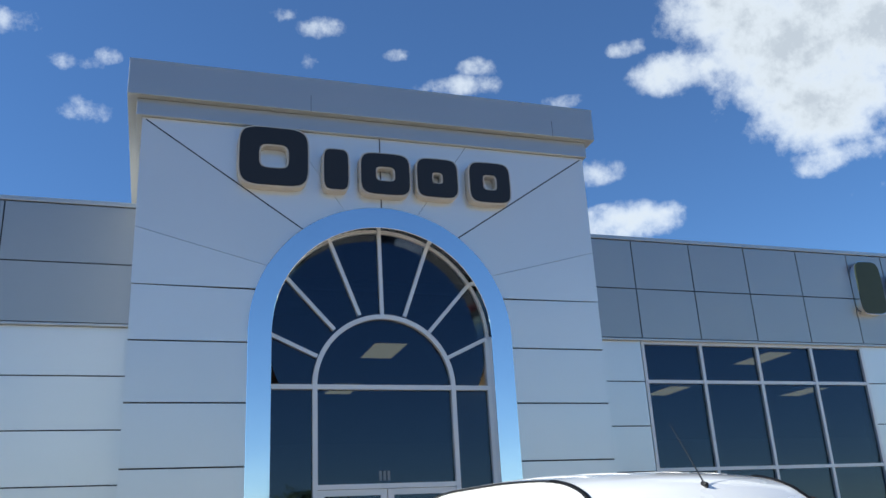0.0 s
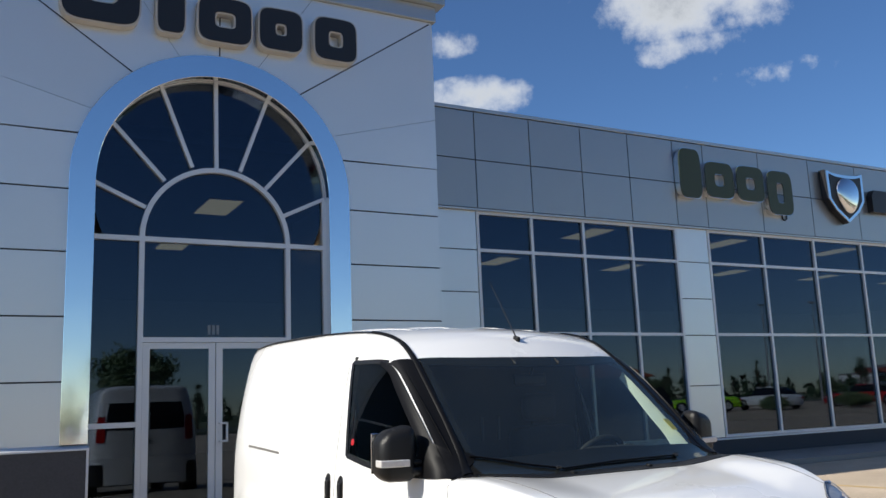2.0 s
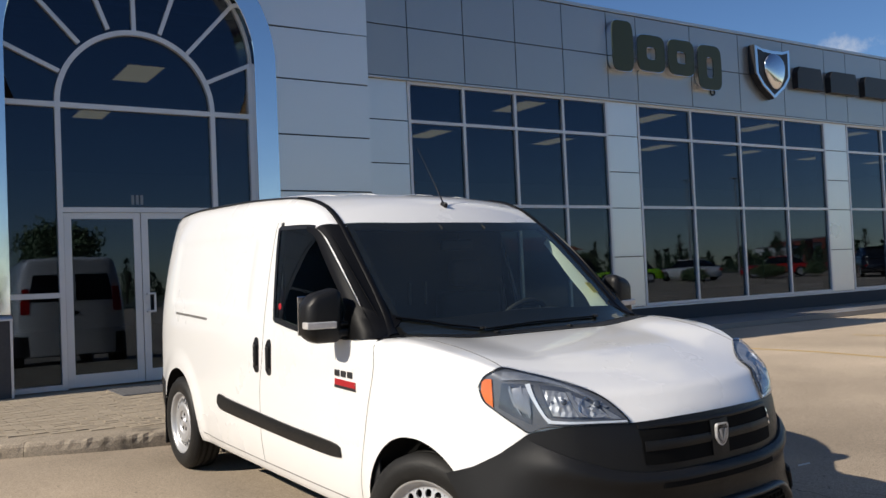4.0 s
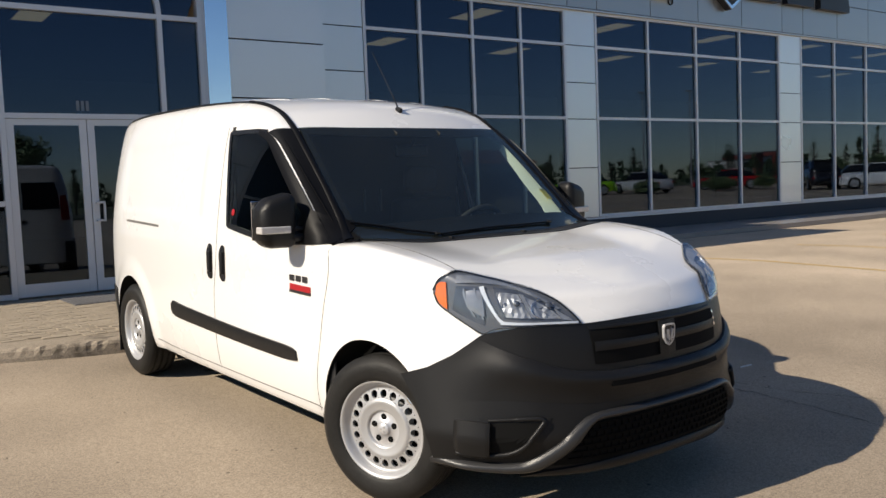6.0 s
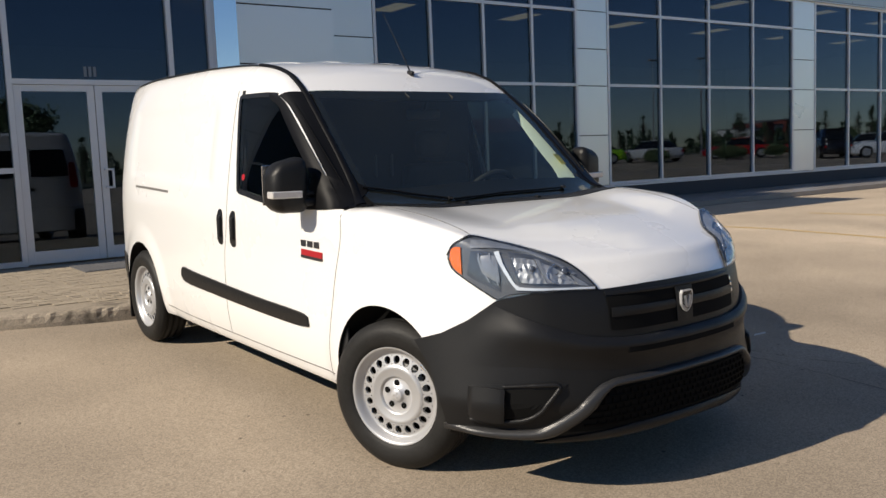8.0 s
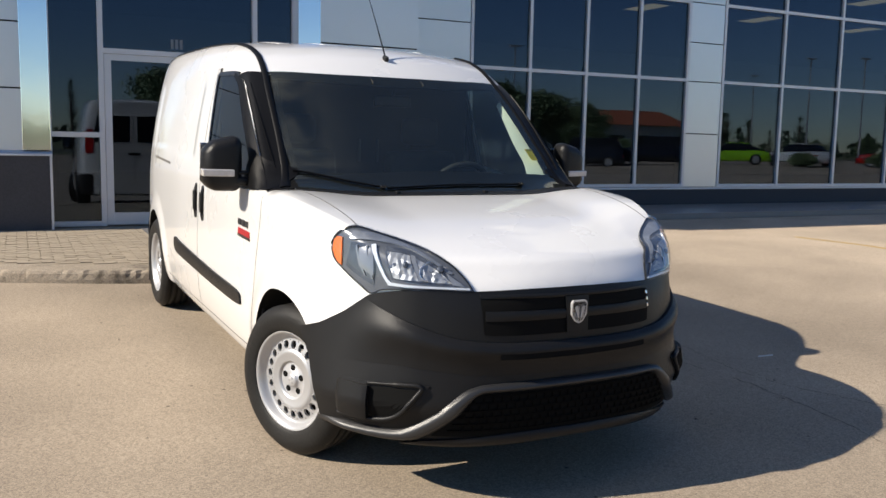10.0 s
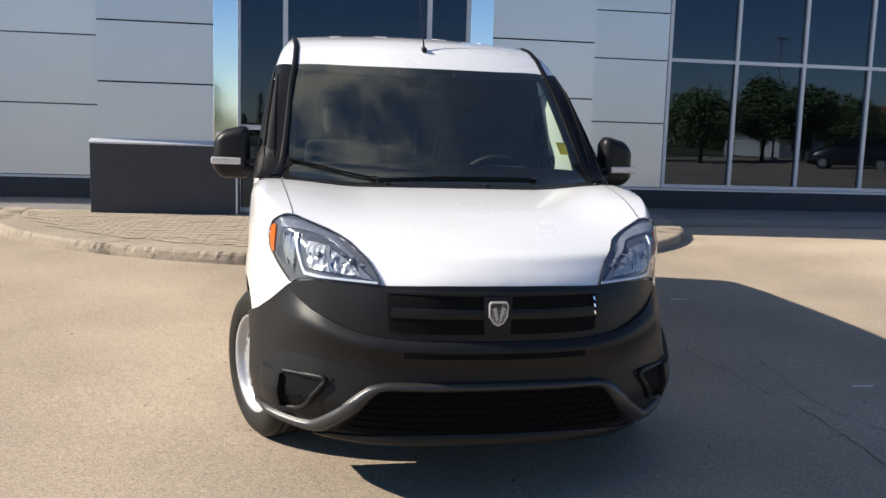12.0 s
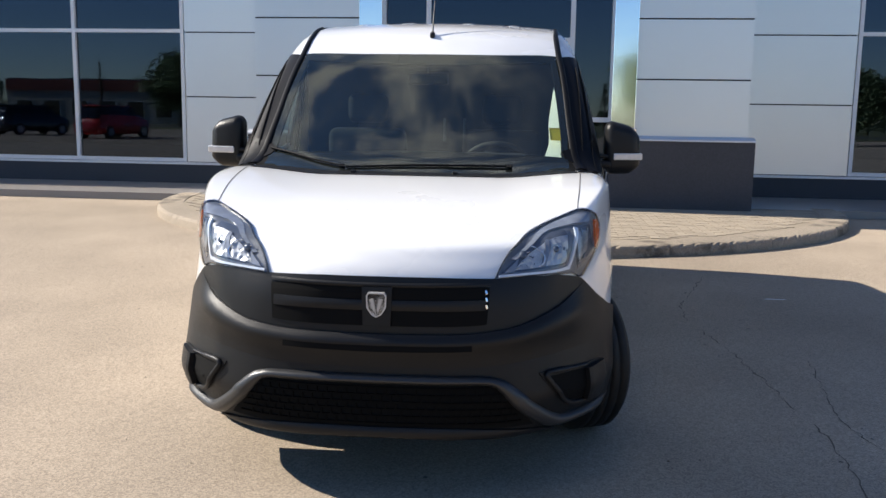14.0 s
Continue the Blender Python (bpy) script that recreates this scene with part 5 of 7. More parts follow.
def build_van():
    van = thing("van", "white compact cargo van with black unpainted bumpers parked outside", "van", at=VAN_AT)
    van_shell(van)
    SIDE, DOWN = (1, 0, 0), (0, 0, -1)
    # ---- glass of the cab ----
    part("windscreen", skin([[(x * 0.995, y - 0.03 - 0.01, z) for x, y, z in WS_LOW], [(-0.728, 1.53, 1.4), (-0.37, 1.45, 1.4), (0, 1.43, 1.4), (0.37, 1.45, 1.4), (0.728, 1.53, 1.4)], [(x * 1.01, y + 0.012, z) for x, y, z in WS_TOP]], DOWN, 36, 20, 0.004, 0.004), SCREEN, van, "dark tinted windscreen that mirrors the clouds", True)
    # black ceramic edge
    lo0, lo1 = [(x * 1.04, y - 0.05, z) for x, y, z in WS_LOW], [(x * 0.96, y + 0.085, z) for x, y, z in WS_LOW]
    hi0, hi1 = [(x * 0.97, y - 0.05, z) for x, y, z in WS_TOP], [(x * 1.04, y + 0.014, z) for x, y, z in WS_TOP]
    part("screen_border", skin([lo0, lo1], DOWN, 48, 4, 0.0030, 0.01), VOID, van)
    part("screen_border", skin([hi0, hi1], DOWN, 72, 4, 0.0032, 0.01), VOID, van)
    for s in (False, True):
        a = [(-0.775, 1.20, 1.2), (-0.745, 1.52, 1.4), (-0.700, 1.885, 1.66)]
        b = [(-0.705, 1.22, 1.2), (-0.690, 1.50, 1.4), (-0.650, 1.845, 1.64)]
        part("screen_border", skin([a, b], DOWN, 24, 2, 0.0030, 0.01, flip=s), VOID, van)
        # black pillar, cut level with the roof's edge
        a = [(-0.868, 1.245, 1.10), (-0.858, 1.294, 1.131), (-0.835, 1.539, 1.340), (-0.815, 1.70, 1.468), (-0.800, 1.844, 1.578), (-0.796, 1.945, 1.632), (-0.800, 2.00, 1.650)]
        b = [(-0.755, 1.165, 1.11), (-0.775, 1.25, 1.130), (-0.742, 1.46, 1.310), (-0.728, 1.60, 1.433), (-0.718, 1.72, 1.533), (-0.704, 1.83, 1.618), (-0.698, 1.888, 1.661)]
        part("pillar", skin([a, b], (0.75, 0.3, -0.6), 50, 6, [0.0015, 0.003, 0.005, 0.004, 0.004, 0.006, 0.007], 0.012, flip=s), TRIM, van, "black pillar trim", True)
        # moulding that climbs the pillar and runs back over the roof
        rib = [(-0.795, 1.225, 1.125), (-0.775, 1.285, 1.15), (-0.758, 1.355, 1.215), (-0.740, 1.50, 1.345), (-0.727, 1.655, 1.482), (-0.712, 1.79, 1.588), (-0.698, 1.887, 1.661), (-0.690, 1.99, 1.73), (-0.686, 2.10, 1.78), (-0.688, 2.25, 1.81), (-0.692, 2.40, 1.825)]
        wid = [0.030, 0.027, 0.021, 0.018, 0.017, 0.017, 0.017, 0.016, 0.015, 0.013, 0.011]
        part("pillar_rib", skin([[(x - w, y, z) for (x, y, z), w in zip(rib, wid)], [(x + w, y, z) for (x, y, z), w in zip(rib, wid)]], (0.3, 0.25, -0.9), 70, 6, [0.004, 0.010, 0.012, 0.012, 0.012, 0.010, 0.004], 0.006, flip=s), TRIM, van, "black rubber pillar moulding", True)
        strip(van, "pillar_edge", [(-0.860, 1.285, 1.125), (-0.835, 1.539, 1.340), (-0.815, 1.70, 1.468), (-0.801, 1.844, 1.578)], 0.003, (0.5, 0.3, -0.8), TRIM, 0.0085, 30, s, (0, 1, 0))
        strip(van, "pillar_edge", [(-0.803, 1.36, 1.21), (-0.797, 1.601, 1.415), (-0.780, 1.854, 1.607)], 0.006, (0.5, 0.3, -0.8), TRIM, 0.0105, 30, s, (0, 1, 0))
        strip(van, "roof_channel", [(-0.695, 2.38, 1.8), (-0.70, 3.2, 1.83), (-0.69, 4.2, 1.83), (-0.66, 4.6, 1.8)], 0.022, DOWN, BLACK, 0.003, 40, s, (1, 0, 0))
        # door window with rubber frame
        part("door_window", skin([[(x, y, z) for x, y, z in DW_LOW], DW_TOP], SIDE, 24, 14, 0.002, 0.003, flip=s), DOORGLASS, van, "tinted door window", True)
        strip(van, "window_frame", [(-1, 1.28, 1.124), (-1, 1.60, 1.108), (-1, 2.0, 1.116), (-1, 2.335, 1.152)], 0.030, SIDE, GLOSS, 0.006, 40, s)
        strip(van, "window_frame", [(-1, 2.326, 1.145), (-1, 2.34, 1.165), (-1, 2.385, 1.40), (-1, 2.42, 1.56), (-1, 2.438, 1.655), (-1, 2.432, 1.670)], 0.028, SIDE, GLOSS, 0.0065, 40, s, (0, 1, 0))
        strip(van, "window_frame", [(-1, 2.435, 1.665), (-1, 2.25, 1.665), (-1, 2.10, 1.663), (-1, 2.0, 1.655)], 0.024, SIDE, GLOSS, 0.006, 40, s)
        part("window_frame", skin([[(-1, 1.245, 1.114), (-1, 1.300, 1.136), (-1, 1.543, 1.340), (-1, 1.70, 1.465), (-1, 1.850, 1.576), (-1, 1.955, 1.638), (-1, 2.09, 1.668)], [(-1, 1.36, 1.130), (-1, 1.43, 1.180), (-1, 1.635, 1.342), (-1, 1.775, 1.452), (-1, 1.88, 1.535), (-1, 1.96, 1.598), (-1, 2.08, 1.642)]], SIDE, 30, 3, 0.006, 0.012, flip=s), TRIM, van, "", True)
        part("mirror_corner", skin([[(-1, 1.24, 1.112), (-1, 1.45, 1.10), (-1, 1.56, 1.105)], [(-1, 1.325, 1.20), (-1, 1.45, 1.26), (-1, 1.50, 1.28)]], SIDE, 12, 3, 0.007, 0.012, flip=s), TRIM, van, "", True)
        # shut lines
        strip(van, "shut_line", [(-1, 2.49, 1.70), (-1, 2.492, 1.6), (-1, 2.485, 1.4), (-1, 2.482, 1.26), (-1, 2.487, 0.97), (-1, 2.525, 0.77), (-1, 2.53, 0.6), (-1, 2.53, 0.31)], 0.0042, SIDE, SEAM, 0.001, 40, s, (0, 1, 0))
        strip(van, "shut_line", [(-1, 1.25, 1.11), (-1, 1.228, 0.985), (-1, 1.282, 0.795), (-1, 1.334, 0.573), (-1, 1.358, 0.418), (-1, 1.36, 0.31)], 0.0042, SIDE, SEAM, 0.001, 30, s, (0, 1, 0))
        strip(van, "shut_line", [(-1, 1.34, 0.325), (-1, 2.0, 0.318), (-1, 3.2, 0.318), (-1, 3.55, 0.33)], 0.005, SIDE, SEAM, 0.001, 30, s, (0, 0, 1))
        # hood edge
        strip(van, "shut_line", [(-0.772, 1.08, 1.2), (-0.769, 1.013, 1.2), (-0.746, 0.719, 1.2), (-0.727, 0.532, 1.1), (-0.732, 0.490, 1.1)], 0.0042, DOWN, SEAM, 0.001, 24, s, (1, 0, 0))
        # sliding door rail slot and the pressed panel round it
        strip(van, "rail_slot", [(-1, 3.43, 1.100), (-1, 3.75, 1.106), (-1, 4.11, 1.110)], 0.016, SIDE, SEAM, 0.002, 20, s)
        # rubbing strip
        m0, m1 = [(-1, 1.546, 0.522), (-1, 1.70, 0.512), (-1, 2.2, 0.515), (-1, 3.0, 0.535), (-1, 3.17, 0.548), (-1, 3.212, 0.575)], [(-1, 1.556, 0.566), (-1, 1.66, 0.582), (-1, 2.2, 0.592), (-1, 3.0, 0.624), (-1, 3.16, 0.638), (-1, 3.208, 0.618)]
        part("rubbing_strip", skin([m0, m1], SIDE, 40, 4, 0.010, 0.004, flip=s, dome=0.006), BLACK, van, "black rubbing strip", True)
        # door handles in dark cups
        for y in (2.575, 2.40):
            cup = part("door_handle", skin([[(-1, y - 0.038, 0.86), (-1, y - 0.03, 0.838), (-1, y + 0.01, 0.835), (-1, y + 0.04, 0.86)], [(-1, y - 0.038, 0.99), (-1, y - 0.025, 1.03), (-1, y + 0.012, 1.035), (-1, y + 0.042, 1.0)]], SIDE, 12, 12, 0.003, 0.01, flip=s), GLOSS, van, "black door handle in an oval cup", True)
            sx = 1 if s else -1
            part("grip", rounded(min(sx * 0.895, sx * 0.927), max(sx * 0.895, sx * 0.927), y - 0.022, y + 0.018, 0.875, 1.0, 0.012), BLACK, cup, smooth=True)
        # badges on the front doors: plain bars and a red plate
        for i in range(3):
            y = 1.595 - i * 0.064
            part("badge_bar", skin([[(-1, y, 0.917), (-1, y - 0.044, 0.917)], [(-1, y, 0.946), (-1, y - 0.044, 0.946)]], SIDE, 3, 2, 0.006, 0.002, flip=s), BADGE, van)
        part("badge_plate", skin([[(-1, 1.597, 0.868), (-1, 1.392, 0.866)], [(-1, 1.597, 0.902), (-1, 1.392, 0.900)]], SIDE, 6, 2, 0.004, 0.002, flip=s), REDPLATE, van, "red badge plate with a dark lower edge")
        part("badge_edge", skin([[(-1, 1.597, 0.860), (-1, 1.392, 0.858)], [(-1, 1.597, 0.873), (-1, 1.392, 0.871)]], SIDE, 6, 1, 0.006, 0.002, flip=s), BADGE, van)
        # tail lamp and rear corner bumper
        part("tail_lamp", skin([[(-0.68, 4.72, 0.95), (-0.765, 4.655, 0.95)], [(-0.67, 4.72, 1.15), (-0.755, 4.66, 1.15)], [(-0.66, 4.71, 1.36), (-0.745, 4.665, 1.36)]], (0.9, -0.45, 0), 6, 14, 0.012, 0.01, flip=s), RED, van, "red tail lamp", True)
        part("rear_bumper", skin([[(-0.7, 4.72, 0.27), (-0.84, 4.55, 0.27), (-0.90, 4.38, 0.27)], [(-0.72, 4.72, 0.60), (-0.84, 4.58, 0.60), (-0.895, 4.395, 0.58)]], (0.9, -0.45, 0), 14, 6, 0.008, 0.01, flip=s), BLACK, van, "black rear bumper corner", True)
        # wheels: the front pair is turned
        turn = 22
        side_pose = pose(0, 0, 0) if not s else pose(0, 0, 0, 0, 0, 180)
        k = 1 if s else -1
        build_wheel(van, pose(-0.80 if k < 0 else 0.78, HUB_F - 0.005, TYRE_R, 0, 0, turn) @ side_pose)
        build_wheel(van, pose(k * 0.795, HUB_R, TYRE_R) @ side_pose)
        part("mud_flap", rounded(min(k * 0.70, k * 0.89), max(k * 0.70, k * 0.89), 4.37, 4.385, 0.12, 0.46, 0.005), BLACK, van, "black mud flap")
        build_mirror(van, k)
        build_headlamp(van, s)
    for k in (-1, 1):
        part("rear_window", skin([[(k * 0.06, 5.0, 1.14), (k * 0.62, 5.0, 1.14)], [(k * 0.06, 5.0, 1.36), (k * 0.61, 5.0, 1.36)], [(k * 0.06, 5.0, 1.58), (k * 0.57, 5.0, 1.58)]], (0, -1, 0), 12, 10, 0.004, 0.004), GLOSS, van, "dark rear door window", True)
    part("shut_line", skin([[(-0.003, 5.0, 0.5), (0.003, 5.0, 0.5)], [(-0.003, 5.0, 1.75), (0.003, 5.0, 1.75)]], (0, -1, 0), 1, 20, 0.002, 0.004), SEAM, van)
    part("rear_handle", rounded(-0.10, 0.10, 4.715, 4.75, 0.92, 0.97, 0.012), BLACK, van, smooth=True)
    # ---- nose ----
    top_l = [(-0.915, 0.66, 0.612), (-0.855, 0.55, 0.655), (-0.80, 0.45, 0.715), (-0.735, 0.357, 0.795), (-0.711, 0.328, 0.807), (-0.64, 0.24, 0.830), (-0.53, 0.168, 0.832), (-0.402, 0.115, 0.830), (-0.2, 0.03, 0.838), (0, 0.01, 0.840)]
    mid_l = [(-0.905, 0.572, 0.52), (-0.87, 0.50, 0.52), (-0.82, 0.41, 0.53), (-0.74, 0.28, 0.54), (-0.60, 0.14, 0.55), (-0.40, 0.05, 0.55), (-0.2, 0.01, 0.55), (0, 0, 0.55)]
    low_l = [(-0.895, 0.520, 0.40), (-0.86, 0.47, 0.40), (-0.80, 0.37, 0.40), (-0.73, 0.27, 0.40), (-0.60, 0.14, 0.40), (-0.40, 0.05, 0.40), (-0.2, 0.01, 0.40), (0, 0, 0.40)]
    bot_l = [(-0.865, 0.500, 0.27), (-0.83, 0.46, 0.262), (-0.76, 0.38, 0.262), (-0.66, 0.24, 0.265), (-0.52, 0.10, 0.268), (-0.36, 0.04, 0.268), (-0.18, 0.01, 0.268), (0, 0, 0.268)]
    full = lambda h: h + [(-x, y, z) for x, y, z in h[-2::-1]]
    part("front_bumper", skin([full(bot_l), full(low_l), full(mid_l), full(top_l)], "middle", 150, 22, 0.007, 0.02, smooth=False), BLACK, van, "large black unpainted plastic front bumper", True)
    # raised upper lip that sweeps from the lamps under the grille
    lip0 = [(-0.86, 0.50, 0.575), (-0.80, 0.40, 0.545), (-0.68, 0.23, 0.548), (-0.58, 0.143, 0.540), (-0.416, 0.083, 0.525), (-0.295, 0.054, 0.52), (0, 0.034, 0.52)]
    lip1 = [(-0.748, 0.37, 0.782), (-0.68, 0.27, 0.737), (-0.58, 0.167, 0.690), (-0.497, 0.116, 0.663), (-0.416, 0.083, 0.650), (-0.295, 0.054, 0.642), (0, 0.034, 0.640)]
    part("bumper_lip", skin([full(lip0), full(lip1)], "middle", 140, 16, [0.008, 0.010, 0.013, 0.018, 0.025, 0.033, 0.036, 0.031, 0.018], 0.004, taper=0.12), BLACK, van, "", True)
    for z in (0.738, 0.762, 0.786):
        part("grille_mark", box(-0.005, 0.005, -0.004, 0.004, -0.008, 0.008, 0.002), CHROME, van, "small chrome mark beside the grille", matrix=skin_place((-0.382, 0.09, z), (0.3, 1.0, 0), 0.012, True) @ pose(0, 0, 0, 12, 0, 0))
    # upper grille: black sheet painting the opening's shade, bars
    g0 = [(-0.385, 0.07, 0.685), (-0.36, 0.05, 0.671), (0, 0, 0.668), (0.36, 0.05, 0.671), (0.385, 0.07, 0.685)]
    g1 = [(-0.400, 0.08, 0.79), (-0.37, 0.06, 0.803), (0, 0, 0.806), (0.37, 0.06, 0.803), (0.400, 0.08, 0.79)]
    part("grille", skin([g0, g1], "middle", 40, 6, 0.010, 0.004), VOID, van, "two-slot grille, its dark depth painted black")
    for z, w, x in ((0.742, 0.036, 0.385), (0.812, 0.014, 0.405)):
        part("grille_bar", skin([[(-x, 0.07, z - w / 2), (0, 0, z - w / 2), (x, 0.07, z - w / 2)], [(-x, 0.07, z + w / 2), (0, 0, z + w / 2), (x, 0.07, z + w / 2)]], "middle", 40, 3, 0.013, 0.004, dome=0.004), BLACK, van, "", True)
    part("grille_block", skin([[(-0.05, 0, 0.670), (0.05, 0, 0.670)], [(-0.055, 0, 0.805), (0.055, 0, 0.805)]], "middle", 6, 6, 0.018, 0.004), BLACK, van)
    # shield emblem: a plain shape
    em = part("emblem", emblem_mesh(0.036, 0.045, 0.012), HUBMETAL, van, "small chrome shield emblem", False, pose(0, 0.026, 0.748))
    part("emblem_field", emblem_mesh(0.0315, 0.040, 0.004), GLOSS, em, matrix=pose(0, -0.008, 0))
    for k in (-1, 1):
        part("emblem_mark", slab([(k * 0.024, 0.020), (k * 0.010, 0.024), (k * 0.002, -0.022), (k * 0.009, -0.026)], -0.004, 0), STEEL, em, matrix=pose(0, -0.012, 0.002))
    # black strip painting the shade inside the slot
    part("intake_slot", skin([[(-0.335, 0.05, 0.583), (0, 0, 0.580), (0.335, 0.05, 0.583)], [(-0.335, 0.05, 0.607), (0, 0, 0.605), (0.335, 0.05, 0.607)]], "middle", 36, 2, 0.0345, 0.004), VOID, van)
    # lower grille: black sheet painting its shade, with its frame
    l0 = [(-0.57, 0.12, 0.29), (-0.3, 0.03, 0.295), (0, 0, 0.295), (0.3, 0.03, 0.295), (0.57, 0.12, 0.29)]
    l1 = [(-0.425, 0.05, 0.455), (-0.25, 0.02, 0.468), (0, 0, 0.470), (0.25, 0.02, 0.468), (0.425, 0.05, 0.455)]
    part("lower_grille", skin([l0, l1], "middle", 40, 6, 0.010, 0.004, smooth=False), VOID, van, "honeycomb lower grille, its dark depth painted black")
    for i in range(6):
        z = 0.315 + i * 0.026
        w = 0.535 - 0.11 * (z - 0.30) / 0.155
        part("grille_bar", skin([[(-w, 0.08, z - 0.004), (0, 0, z - 0.004), (w, 0.08, z - 0.004)], [(-w, 0.08, z + 0.004), (0, 0, z + 0.004), (w, 0.08, z + 0.004)]], "middle", 40, 1, 0.016, 0.004), MESHBLACK, van)
    bm = bmesh.new()
    for i in range(-13, 14):
        for r in range(6):
            x = i * 0.036 + (0.018 if r % 2 else 0)
            z0 = 0.315 + r * 0.026
            if abs(x) > 0.52 - 0.11 * (z0 - 0.30) / 0.155 or r == 5:
                continue
            y = float(field_root(np.array([[x, -0.4, z0 + 0.013]]), np.array([[0, 1.0, 0]]), 1.0)[0, 1])
            add_box(bm, x - 0.003, x + 0.003, y - 0.016, y - 0.006, z0, z0 + 0.026)
    part("grille_web", bm, MESHBLACK, van)
    fr0 = [(-0.865, 0.53, 0.272), (-0.80, 0.42, 0.272), (-0.73, 0.306, 0.266), (-0.66, 0.22, 0.266), (-0.60, 0.165, 0.278), (-0.515, 0.10, 0.345), (-0.445, 0.06, 0.425), (-0.409, 0.057, 0.452), (-0.34, 0.04, 0.458), (0, 0, 0.460)]
    fr1 = [(-0.865, 0.53, 0.292), (-0.81, 0.42, 0.300), (-0.74, 0.306, 0.298), (-0.68, 0.22, 0.302), (-0.635, 0.19, 0.318), (-0.555, 0.12, 0.385), (-0.475, 0.07, 0.460), (-0.424, 0.062, 0.482), (-0.345, 0.04, 0.491), (0, 0, 0.494)]
    # frame in the paler plastic that carries the painted sheen
    part("grille_frame", skin([full(fr0), full(fr1)], "middle", 140, 10, [0.014, 0.029, 0.035, 0.034, 0.030, 0.016], 0.006, taper=0.07), LIP, van, "plastic grille frame, paler to show the sun's sheen", True)
    part("chin", skin([[(-0.66, 0.21, 0.250), (-0.3, 0.03, 0.262), (0, 0, 0.268), (0.3, 0.03, 0.262), (0.66, 0.21, 0.250)], [(-0.60, 0.14, 0.270), (-0.3, 0.03, 0.298), (0, 0, 0.302), (0.3, 0.03, 0.298), (0.60, 0.14, 0.270)]], "middle", 50, 3, 0.016, 0.01, dome=0.006), BLACK, van, "", True)
    for s in (False, True):
        # fog lamp recess: raised rim, black sheet painting the pocket's shade, boxed cover
        p0 = [(-0.832, 0.40, 0.345), (-0.80, 0.36, 0.333), (-0.742, 0.291, 0.332), (-0.690, 0.22, 0.346), (-0.65, 0.17, 0.392), (-0.60, 0.14, 0.452)]
        p1 = [(-0.835, 0.40, 0.468), (-0.80, 0.36, 0.476), (-0.73, 0.262, 0.478), (-0.68, 0.20, 0.480), (-0.63, 0.16, 0.482), (-0.578, 0.13, 0.484)]
        part("fog_surround", skin([p0, p1], "middle", 30, 10, 0.0115, 0.006, flip=s, smooth=False), BLACK, van, "moulded fog lamp surround", True)
        q0 = [(-0.765, 0.31, 0.358), (-0.735, 0.27, 0.352), (-0.69, 0.21, 0.361), (-0.65, 0.17, 0.405), (-0.618, 0.15, 0.446)]
        q1 = [(-0.765, 0.31, 0.452), (-0.735, 0.27, 0.462), (-0.69, 0.21, 0.466), (-0.65, 0.17, 0.467), (-0.605, 0.15, 0.466)]
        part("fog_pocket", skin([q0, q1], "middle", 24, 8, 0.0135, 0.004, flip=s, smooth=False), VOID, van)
        block = [[(-0.838, 0.41, 0.352), (-0.838, 0.41, 0.41), (-0.834, 0.41, 0.462)], [(-0.822, 0.39, 0.347), (-0.822, 0.39, 0.41), (-0.820, 0.39, 0.466)], [(-0.79, 0.34, 0.343), (-0.79, 0.34, 0.41), (-0.79, 0.34, 0.466)], [(-0.765, 0.305, 0.343), (-0.765, 0.305, 0.41), (-0.763, 0.30, 0.462)], [(-0.752, 0.29, 0.344), (-0.752, 0.29, 0.41), (-0.750, 0.285, 0.460)]]
        part("fog_cover", skin(block, "middle", 12, 16, [0.008, 0.024, 0.031, 0.035, 0.037, 0.037, 0.034], 0.012, flip=s), BLACK, van, "boxed fog lamp cover", True)
        # rounded lip below, beside and above the pocket
        loop = [(-0.828, 0.405, 0.338), (-0.78, 0.33, 0.333), (-0.735, 0.27, 0.338), (-0.700, 0.235, 0.346), (-0.672, 0.20, 0.368), (-0.645, 0.17, 0.408), (-0.618, 0.15, 0.448), (-0.603, 0.145, 0.472), (-0.615, 0.15, 0.482), (-0.66, 0.185, 0.481), (-0.71, 0.24, 0.476), (-0.755, 0.295, 0.470)]
        lp = resample(loop, 60, True) * (np.array([-1, 1, 1]) if s else 1)
        d = np.stack([-lp[:, 0], 1.5 - lp[:, 1], np.zeros(len(lp))], 1)
        d /= np.linalg.norm(d, axis=1)[:, None]
        h = field_root(lp - d * 0.45, d, 1.3)
        part("fog_rim", tube([tuple(q) for q in h + field_normal(h) * 0.016], [0.010] * 50 + [0.007] * 11, 10), BLACK, van, "", True)
    # ---- roof ----
    for x in (-0.45, -0.18, 0.18, 0.45):
        part("roof_rib", skin([[(x - 0.03, 2.35, 1.9), (x - 0.035, 3.3, 1.9), (x - 0.03, 4.4, 1.9)], [(x + 0.03, 2.35, 1.9), (x + 0.035, 3.3, 1.9), (x + 0.03, 4.4, 1.9)]], DOWN, 40, 4, 0.002, 0.002, dome=0.008), WHITE, van, "", True)
    ant = part("antenna_base", rounded(-0.013, 0.013, -0.022, 0.030, -0.01, 0.024, 0.011), BLACK, van, "black aerial base", True, pose(0.010, 1.940, 1.775, 14, 0, 0))
    part("antenna_rod", tube([(0, 0.005, 0.01), (0, 0.17, 0.15), (0, 0.35, 0.295)], [0.005, 0.0035, 0.0022], 8), GLOSS, ant, "thin black aerial rod")
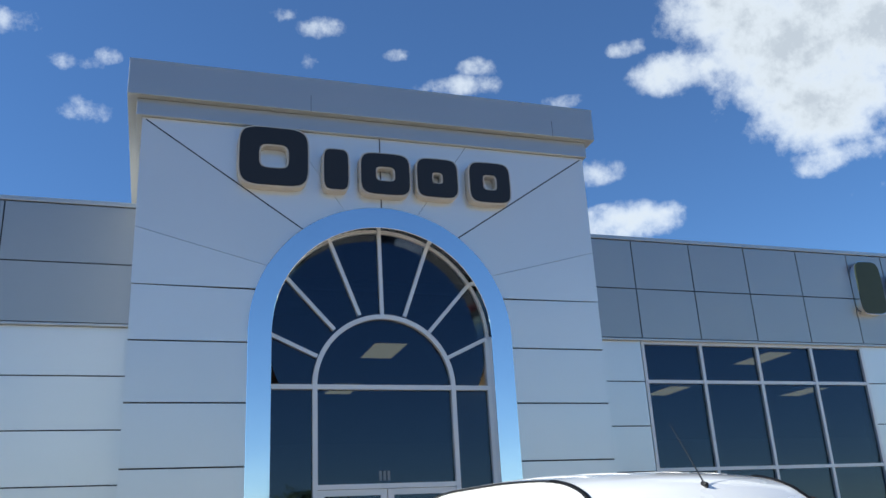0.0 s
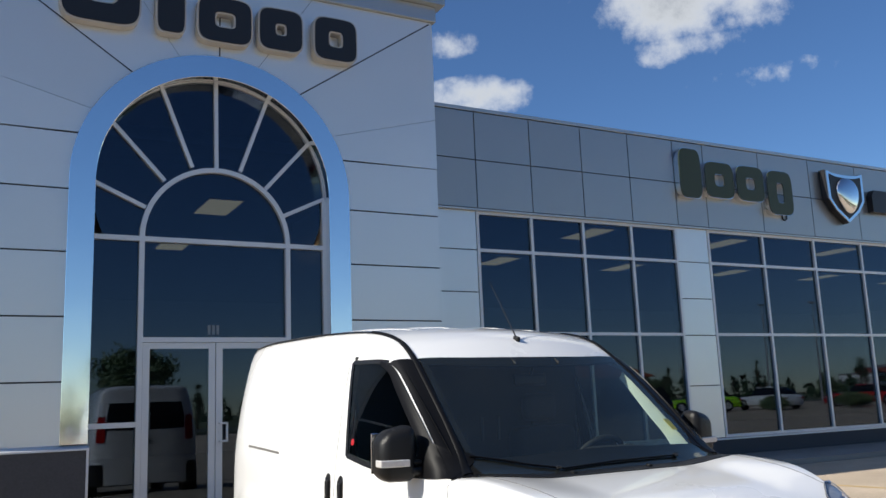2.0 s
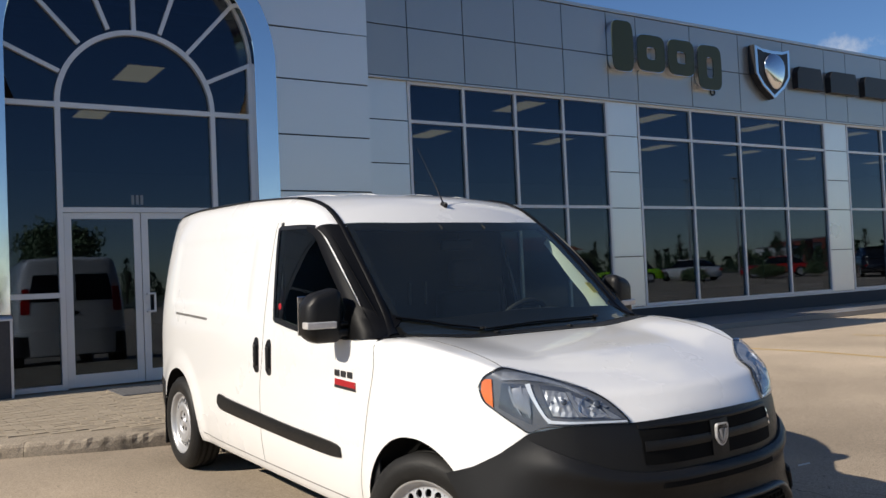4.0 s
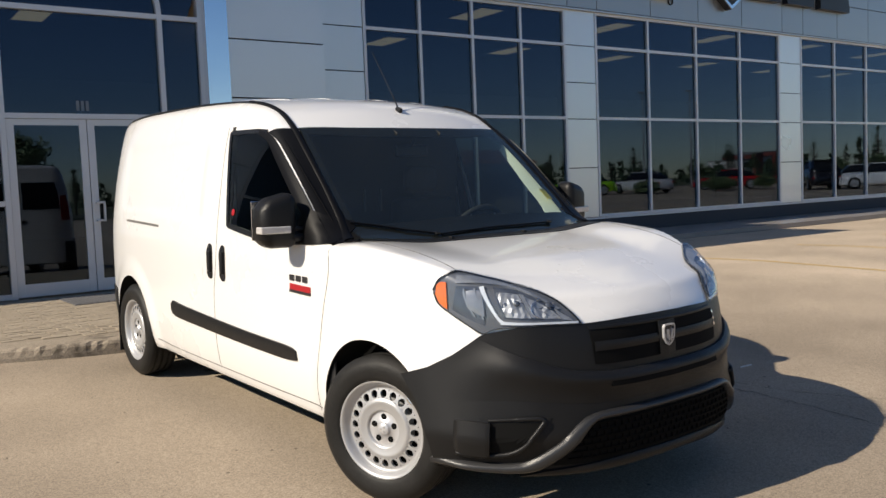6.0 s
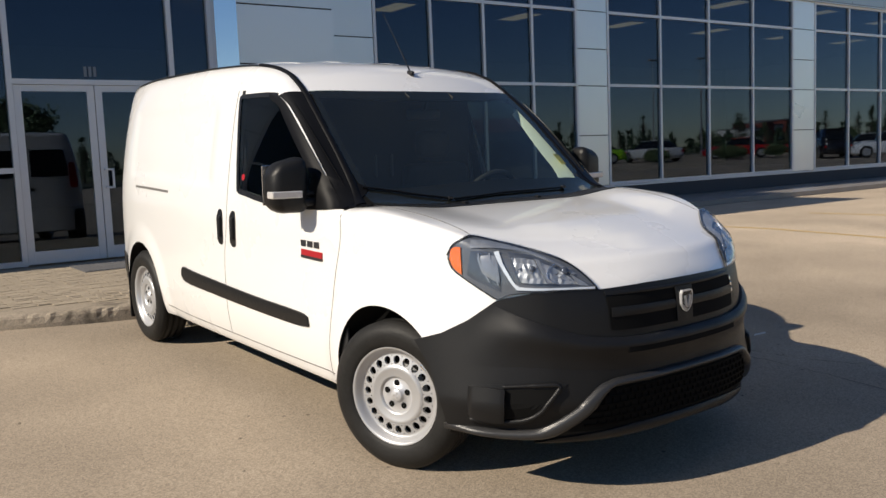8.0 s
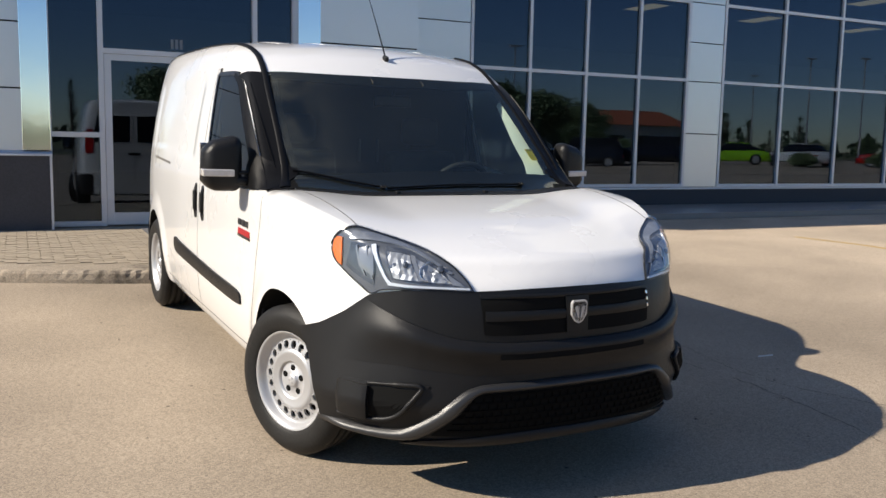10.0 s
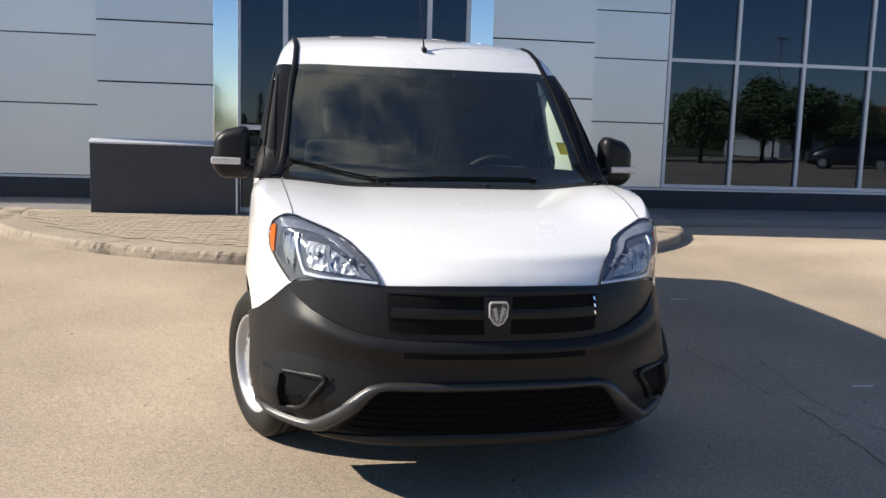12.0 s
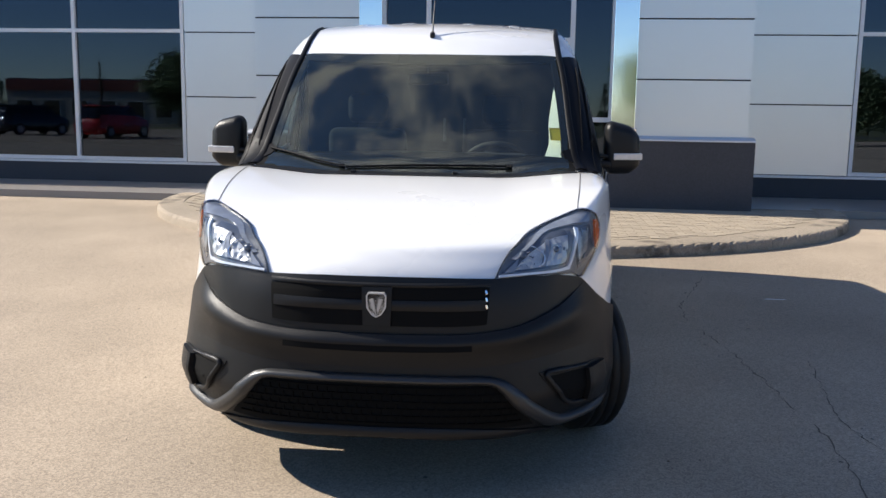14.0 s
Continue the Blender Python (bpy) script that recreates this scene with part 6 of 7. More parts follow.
    # washer jets on the screen's foot
    for x in (-0.28, 0.2):
        part("washer_jet", rounded(x - 0.012, x + 0.012, 1.09, 1.12, 1.098, 1.118, 0.004), BLACK, van)
    part("cowl", skin([[(-0.755, 1.075, 1.2), (-0.4, 1.06, 1.2), (0, 1.055, 1.2), (0.4, 1.06, 1.2), (0.755, 1.075, 1.2)], [(-0.765, 1.17, 1.2), (-0.4, 1.125, 1.2), (0, 1.112, 1.2), (0.4, 1.125, 1.2), (0.765, 1.17, 1.2)]], DOWN, 50, 4, 0.004, 0.004), BLACK, van, "black plastic cowl below the windscreen", True)
    build_wipers(van)
    build_cab(van)
    return van


def emblem_mesh(w, h, d):
    """A plain shield, drawn out along y."""
    pts = [(-w, h * 0.75), (-w * 0.8, h), (w * 0.8, h), (w, h * 0.75), (w * 0.95, -h * 0.25), (w * 0.5, -h * 0.8), (0, -h), (-w * 0.5, -h * 0.8), (-w * 0.95, -h * 0.25)]
    return slab(pts, -d, 0)


def build_mirror(van, k):
    """A large door mirror: housing, arm, indicator, glass. k is -1 or 1: the side of the van."""
    x0, x1 = sorted((k * 0.915, k * 1.105))
    bm = rounded(x0, x1, 1.445, 1.585, 1.085, 1.338, 0.05, 4)
    for v in bm.verts:
        out = (v.co.x * k - 0.915) / 0.19
        v.co.y += 0.030 * (out - 0.3)
        v.co.x -= k * (0.035 * max(0.0, (1.15 - v.co.z) / 0.065) * out + 0.030 * max(0.0, (v.co.z - 1.25) / 0.085) * out)
        v.co.z += (0.014 * (1 - out) - 0.026 * max(0.0, out) ** 2) * (1 if v.co.z > 1.2 else 0)
    m = part("door_mirror", bm, BLACK, van, "large black door mirror with a clear indicator strip", True, pose(k * 0.006, 0.022, 0))
    x0, x1 = sorted((k * 0.958, k * 1.103))
    bm = rounded(x0, x1, 1.4405, 1.50, 1.158, 1.192, 0.006, 1)
    for v in bm.verts:
        out = (v.co.x * k - 0.915) / 0.19
        v.co.y += 0.030 * (out - 0.3)
    part("indicator", bm, INDICATOR, m, "clear and silver indicator strip")
    x0, x1 = sorted((k * 0.845, k * 0.95))
    part("arm", rounded(x0, x1, 1.44, 1.53, 1.115, 1.155, 0.015), BLACK, m, smooth=True)
    part("arm_gap", rounded(x0, x1, 1.45, 1.52, 1.165, 1.185, 0.008), BLACK, m, smooth=True)
    x0, x1 = sorted((k * 0.935, k * 1.085))
    part("mirror_glass", rounded(x0, x1, 1.60, 1.607, 1.12, 1.31, 0.003), CHROME, m)


INDICATOR = surface("indicator_lens", (0.62, 0.60, 0.58), 0.15, 0.2, 0.1, 60, 0.15, 30.0, coat=0.5)


def disc(r, t):
    """A flat round plate that faces +x."""
    bm = bmesh.new()
    bmesh.ops.create_cone(bm, cap_ends=True, segments=28, radius1=r, radius2=r * 0.96, depth=t, matrix=Matrix.Rotation(math.pi / 2, 4, "Y"))
    return bm


def skin_place(p, way, lift, s):
    """A place on the van's skin, with x outwards."""
    k = np.array([-1, 1, 1]) if s else np.array([1, 1, 1])
    d = np.array([way]) * k
    h = field_root(np.array([p]) * k - d * 0.4, d, 1.2)
    n = Vector(field_normal(h)[0])
    return Matrix.Translation(Vector(h[0]) + n * lift) @ n.to_track_quat("X", "Z").to_matrix().to_4x4()


def build_headlamp(van, s):
    """A swept-back lamp: bright bowls, a pale light bar, amber corner and a clear cover."""
    way = (0.72, 0.69, -0.1)
    top = [(-0.812, 0.560, 0.965), (-0.798, 0.541, 1.007), (-0.776, 0.507, 1.030), (-0.735, 0.497, 1.035), (-0.660, 0.450, 1.014), (-0.581, 0.380, 0.988), (-0.514, 0.287, 0.957), (-0.472, 0.215, 0.925), (-0.440, 0.172, 0.885), (-0.420, 0.144, 0.853), (-0.412, 0.124, 0.829)]
    low = [(-0.812, 0.556, 0.955), (-0.808, 0.530, 0.909), (-0.785, 0.466, 0.867), (-0.755, 0.398, 0.826), (-0.729, 0.351, 0.800), (-0.695, 0.310, 0.820), (-0.591, 0.206, 0.832), (-0.414, 0.122, 0.827)]
    lam = part("headlamp", skin([low, top], way, 44, 14, 0.003, 0.006, flip=s), LAMP_BACK, van, "clear swept-back headlamp with an amber corner", True)

    def sheet(name, a, b, lift, mat, label="", n=12, dome=0.0):
        return part(name, skin([a, b], way, n, 6, lift, 0.003, flip=s, dome=dome), mat, lam, label, True)
    # pale upper band under the cover
    sheet("upper_band", [(-0.765, 0.470, 0.995), (-0.70, 0.42, 0.990), (-0.600, 0.335, 0.968), (-0.53, 0.255, 0.930), (-0.480, 0.195, 0.885)], [(-0.750, 0.485, 1.022), (-0.69, 0.445, 1.014), (-0.590, 0.350, 0.979), (-0.518, 0.258, 0.936), (-0.466, 0.188, 0.890)], (0.010, 0.006), LAMP_FIN, n=24)
    # outer chamber with a clear hexagonal lens
    sheet("side_chamber", [(-0.785, 0.47, 0.89), (-0.76, 0.41, 0.86), (-0.72, 0.345, 0.832)], [(-0.768, 0.465, 0.985), (-0.735, 0.415, 0.984), (-0.70, 0.36, 0.978)], 0.005, LAMP_WELL)
    sheet("side_lens", [(-0.755, 0.41, 0.90), (-0.73, 0.37, 0.875), (-0.716, 0.35, 0.868)], [(-0.758, 0.44, 0.962), (-0.735, 0.405, 0.970), (-0.712, 0.372, 0.966)], (0.012, 0.007), LAMP_FIN, dome=0.003)
    # main chamber with two bowls
    sheet("main_chamber", [(-0.672, 0.290, 0.862), (-0.56, 0.195, 0.852), (-0.44, 0.135, 0.848)], [(-0.678, 0.350, 0.977), (-0.567, 0.295, 0.953), (-0.470, 0.185, 0.880)], 0.005, LAMP_WELL, n=20)
    # facetted mirrors on both sides of a dark post, with their bulbs
    rng = random.Random(5)
    for lo, hi, cols in (([(-0.664, 0.285, 0.868), (-0.63, 0.252, 0.864), (-0.592, 0.222, 0.862)], [(-0.672, 0.335, 0.958), (-0.632, 0.315, 0.953), (-0.592, 0.295, 0.944)], 7),
                         ([(-0.574, 0.210, 0.860), (-0.53, 0.185, 0.857), (-0.488, 0.162, 0.855)], [(-0.574, 0.278, 0.936), (-0.53, 0.236, 0.910), (-0.500, 0.195, 0.880)], 7)):
        bm = skin([lo, hi], way, cols, 5, 0.0070, 0.002, flip=s, smooth=False)
        nrm = Vector(skin_place(lo[1], way, 0, s).col[0][:3])
        for v in bm.verts:
            v.co += nrm * rng.uniform(-0.003, 0.0045)
        part("mirror_facets", bm, LAMP_MIRROR, lam, "bright facetted lamp mirror")
    for x, z, r in ((-0.530, 0.905, 0.015), (-0.630, 0.918, 0.012)):
        fm = skin_place((x, 0.30 - 0.72 * (x + 0.68), z), way, 0.012, s)
        bulb = part("bulb_cap", lathe([(0.001, 0.006), (r * 0.7, 0.005), (r, 0.0), (r, -0.004)], 20), LAMP_WELL, lam, "dark round bulb cap", True, fm)
        part("bulb_stay", tube([(0.003, -r * 0.2, r * 0.1), (0.002, r * 1.5, r * 0.5)], 0.0020, 6), CHROME, bulb)
    arc = [tuple(skin_place((-0.550 + 0.036 * math.cos(a), 0.30 - 0.72 * (-0.550 + 0.036 * math.cos(a) + 0.68), 0.896 + 0.036 * math.sin(a)), way, 0.013, s).translation) for a in [1.9 + 0.26 * k for k in range(11)]]
    part("mirror_edge", tube(arc, 0.0024, 6), CHROME, lam, smooth=True)
    sheet("lamp_post_bar", [(-0.590, 0.222, 0.862), (-0.576, 0.212, 0.861)], [(-0.590, 0.295, 0.945), (-0.576, 0.283, 0.940)], 0.011, LAMP_FIN, n=3)
    for k in (0.0, 0.026):
        sheet("lens_line", [(-0.752 + k, 0.440 - k * 1.3, 0.975), (-0.752 + k, 0.420 - k * 1.3, 0.92), (-0.740 + k * 0.8, 0.385 - k, 0.866 - k * 0.4)], [(-0.748 + k, 0.435 - k * 1.3, 0.975), (-0.748 + k, 0.415 - k * 1.3, 0.92), (-0.736 + k * 0.8, 0.380 - k, 0.866 - k * 0.4)], 0.012, LAMP_FIN)
    # bent light bar: down beside the chamber, then along its foot
    sheet("light_bar", [(-0.716, 0.388, 0.978), (-0.706, 0.350, 0.920), (-0.690, 0.312, 0.862), (-0.680, 0.292, 0.842)], [(-0.705, 0.375, 0.980), (-0.696, 0.340, 0.922), (-0.682, 0.306, 0.868), (-0.672, 0.288, 0.853)], 0.012, LIGHT_BAR)
    sheet("light_bar", [(-0.684, 0.296, 0.840), (-0.62, 0.232, 0.838), (-0.52, 0.165, 0.836), (-0.430, 0.127, 0.833)], [(-0.676, 0.291, 0.852), (-0.61, 0.229, 0.846), (-0.52, 0.167, 0.843), (-0.430, 0.131, 0.840)], 0.012, LIGHT_BAR, n=20)
    sheet("lamp_fin", [(-0.486, 0.160, 0.850), (-0.465, 0.150, 0.847), (-0.445, 0.140, 0.843)], [(-0.494, 0.200, 0.893), (-0.475, 0.180, 0.874), (-0.452, 0.158, 0.856)], 0.010, LAMP_FIN)
    # amber corner in a pale edge
    sheet("amber_corner", [(-0.811, 0.542, 0.948), (-0.805, 0.520, 0.912), (-0.792, 0.490, 0.890)], [(-0.805, 0.542, 0.985), (-0.797, 0.527, 0.997), (-0.785, 0.506, 0.998)], 0.010, AMBER, "amber corner marker")
    # thin dark rim and clear cover
    mid = Vector((-0.62, 0.31, 0.91))
    for c in (low, top):
        part("lamp_rim", skin([c, [tuple(Vector(p) + (mid - Vector(p)).normalized() * 0.005) for p in c]], way, 44, 1, 0.009, 0.006, flip=s), GLOSS, lam)
    part("lamp_cover", skin([low, top], way, 44, 14, 0.014, 0.001, flip=s, dome=0.008), LENS, lam, "clear plastic lamp cover", True)


LAMP_MIRROR = surface("lamp_mirror", (0.44, 0.46, 0.49), 0.52, 0.75, 0.15, 40, 0.3, 30.0)
LAMP_WELL = surface("lamp_well", (0.085, 0.098, 0.125), 0.2, 0.3, 0.25, 30, 0.6, 22.0)
LIGHT_BAR = surface("light_bar", (0.68, 0.73, 0.80), 0.25, 0.1, 0.05, 60, 0.2, 20.0)
LAMP_BACK = surface("lamp_housing", (0.11, 0.12, 0.14), 0.3, 0.2, 0.1, 40, 0.3, 14.0)
LAMP_FIN = surface("lamp_grey_fin", (0.27, 0.29, 0.325), 0.2, 0.3, 0.1, 40, 0.3, 20.0)


def build_wipers(van):
    """Two wiper arms that rest along the foot of the screen."""
    for pts in ([(-0.725, 1.325), (-0.60, 1.265), (-0.48, 1.205), (-0.34, 1.150)], [(-0.32, 1.140), (0.005, 1.150), (0.22, 1.158), (0.45, 1.178)]):
        o = np.array([[x, y, 2.2] for x, y in pts])
        h = field_root(o, np.tile([0, 0, -1.0], (len(o), 1)), 1.6)
        n = field_normal(h)
        w = part("wiper", tube([tuple(q) for q in h + n * 0.013], 0.0055, 8), TRIM, van, "black wiper arm")
        part("wiper_blade", tube([tuple(q) for q in h + n * 0.007 + np.array([0, 0.010, 0])], 0.003, 6), TRIM, w)
        part("wiper_cap", rounded(-0.014, 0.014, -0.010, 0.010, -0.006, 0.010, 0.004), GLOSS, w, matrix=Matrix.Translation(h[-1] + n[-1] * 0.013))


def build_cab(van):
    """What shows through the glass: dash, wheel, seats, bulkhead, linings."""
    part("dashboard", skin_free([[(-0.74, 1.22, 1.10), (0, 1.18, 1.10), (0.74, 1.22, 1.10)], [(-0.74, 1.45, 1.13), (0, 1.45, 1.15), (0.74, 1.45, 1.13)], [(-0.74, 1.62, 1.04), (0, 1.62, 1.06), (0.74, 1.62, 1.04)], [(-0.74, 1.66, 0.5), (0, 1.66, 0.5), (0.74, 1.66, 0.5)]]), CABIN, van, "dark moulded dashboard", True)
    part("dash_hood", rounded(0.20, 0.55, 1.42, 1.64, 1.08, 1.175, 0.04), CABIN, van, smooth=True)
    part("bulkhead", box(-0.80, 0.80, 2.40, 2.43, 0.3, 1.70, 0.01), CABIN, van, "dark cargo bulkhead")
    for x in (-0.05, 0.07):
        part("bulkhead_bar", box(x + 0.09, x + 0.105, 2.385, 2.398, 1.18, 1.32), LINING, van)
    part("cab_floor", box(-0.80, 0.80, 1.3, 2.40, 0.30, 0.34), CABIN, van)
    part("headlining", skin_free([[(-0.58, 1.93, 1.66), (0, 1.90, 1.69), (0.58, 1.93, 1.66)], [(-0.64, 2.38, 1.70), (0, 2.38, 1.78), (0.64, 2.38, 1.70)]]), LINING, van, "headlining in a dark base tone")
    for k in (-1, 1):
        x0, x1 = sorted((k * 0.80, k * 0.84))
        part("door_lining", box(x0, x1, 1.42, 2.38, 0.36, 1.10, 0.012), CABIN, van, "dark door lining")
        x0, x1 = sorted((k * 0.16, k * 0.64))
        seat = part("cab_seat", rounded(x0, x1, 1.78, 2.24, 0.60, 0.76, 0.05), SEAT, van, "dark cloth cab seat", True)
        part("backrest", rounded(x0 + 0.01, x1 - 0.01, 2.18, 2.32, 0.74, 1.26, 0.05), SEAT, seat, smooth=True)
        part("headrest", rounded((x0 + x1) / 2 - 0.12, (x0 + x1) / 2 + 0.12, 2.23, 2.33, 1.29, 1.46, 0.045), SEAT, seat, smooth=True)
        part("headrest_post", tube([((x0 + x1) / 2 - 0.06, 2.27, 1.2), ((x0 + x1) / 2 - 0.06, 2.27, 1.33)], 0.006, 8), BLACK, seat)
    for s in (False, True):
        for lo, hi in (([(-1, 1.2, 0.36), (-1, 1.8, 0.36), (-1, 2.4, 0.36)], [(-1, 1.2, 1.085), (-1, 1.8, 1.085), (-1, 2.4, 1.12)]),
                       ([(-1, 1.72, 1.66), (-1, 2.0, 1.69), (-1, 2.4, 1.69)], [(-1, 1.80, 1.70), (-1, 2.0, 1.76), (-1, 2.4, 1.76)]),
                       ([(-1, 2.35, 1.10), (-1, 2.39, 1.10), (-1, 2.44, 1.10)], [(-1, 2.40, 1.72), (-1, 2.43, 1.72), (-1, 2.46, 1.72)])):
            part("inner_lining", skin([lo, hi], (1, 0, 0), 20, 10, -0.02, 0.03, flip=s), CABIN, van)
    part("pillar_lining", skin([[(0.622, 1.272, 1.18), (0.632, 1.33, 1.23), (0.652, 1.41, 1.29), (0.652, 1.52, 1.385), (0.668, 1.645, 1.487), (0.690, 1.79, 1.59)], [(0.715, 1.30, 1.19), (0.740, 1.36, 1.23), (0.740, 1.45, 1.30), (0.733, 1.56, 1.40), (0.720, 1.68, 1.50), (0.702, 1.80, 1.60)]], (0, 0, -1), 30, 6, (-0.060, -0.008), -0.004), PALE, van, "pale green-white pillar lining", True)
    bm = bmesh.new()
    n, mN = 40, 10
    rings = []
    for i in range(n):
        a = 2 * math.pi * i / n
        c = Vector((math.cos(a), math.sin(a), 0))
        rings.append([bm.verts.new(c * (0.185 + 0.016 * math.cos(2 * math.pi * j / mN)) + Vector((0, 0, 0.016 * math.sin(2 * math.pi * j / mN)))) for j in range(mN)])
    for i in range(n):
        p, q = rings[i], rings[(i + 1) % n]
        for j in range(mN):
            bm.faces.new((p[j], p[(j + 1) % mN], q[(j + 1) % mN], q[j]))
    add_box(bm, -0.17, 0.17, -0.02, 0.02, -0.012, 0.012, 0.006)
    add_box(bm, -0.07, 0.07, -0.16, 0.05, -0.03, 0.015, 0.012)
    bmesh.ops.recalc_face_normals(bm, faces=bm.faces)
    part("steering_wheel", bm, CABIN, van, "black steering wheel", True, pose(0.38, 1.72, 1.06, -58, 0, 0))
    mir = part("rear_view_mirror", rounded(-0.11, 0.11, 1.80, 1.835, 1.515, 1.58, 0.015), BLACK, van, "black interior mirror", True)
    part("mirror_stem", tube([(0, 1.775, 1.628), (0, 1.79, 1.605), (0, 1.81, 1.57)], 0.009, 8), BLACK, mir)
    part("price_tag", skin([[(0.648, 1.375, 1.25), (0.722, 1.392, 1.25)], [(0.640, 1.438, 1.31), (0.715, 1.455, 1.31)]], (0, 0, -1), 5, 3, -0.004, 0.001), YELLOW, van, "yellow tag behind the windscreen")
    part("round_sticker", disc(0.019, 0.001), REDPLATE, van, "small round red sticker", matrix=skin_place((-0.8, 2.28, 1.226), (1, 0, 0), 0.0045, 0))


def skin_free(curves):
    """A sheet through the curves, given a little thickness."""
    rows = [resample(c, 24, True) for c in curves]
    dense = []
    for k in range(25):
        line = resample([r[k] for r in rows], 20, True)
        dense.append(line)
    bm = bmesh.new()
    v = [[bm.verts.new(p) for p in line] for line in dense]
    for a, b in zip(v, v[1:]):
        for i in range(len(a) - 1):
            bm.faces.new((a[i], a[i + 1], b[i + 1], b[i]))
    r = bmesh.ops.extrude_face_region(bm, geom=list(bm.faces))
    bmesh.ops.translate(bm, vec=(0, 0, -0.02), verts=[g for g in r["geom"] if isinstance(g, bmesh.types.BMVert)])
    bmesh.ops.recalc_face_normals(bm, faces=bm.faces)
    return bm


build_van()

# ---- the yard and street behind, seen in the glass ----
LEAF = surface("leaf_green", (0.135, 0.185, 0.085), 0.7, 0, 0.25, 3.0, 0.3, 0.6, vary=0.15)
LEAF_DARK = surface("needle_green", (0.045, 0.075, 0.036), 0.8, 0, 0.25, 3.0, 0.3, 0.6, vary=0.15)
BARK = surface("bark", (0.10, 0.075, 0.055), 0.9, 0, 0.3, 20, 0.2, 3.0, 0.4, 15)
GRASS = surface("dry_grass", (0.11, 0.12, 0.05), 0.95, 0, 0.25, 9.0, 0.25, 0.15)
ASPHALT = surface("street_asphalt", (0.06, 0.06, 0.06), 0.9, 0, 0.2, 40, 0.15, 0.4)
CARGLASS = surface("car_dark_glass", (0.012, 0.014, 0.016), 0.08, 0, 0.02, 20, 0.02, 1.0)


def car_paint(name, rgb):
    return surface(name, rgb, 0.25, 0, 0.01, 200, 0.02, 2.0, coat=0.7)


def build_car(name, label, paint, at, length=4.75, height=1.44, roof=(0.30, 0.42, 0.70, 0.88), boxy=0.0):
    """A parked car: lofted body, dark glasshouse with a painted roof, four wheels, lamps. It points along -y."""
    car = thing(name, label, "car", "parked cars in the yard", at=at)
    h = height
    ys = np.linspace(0, 1, 23)
    deck = cubic([0, 0.03, 0.10, 0.28, 0.5, 0.78, 0.92, 0.97, 1.0], [0.50, 0.62, 0.68, 0.72 + 0.1 * boxy, 0.74 + 0.1 * boxy, 0.76 + 0.1 * boxy, 0.75 + 0.1 * boxy, 0.68, 0.5])
    wide = cubic([0, 0.04, 0.15, 0.5, 0.9, 0.97, 1.0], [0.62, 0.82, 0.90, 0.92, 0.90, 0.82, 0.66])

    def loft(rings):
        bm = bmesh.new()
        vs = [[bm.verts.new(p) for p in r] for r in rings]
        m = len(rings[0])
        for a, b in zip(vs, vs[1:]):
            for i in range(m):
                bm.faces.new((a[i], a[(i + 1) % m], b[(i + 1) % m], b[i]))
        bm.faces.new(vs[0])
        bm.faces.new(vs[-1][::-1])
        bmesh.ops.recalc_face_normals(bm, faces=bm.faces)
        return bm
    rings = []
    for t in ys:
        w, d = float(wide(t)), float(deck(t)) * h / 0.76 * 0.655
        half = [(-w * 0.92, 0.24), (-w, 0.36), (-w, 0.55), (-w * 0.97, d - 0.08), (-w * 0.86, d), (-w * 0.4, d + 0.025)]
        rings.append([(x, t * length, z) for x, z in half] + [(-x, t * length, z) for x, z in half[::-1]])
    part("body", loft(rings), paint, car, "", True)
    a, b, c, d = roof
    belt = h * 0.63
    rings = []
    for t, z, w in ((a, belt, 0.80), (a + (b - a) * 0.55, belt + (h - belt) * 0.62, 0.72), (b, h - 0.03, 0.62), ((b + c) / 2, h, 0.62), (c, h - 0.03, 0.60), (c + (d - c) * 0.5, belt + (h - belt) * 0.58, 0.66), (d, belt, 0.72)):
        half = [(-w - 0.10, belt - 0.03), (-w - 0.06, min(belt + 0.04, z)), (-w, z - 0.02 if z > belt else z), (-w * 0.6, z)]
        rings.append([(x, t * length, q) for x, q in half] + [(-x, t * length, q) for x, q in half[::-1]])
    part("glasshouse", loft(rings), CARGLASS, car, "dark car windows", True)
    part("roof", rounded(-0.60, 0.60, (b - 0.02) * length, (c + 0.02) * length, h - 0.045, h + 0.012, 0.02), paint, car, smooth=True)
    for t in (0.18, 0.80):
        for k in (-1, 1):
            w = part("wheel", lathe([(0.08, -0.10), (0.22, -0.09), (0.24, -0.11), (0.355, -0.10), (0.36, 0.10), (0.2, 0.11)], 28), RUBBER, car, "", True, pose(k * 0.82, t * length, 0.36, 0, 0, 180 if k > 0 else 0))
            part("rim", lathe([(0.235, -0.112), (0.17, -0.10), (0.07, -0.115), (0.001, -0.115)], 20), STEEL, w)
    for k in (-1, 1):
        part("headlight", rounded(k * 0.62 - 0.15, k * 0.62 + 0.15, 0.06, 0.22, 0.58, 0.68, 0.03), LAMP_FIN, car)
        part("tail_light", rounded(k * 0.66 - 0.14, k * 0.66 + 0.14, length - 0.12, length - 0.02, 0.66, 0.76, 0.03), RED, car)
    return car


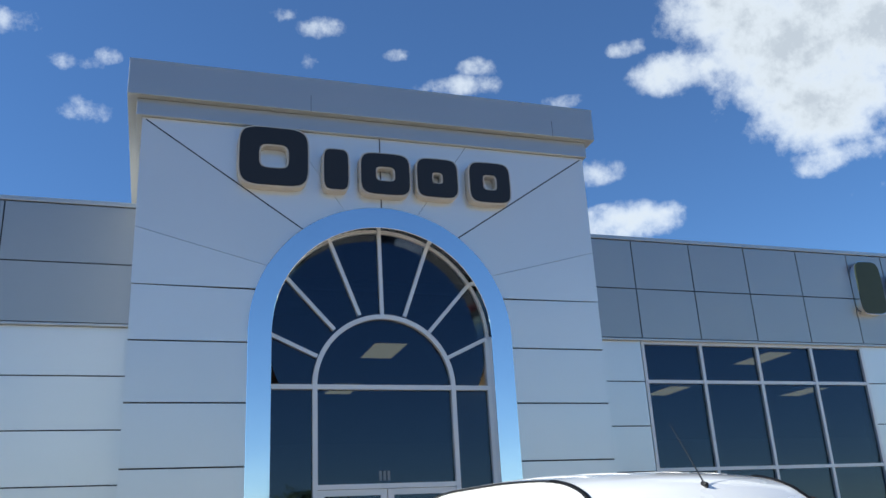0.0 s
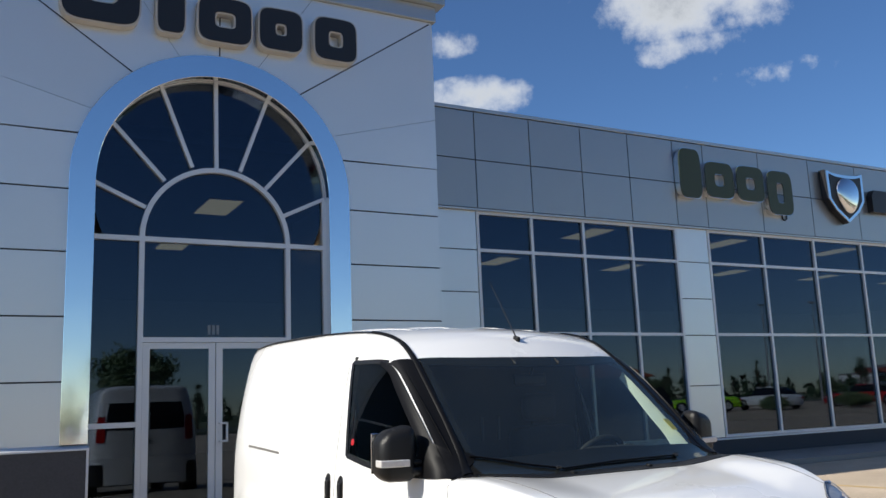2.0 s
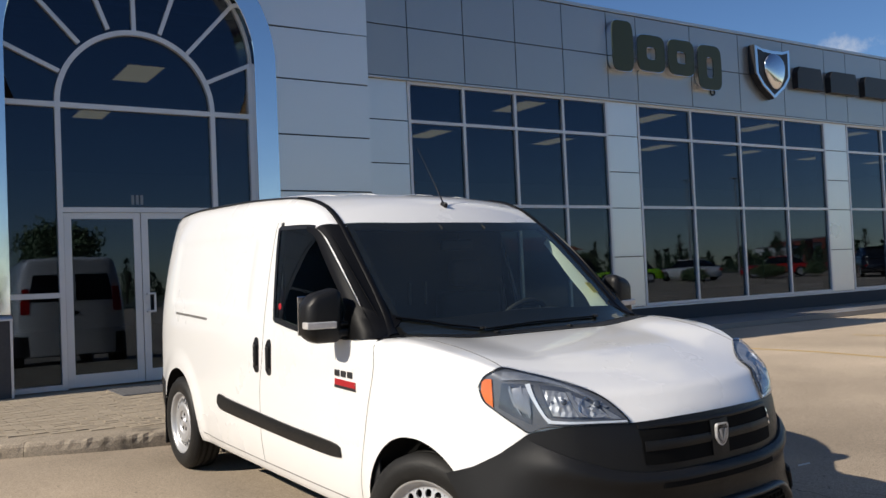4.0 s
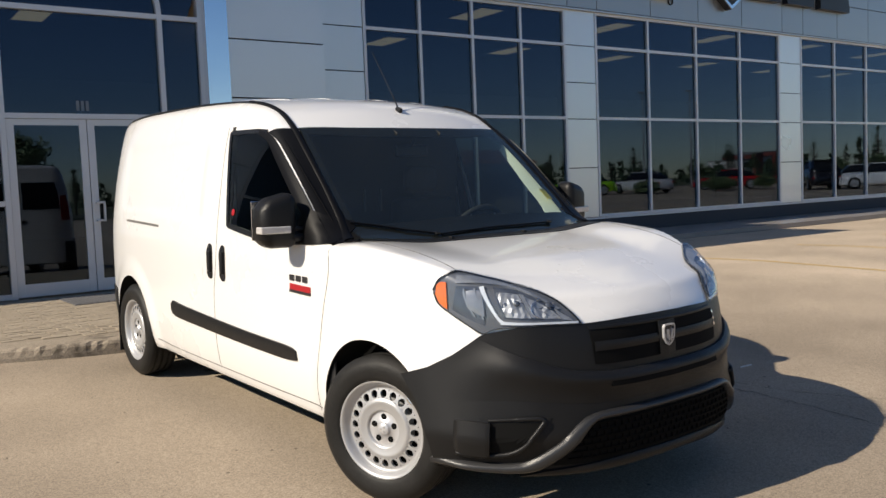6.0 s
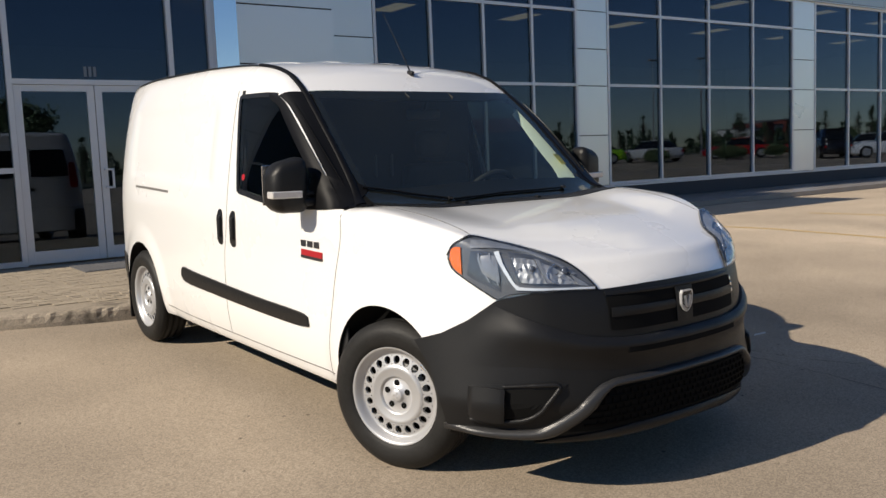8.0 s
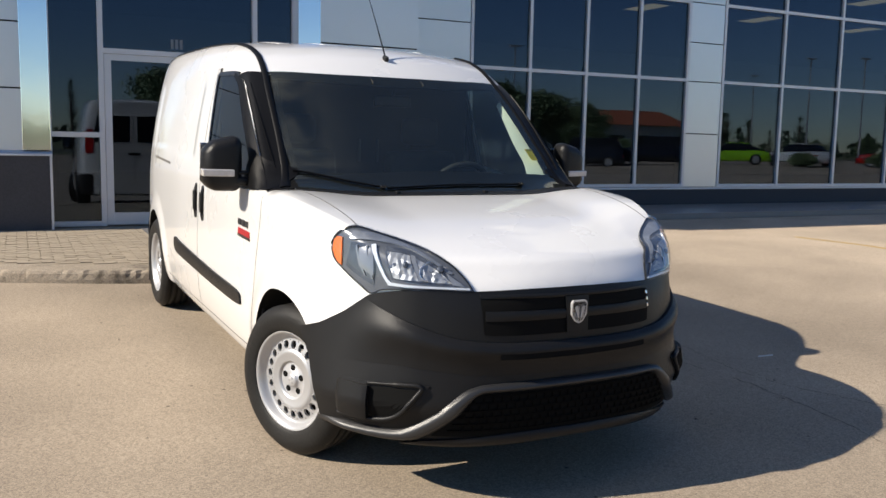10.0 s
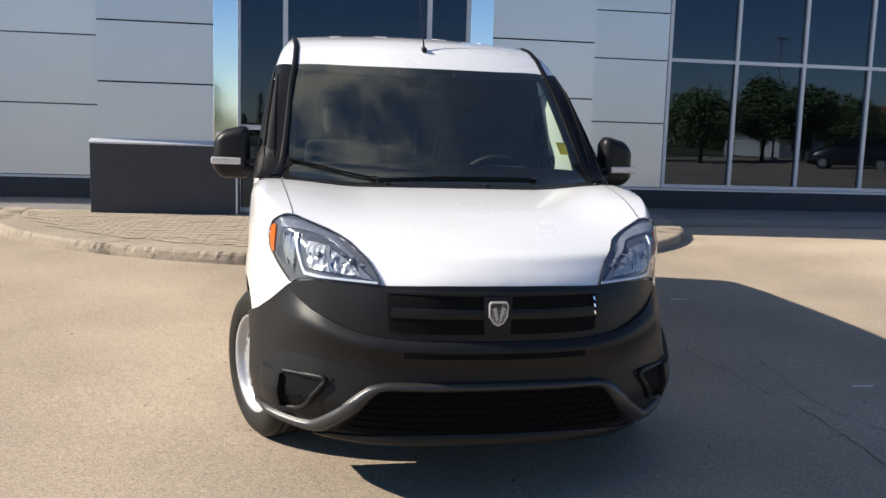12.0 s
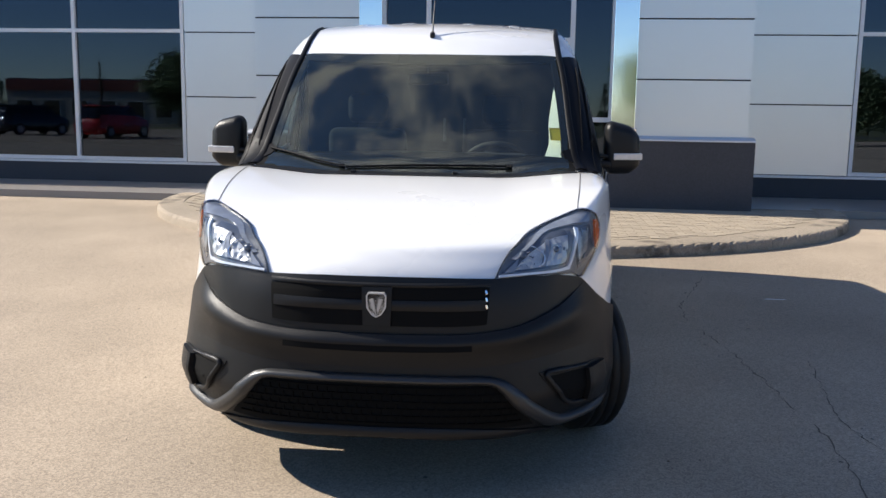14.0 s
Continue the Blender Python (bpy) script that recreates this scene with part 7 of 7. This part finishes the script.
def build_tree(name, label, at, tall, spread, leaf, seed, conifer=False):
    """A tapered trunk with limbs and a crown of many small leaf clumps."""
    rng = random.Random(seed)
    tree = thing(name, label, "tree", at=at)
    tb = tube([(0, 0, -0.2), (0.05, 0.02, tall * 0.3), (-0.04, 0.05, tall * 0.6), (0, 0, tall * 0.92)], [0.028 * tall, 0.021 * tall, 0.012 * tall, 0.003 * tall], 10)
    limbs = []
    for i in range(9):
        z = tall * rng.uniform(0.3, 0.75)
        a = rng.uniform(0, 6.28)
        e = (math.cos(a) * spread * 0.7, math.sin(a) * spread * 0.7, z + tall * 0.16)
        limbs.append(e)
        lb = tube([(0, 0, z), (e[0] * 0.5, e[1] * 0.5, z + tall * 0.07), e], [0.010 * tall, 0.006 * tall, 0.002 * tall], 6)
        me = bpy.data.meshes.new("limb")
        lb.to_mesh(me)
        lb.free()
        tb.from_mesh(me)
        bpy.data.meshes.remove(me)
    part("trunk", tb, BARK, tree, "", True)
    verts, faces = [], []
    clumps = []
    for i in range(46):
        t = rng.random()
        if conifer:
            z = tall * (0.12 + 0.86 * t)
            r = spread * (1 - t) * rng.uniform(0.3, 1.0)
        else:
            z = tall * (0.32 + 0.62 * t)
            r = spread * math.sqrt(max(0.0, 1 - (2 * (t - 0.42)) ** 2 * 0.75)) * rng.uniform(0.25, 1.0)
        a = rng.uniform(0, 6.28)
        clumps.append((r * math.cos(a), r * math.sin(a), z))
    size = spread * (0.20 if conifer else 0.33)
    for cx, cy, cz in clumps:
        for _ in range(85 if conifer else 190):
            d = Vector((rng.gauss(0, 1), rng.gauss(0, 1), rng.gauss(0, 0.7))) * size * 0.55
            o = Vector((cx, cy, cz)) + d
            u = Vector((rng.uniform(-1, 1), rng.uniform(-1, 1), rng.uniform(-1, 1))).normalized() * size * 0.15
            w = u.orthogonal().normalized() * size * 0.10
            k = len(verts)
            verts += [o - u, o + w, o + u, o - w]
            faces.append((k, k + 1, k + 2, k + 3))
    me = bpy.data.meshes.new("crown")
    me.from_pydata([tuple(v) for v in verts], [], faces)
    me.materials.append(leaf)
    ob = new("crown", me)
    ob.parent = tree
    return tree


def build_yard():
    lime, red, white = car_paint("lime_paint", (0.28, 0.60, 0.02)), car_paint("red_paint", (0.50, 0.015, 0.012)), car_paint("pearl_paint", (0.78, 0.78, 0.78))
    black, grey = car_paint("black_paint", (0.012, 0.012, 0.014)), car_paint("grey_paint", (0.02, 0.021, 0.024))
    def spot(x, y, turn):
        return pose(x, y, lot_height(y) + rise(x, y), 0, 0, turn)
    build_car("car", "lime green sports coupe parked in the yard", lime, spot(42.2, -19.1, -48))
    build_car("car", "white sedan parked in the yard", white, spot(47.4, -17.0, 9))
    build_car("car", "bright red sports coupe parked in the yard", red, spot(51.5, -14.0, -38), 4.9, 1.40)
    build_car("car", "red hatchback parked behind the coupe", red, spot(60.0, -13.0, -20), 4.3, 1.48)
    build_car("car", "white coupe parked beside a dark pickup", white, spot(56.6, -7.4, -35))
    build_car("car", "white hatchback at the end of the row", white, spot(50.2, -2.2, -35), 4.3, 1.5)
    build_car("suv", "black sport utility vehicle parked in the yard", black, spot(53.3, -5.7, 50), 4.8, 1.78, (0.24, 0.34, 0.88, 0.97), 1.0)
    build_car("suv", "dark grey sport utility vehicle parked under trees", grey, spot(31.0, -20.0, -50), 4.8, 1.80, (0.24, 0.34, 0.88, 0.97), 1.0)
    build_car("suv", "black sport utility vehicle parked under trees", black, spot(35.5, -18.5, -50), 4.8, 1.80, (0.24, 0.34, 0.88, 0.97), 1.0)
    build_car("suv", "dark red sport utility vehicle parked in the yard", red, spot(-20, -22, 10), 4.7, 1.78, (0.24, 0.34, 0.88, 0.97), 1.0)
    build_car("suv", "black sport utility vehicle parked by the street", black, spot(-27, -26, 20), 4.8, 1.78, (0.24, 0.34, 0.88, 0.97), 1.0)
    # verge and street
    tagged(mesh_ob("verge", box(-400, 500, -62, -50, -0.05, 0.03), GRASS), "strip of dry grass along the street", "grass", kind="structure")
    tagged(mesh_ob("road", box(-400, 500, -76, -62.2, -0.05, 0.02), ASPHALT), "dark asphalt street behind the yard", "road", kind="structure")
    tagged(mesh_ob("field", box(-900, 900, -900, -76.2, -0.05, 0.04), GRASS), "dry grass field beyond the street", "grass", kind="structure")
    rng = random.Random(12)
    for i, (x, y, tall, sp) in enumerate([(28.5, -29, 4.9, 2.5), (33.5, -30, 5.6, 2.4), (39, -34, 5.2, 2.6), (23.5, -33, 4.6, 2.4), (46, -38, 4.6, 2.2), (12, -52, 7, 3.4), (-22, -52, 7.5, 3.4), (-32, -56, 7, 3.2), (-8, -56, 6, 2.8)]):
        build_tree("tree", "broad leafy tree on the verge", pose(x, y, lot_height(y) + rise(x, y)), tall, sp, LEAF, i + 1)
    for i in range(34):
        x = -80 + i * 6.2 + rng.uniform(-2.5, 2.5)
        y = -64 - rng.uniform(0, 26) + max(0.0, x - 50) * 0.55
        y = min(y, -38)
        build_tree("spruce", "slim dark spruce beyond the street", pose(x, y, 0), rng.uniform(4.5, 8.0), rng.uniform(0.9, 1.5), LEAF_DARK, 100 + i, True)
    for i in range(26):
        x = 46 + i * 2.9 + rng.uniform(-1.2, 1.2)
        y = -36 + (x - 46) * 0.42 + rng.uniform(-7, 3) - (6 if i % 3 else 0)
        if i % 3 == 2:
            build_tree("shrub", "round green shrub along the yard", pose(x, y, rise(x, y)), rng.uniform(1.6, 2.8), rng.uniform(0.9, 1.5), LEAF, 200 + i)
        else:
            build_tree("spruce", "slim dark spruce behind the parked cars", pose(x, y, rise(x, y)), rng.uniform(2.4, 4.4), rng.uniform(0.5, 0.9), LEAF_DARK, 200 + i, True)
    for i, (x, y) in enumerate(((50.5, -10.6), (52.8, -9.0), (55.2, -8.6), (45.0, -12.6), (48.8, -10.0))):
        build_tree("shrub", "low green shrub in front of the parked cars", pose(x, y, rise(x, y)), 0.75 + 0.1 * (i % 3), 0.75, LEAF, 260 + i)
    # far woods on the skyline
    verts, faces = [], []
    for i in range(300):
        a = math.pi * (i + rng.uniform(-0.4, 0.4)) / 300
        r = rng.uniform(150, 200)
        x, y = r * math.cos(a), -r * math.sin(a) - 20
        tall, sp = rng.uniform(2.6, 6.0), rng.uniform(1.0, 3.0)
        for _ in range(60):
            t = rng.random()
            q = sp * (1 - t * 0.85)
            o = Vector((x + rng.uniform(-q, q), y + rng.uniform(-q, q), tall * t))
            u = Vector((rng.uniform(-1, 1), rng.uniform(-1, 1), rng.uniform(-1, 1))).normalized() * 0.5
            w = u.orthogonal().normalized() * 0.32
            k = len(verts)
            verts += [tuple(o - u), tuple(o + w), tuple(o + u), tuple(o - w)]
            faces.append((k, k + 1, k + 2, k + 3))
    me = bpy.data.meshes.new("far_woods")
    me.from_pydata(verts, [], faces)
    me.materials.append(LEAF_DARK)
    tagged(new("far_woods", me), "far belt of dark green trees on the skyline", "trees", kind="stuff")
    # low commercial buildings across the street
    wallmat, redmat = surface("grey_stucco", (0.36, 0.35, 0.33), 0.9, 0, 0.04, 10, 0.06, 0.5), surface("red_fascia", (0.22, 0.055, 0.04), 0.6, 0, 0.04, 10, 0.05, 0.5)
    tile = surface("orange_roof_tile", (0.46, 0.13, 0.06), 0.8, 0, 0.12, 8.0, 0.15, 0.6)
    pale = surface("white_stucco", (0.66, 0.65, 0.62), 0.9, 0, 0.04, 10, 0.06, 0.5)
    # a terrace of white and red blocks far down the street
    row = thing("terrace_house", "row of white and dark red house blocks with flat roofs", "building", "buildings across the street", at=pose(178, -92, 0))
    for x0, x1, y0, hgt, mat in ((-10.5, -6.2, 0.0, 4.6, pale), (-6.19, -3.6, 0.8, 5.9, redmat), (-3.59, 0.6, 0.2, 5.2, pale), (0.61, 5.4, 1.0, 6.4, redmat), (5.41, 8.2, 0.4, 5.0, redmat)):
        block_wall = part("wall", box(x0, x1, y0 - 9, y0, 0, hgt), mat, row)
        part("parapet", box(x0 - 0.1, x1 + 0.1, y0 - 9.1, y0 + 0.12, hgt + 0.004, hgt + 0.3), ROOM, block_wall)
        for z in (0.9, 3.0):
            part("window", box(x0 + 0.8, x1 - 0.8, y0 + 0.004, y0 + 0.07, z, z + 1.2), CARGLASS, block_wall)
    # a long shop with a pitched tile roof behind the yard's trees
    shop = thing("shop_building", "low white shop building with an orange tile roof", "building", "buildings across the street", at=pose(66, -62, 0))
    part("wall", box(-13, 13, -13, 0, 0, 4.2), pale, shop)
    slope = bmesh.new()
    prism(slope, [(-13.6, 0.7, 4.204), (-13.6, -6.5, 6.3), (-13.6, -13.7, 4.204)], (27.2, 0, 0))
    part("roof", slope, tile, shop, "orange tile roof")
    for i in range(6):
        win = part("window", box(-11.8 + i * 4.1, -9.2 + i * 4.1, 0.004, 0.08, 0.8, 3.0), ALU, shop)
        part("pane", box(-11.7 + i * 4.1, -9.3 + i * 4.1, 0.082, 0.09, 0.9, 2.9), CARGLASS, win)
    for x, y, w, hgt in ((-50, -84, 36, 5.4),):
        b = thing("shop_building", "low grey shop building with a red fascia", "building", "buildings across the street", at=pose(x, y, 0))
        part("wall", box(-w / 2, w / 2, -14, 0, 0, hgt), wallmat, b)
        part("fascia", box(-w / 2 - 0.1, w / 2 + 0.1, -14.1, 0.15, hgt - 1.2, hgt + 0.2), redmat, b)
        part("roof", box(-w / 2, w / 2, -14, 0.0, hgt + 0.205, hgt + 0.4), ROOM, b)
        n = int(w / 4)
        for i in range(n):
            xx = -w / 2 + 1.2 + i * (w - 1) / n
            win = part("window", box(xx, xx + 2.4, 0.002, 0.08, 0.8, 3.0), ALU, b)
            part("pane", box(xx + 0.1, xx + 2.3, 0.082, 0.09, 0.9, 2.9), CARGLASS, win)
    # lamp posts of the yard
    for x, y in ((36, -33), (70, -42), (-12, -40), (60.6, -26.4), (64.1, -24.0)):
        post = thing("lamp_post", "tall grey steel lamp post in the yard", "lamp post", "lamp posts of the yard", at=pose(x, y, 0))
        part("pole", tube([(0, 0, 0), (0, 0, 4), (0, 0, 9)], [0.09, 0.075, 0.055], 12), STEEL, post)
        part("head", rounded(-0.5, 0.5, -0.15, 0.15, 8.95, 9.1, 0.05), STEEL, post)
        part("footing", lathe([(0.3, 0.0), (0.3, 0.5), (0.02, 0.5)], 20), KERB, post, matrix=pose(0, 0, 0, 0, -90, 0))


build_yard()

# ---- pavers of the island, last ----
def build_pavers():
    bed = tagged(mesh_ob("pavement_island", flat_poly([(ISL_X + (ISL_R - KERB_W + 0.01) * math.cos(radians(a)), ISL_Y + (ISL_R - KERB_W + 0.01) * math.sin(radians(a))) for a in range(-178, -1, 4)] + [(ISL_X + 4.2, 13.2), (ISL_X - 4.2, 13.2)], Z_LOT - 0.05, Z_ISLAND - 0.007), JOINT_SAND),
                 "tan paver island in front of the entrance", "pavement", kind="structure")
    L, B = 0.20, 0.10
    shapes = []
    for k in range(5):
        rng = random.Random(k)
        bm = bmesh.new()
        add_box(bm, -L / 2 + 0.004, L / 2 - 0.004, -B / 2 + 0.004, B / 2 - 0.004, -0.02, 0.0)
        for v in bm.verts:
            if v.co.z > -0.01:
                v.co.x *= 0.985
                v.co.y *= 0.96
                v.co.z += rng.uniform(-0.003, 0.003)
        bmesh.ops.recalc_face_normals(bm, faces=bm.faces)
        me = bpy.data.meshes.new("paver")
        bm.to_mesh(me)
        bm.free()
        me.materials.append(PAVER)
        shapes.append(me)
    rng = random.Random(5)
    near, far = [], []
    row = 0
    y = ISL_Y - ISL_R + KERB_W
    while y < TY - 0.05:
        half = math.sqrt(max(0.0, (ISL_R - KERB_W - 0.03) ** 2 - (ISL_Y - y) ** 2))
        x = ISL_X - math.floor(half / L) * L + (0 if row % 2 else L / 2)
        while x < ISL_X + half - L / 2 + 0.02:
            if x - L / 2 > ISL_X - half - 0.02:
                (near if y < 8.25 else far).append((x, y + B / 2))
            x += L
        y += B
        row += 1
    for x, y in near[:300]:
        ob = new("paver", shapes[rng.randrange(5)])
        ob.parent = bed
        ob.matrix_basis = pose(x, y, Z_ISLAND + rng.uniform(-0.0015, 0.0015), rng.uniform(-0.3, 0.3), rng.uniform(-0.3, 0.3), rng.uniform(-0.8, 0.8))
    verts, faces = [], []
    for x, y in near[300:] + far:
        k = len(verts)
        z = Z_ISLAND + rng.uniform(-0.002, 0.0015)
        a, b = L / 2 - 0.005, B / 2 - 0.005
        verts += [(x - a, y - b, z - 0.02), (x + a, y - b, z - 0.02), (x + a, y + b, z - 0.02), (x - a, y + b, z - 0.02), (x - a, y - b, z), (x + a, y - b, z), (x + a, y + b, z), (x - a, y + b, z)]
        faces += [(k + 4, k + 5, k + 6, k + 7), (k, k + 1, k + 5, k + 4), (k + 1, k + 2, k + 6, k + 5), (k + 2, k + 3, k + 7, k + 6), (k + 3, k, k + 4, k + 7)]
    me = bpy.data.meshes.new("paver_field")
    me.from_pydata(verts, [], faces)
    me.materials.append(PAVER_FIELD)
    ob = new("paver_field", me)
    ob.parent = bed
    ob["kind"] = "stuff"


JOINT_SAND = surface("joint_sand", (0.28, 0.232, 0.17), 0.95, 0, 0.2, 60, 0.1, 2.0)
PAVER_FIELD = surface("paver_stone_field", (0.34, 0.285, 0.215), 0.85, 0, 0.14, 60, 0.2, 5.0, 0.4, 40, spec=0.25)
build_pavers()
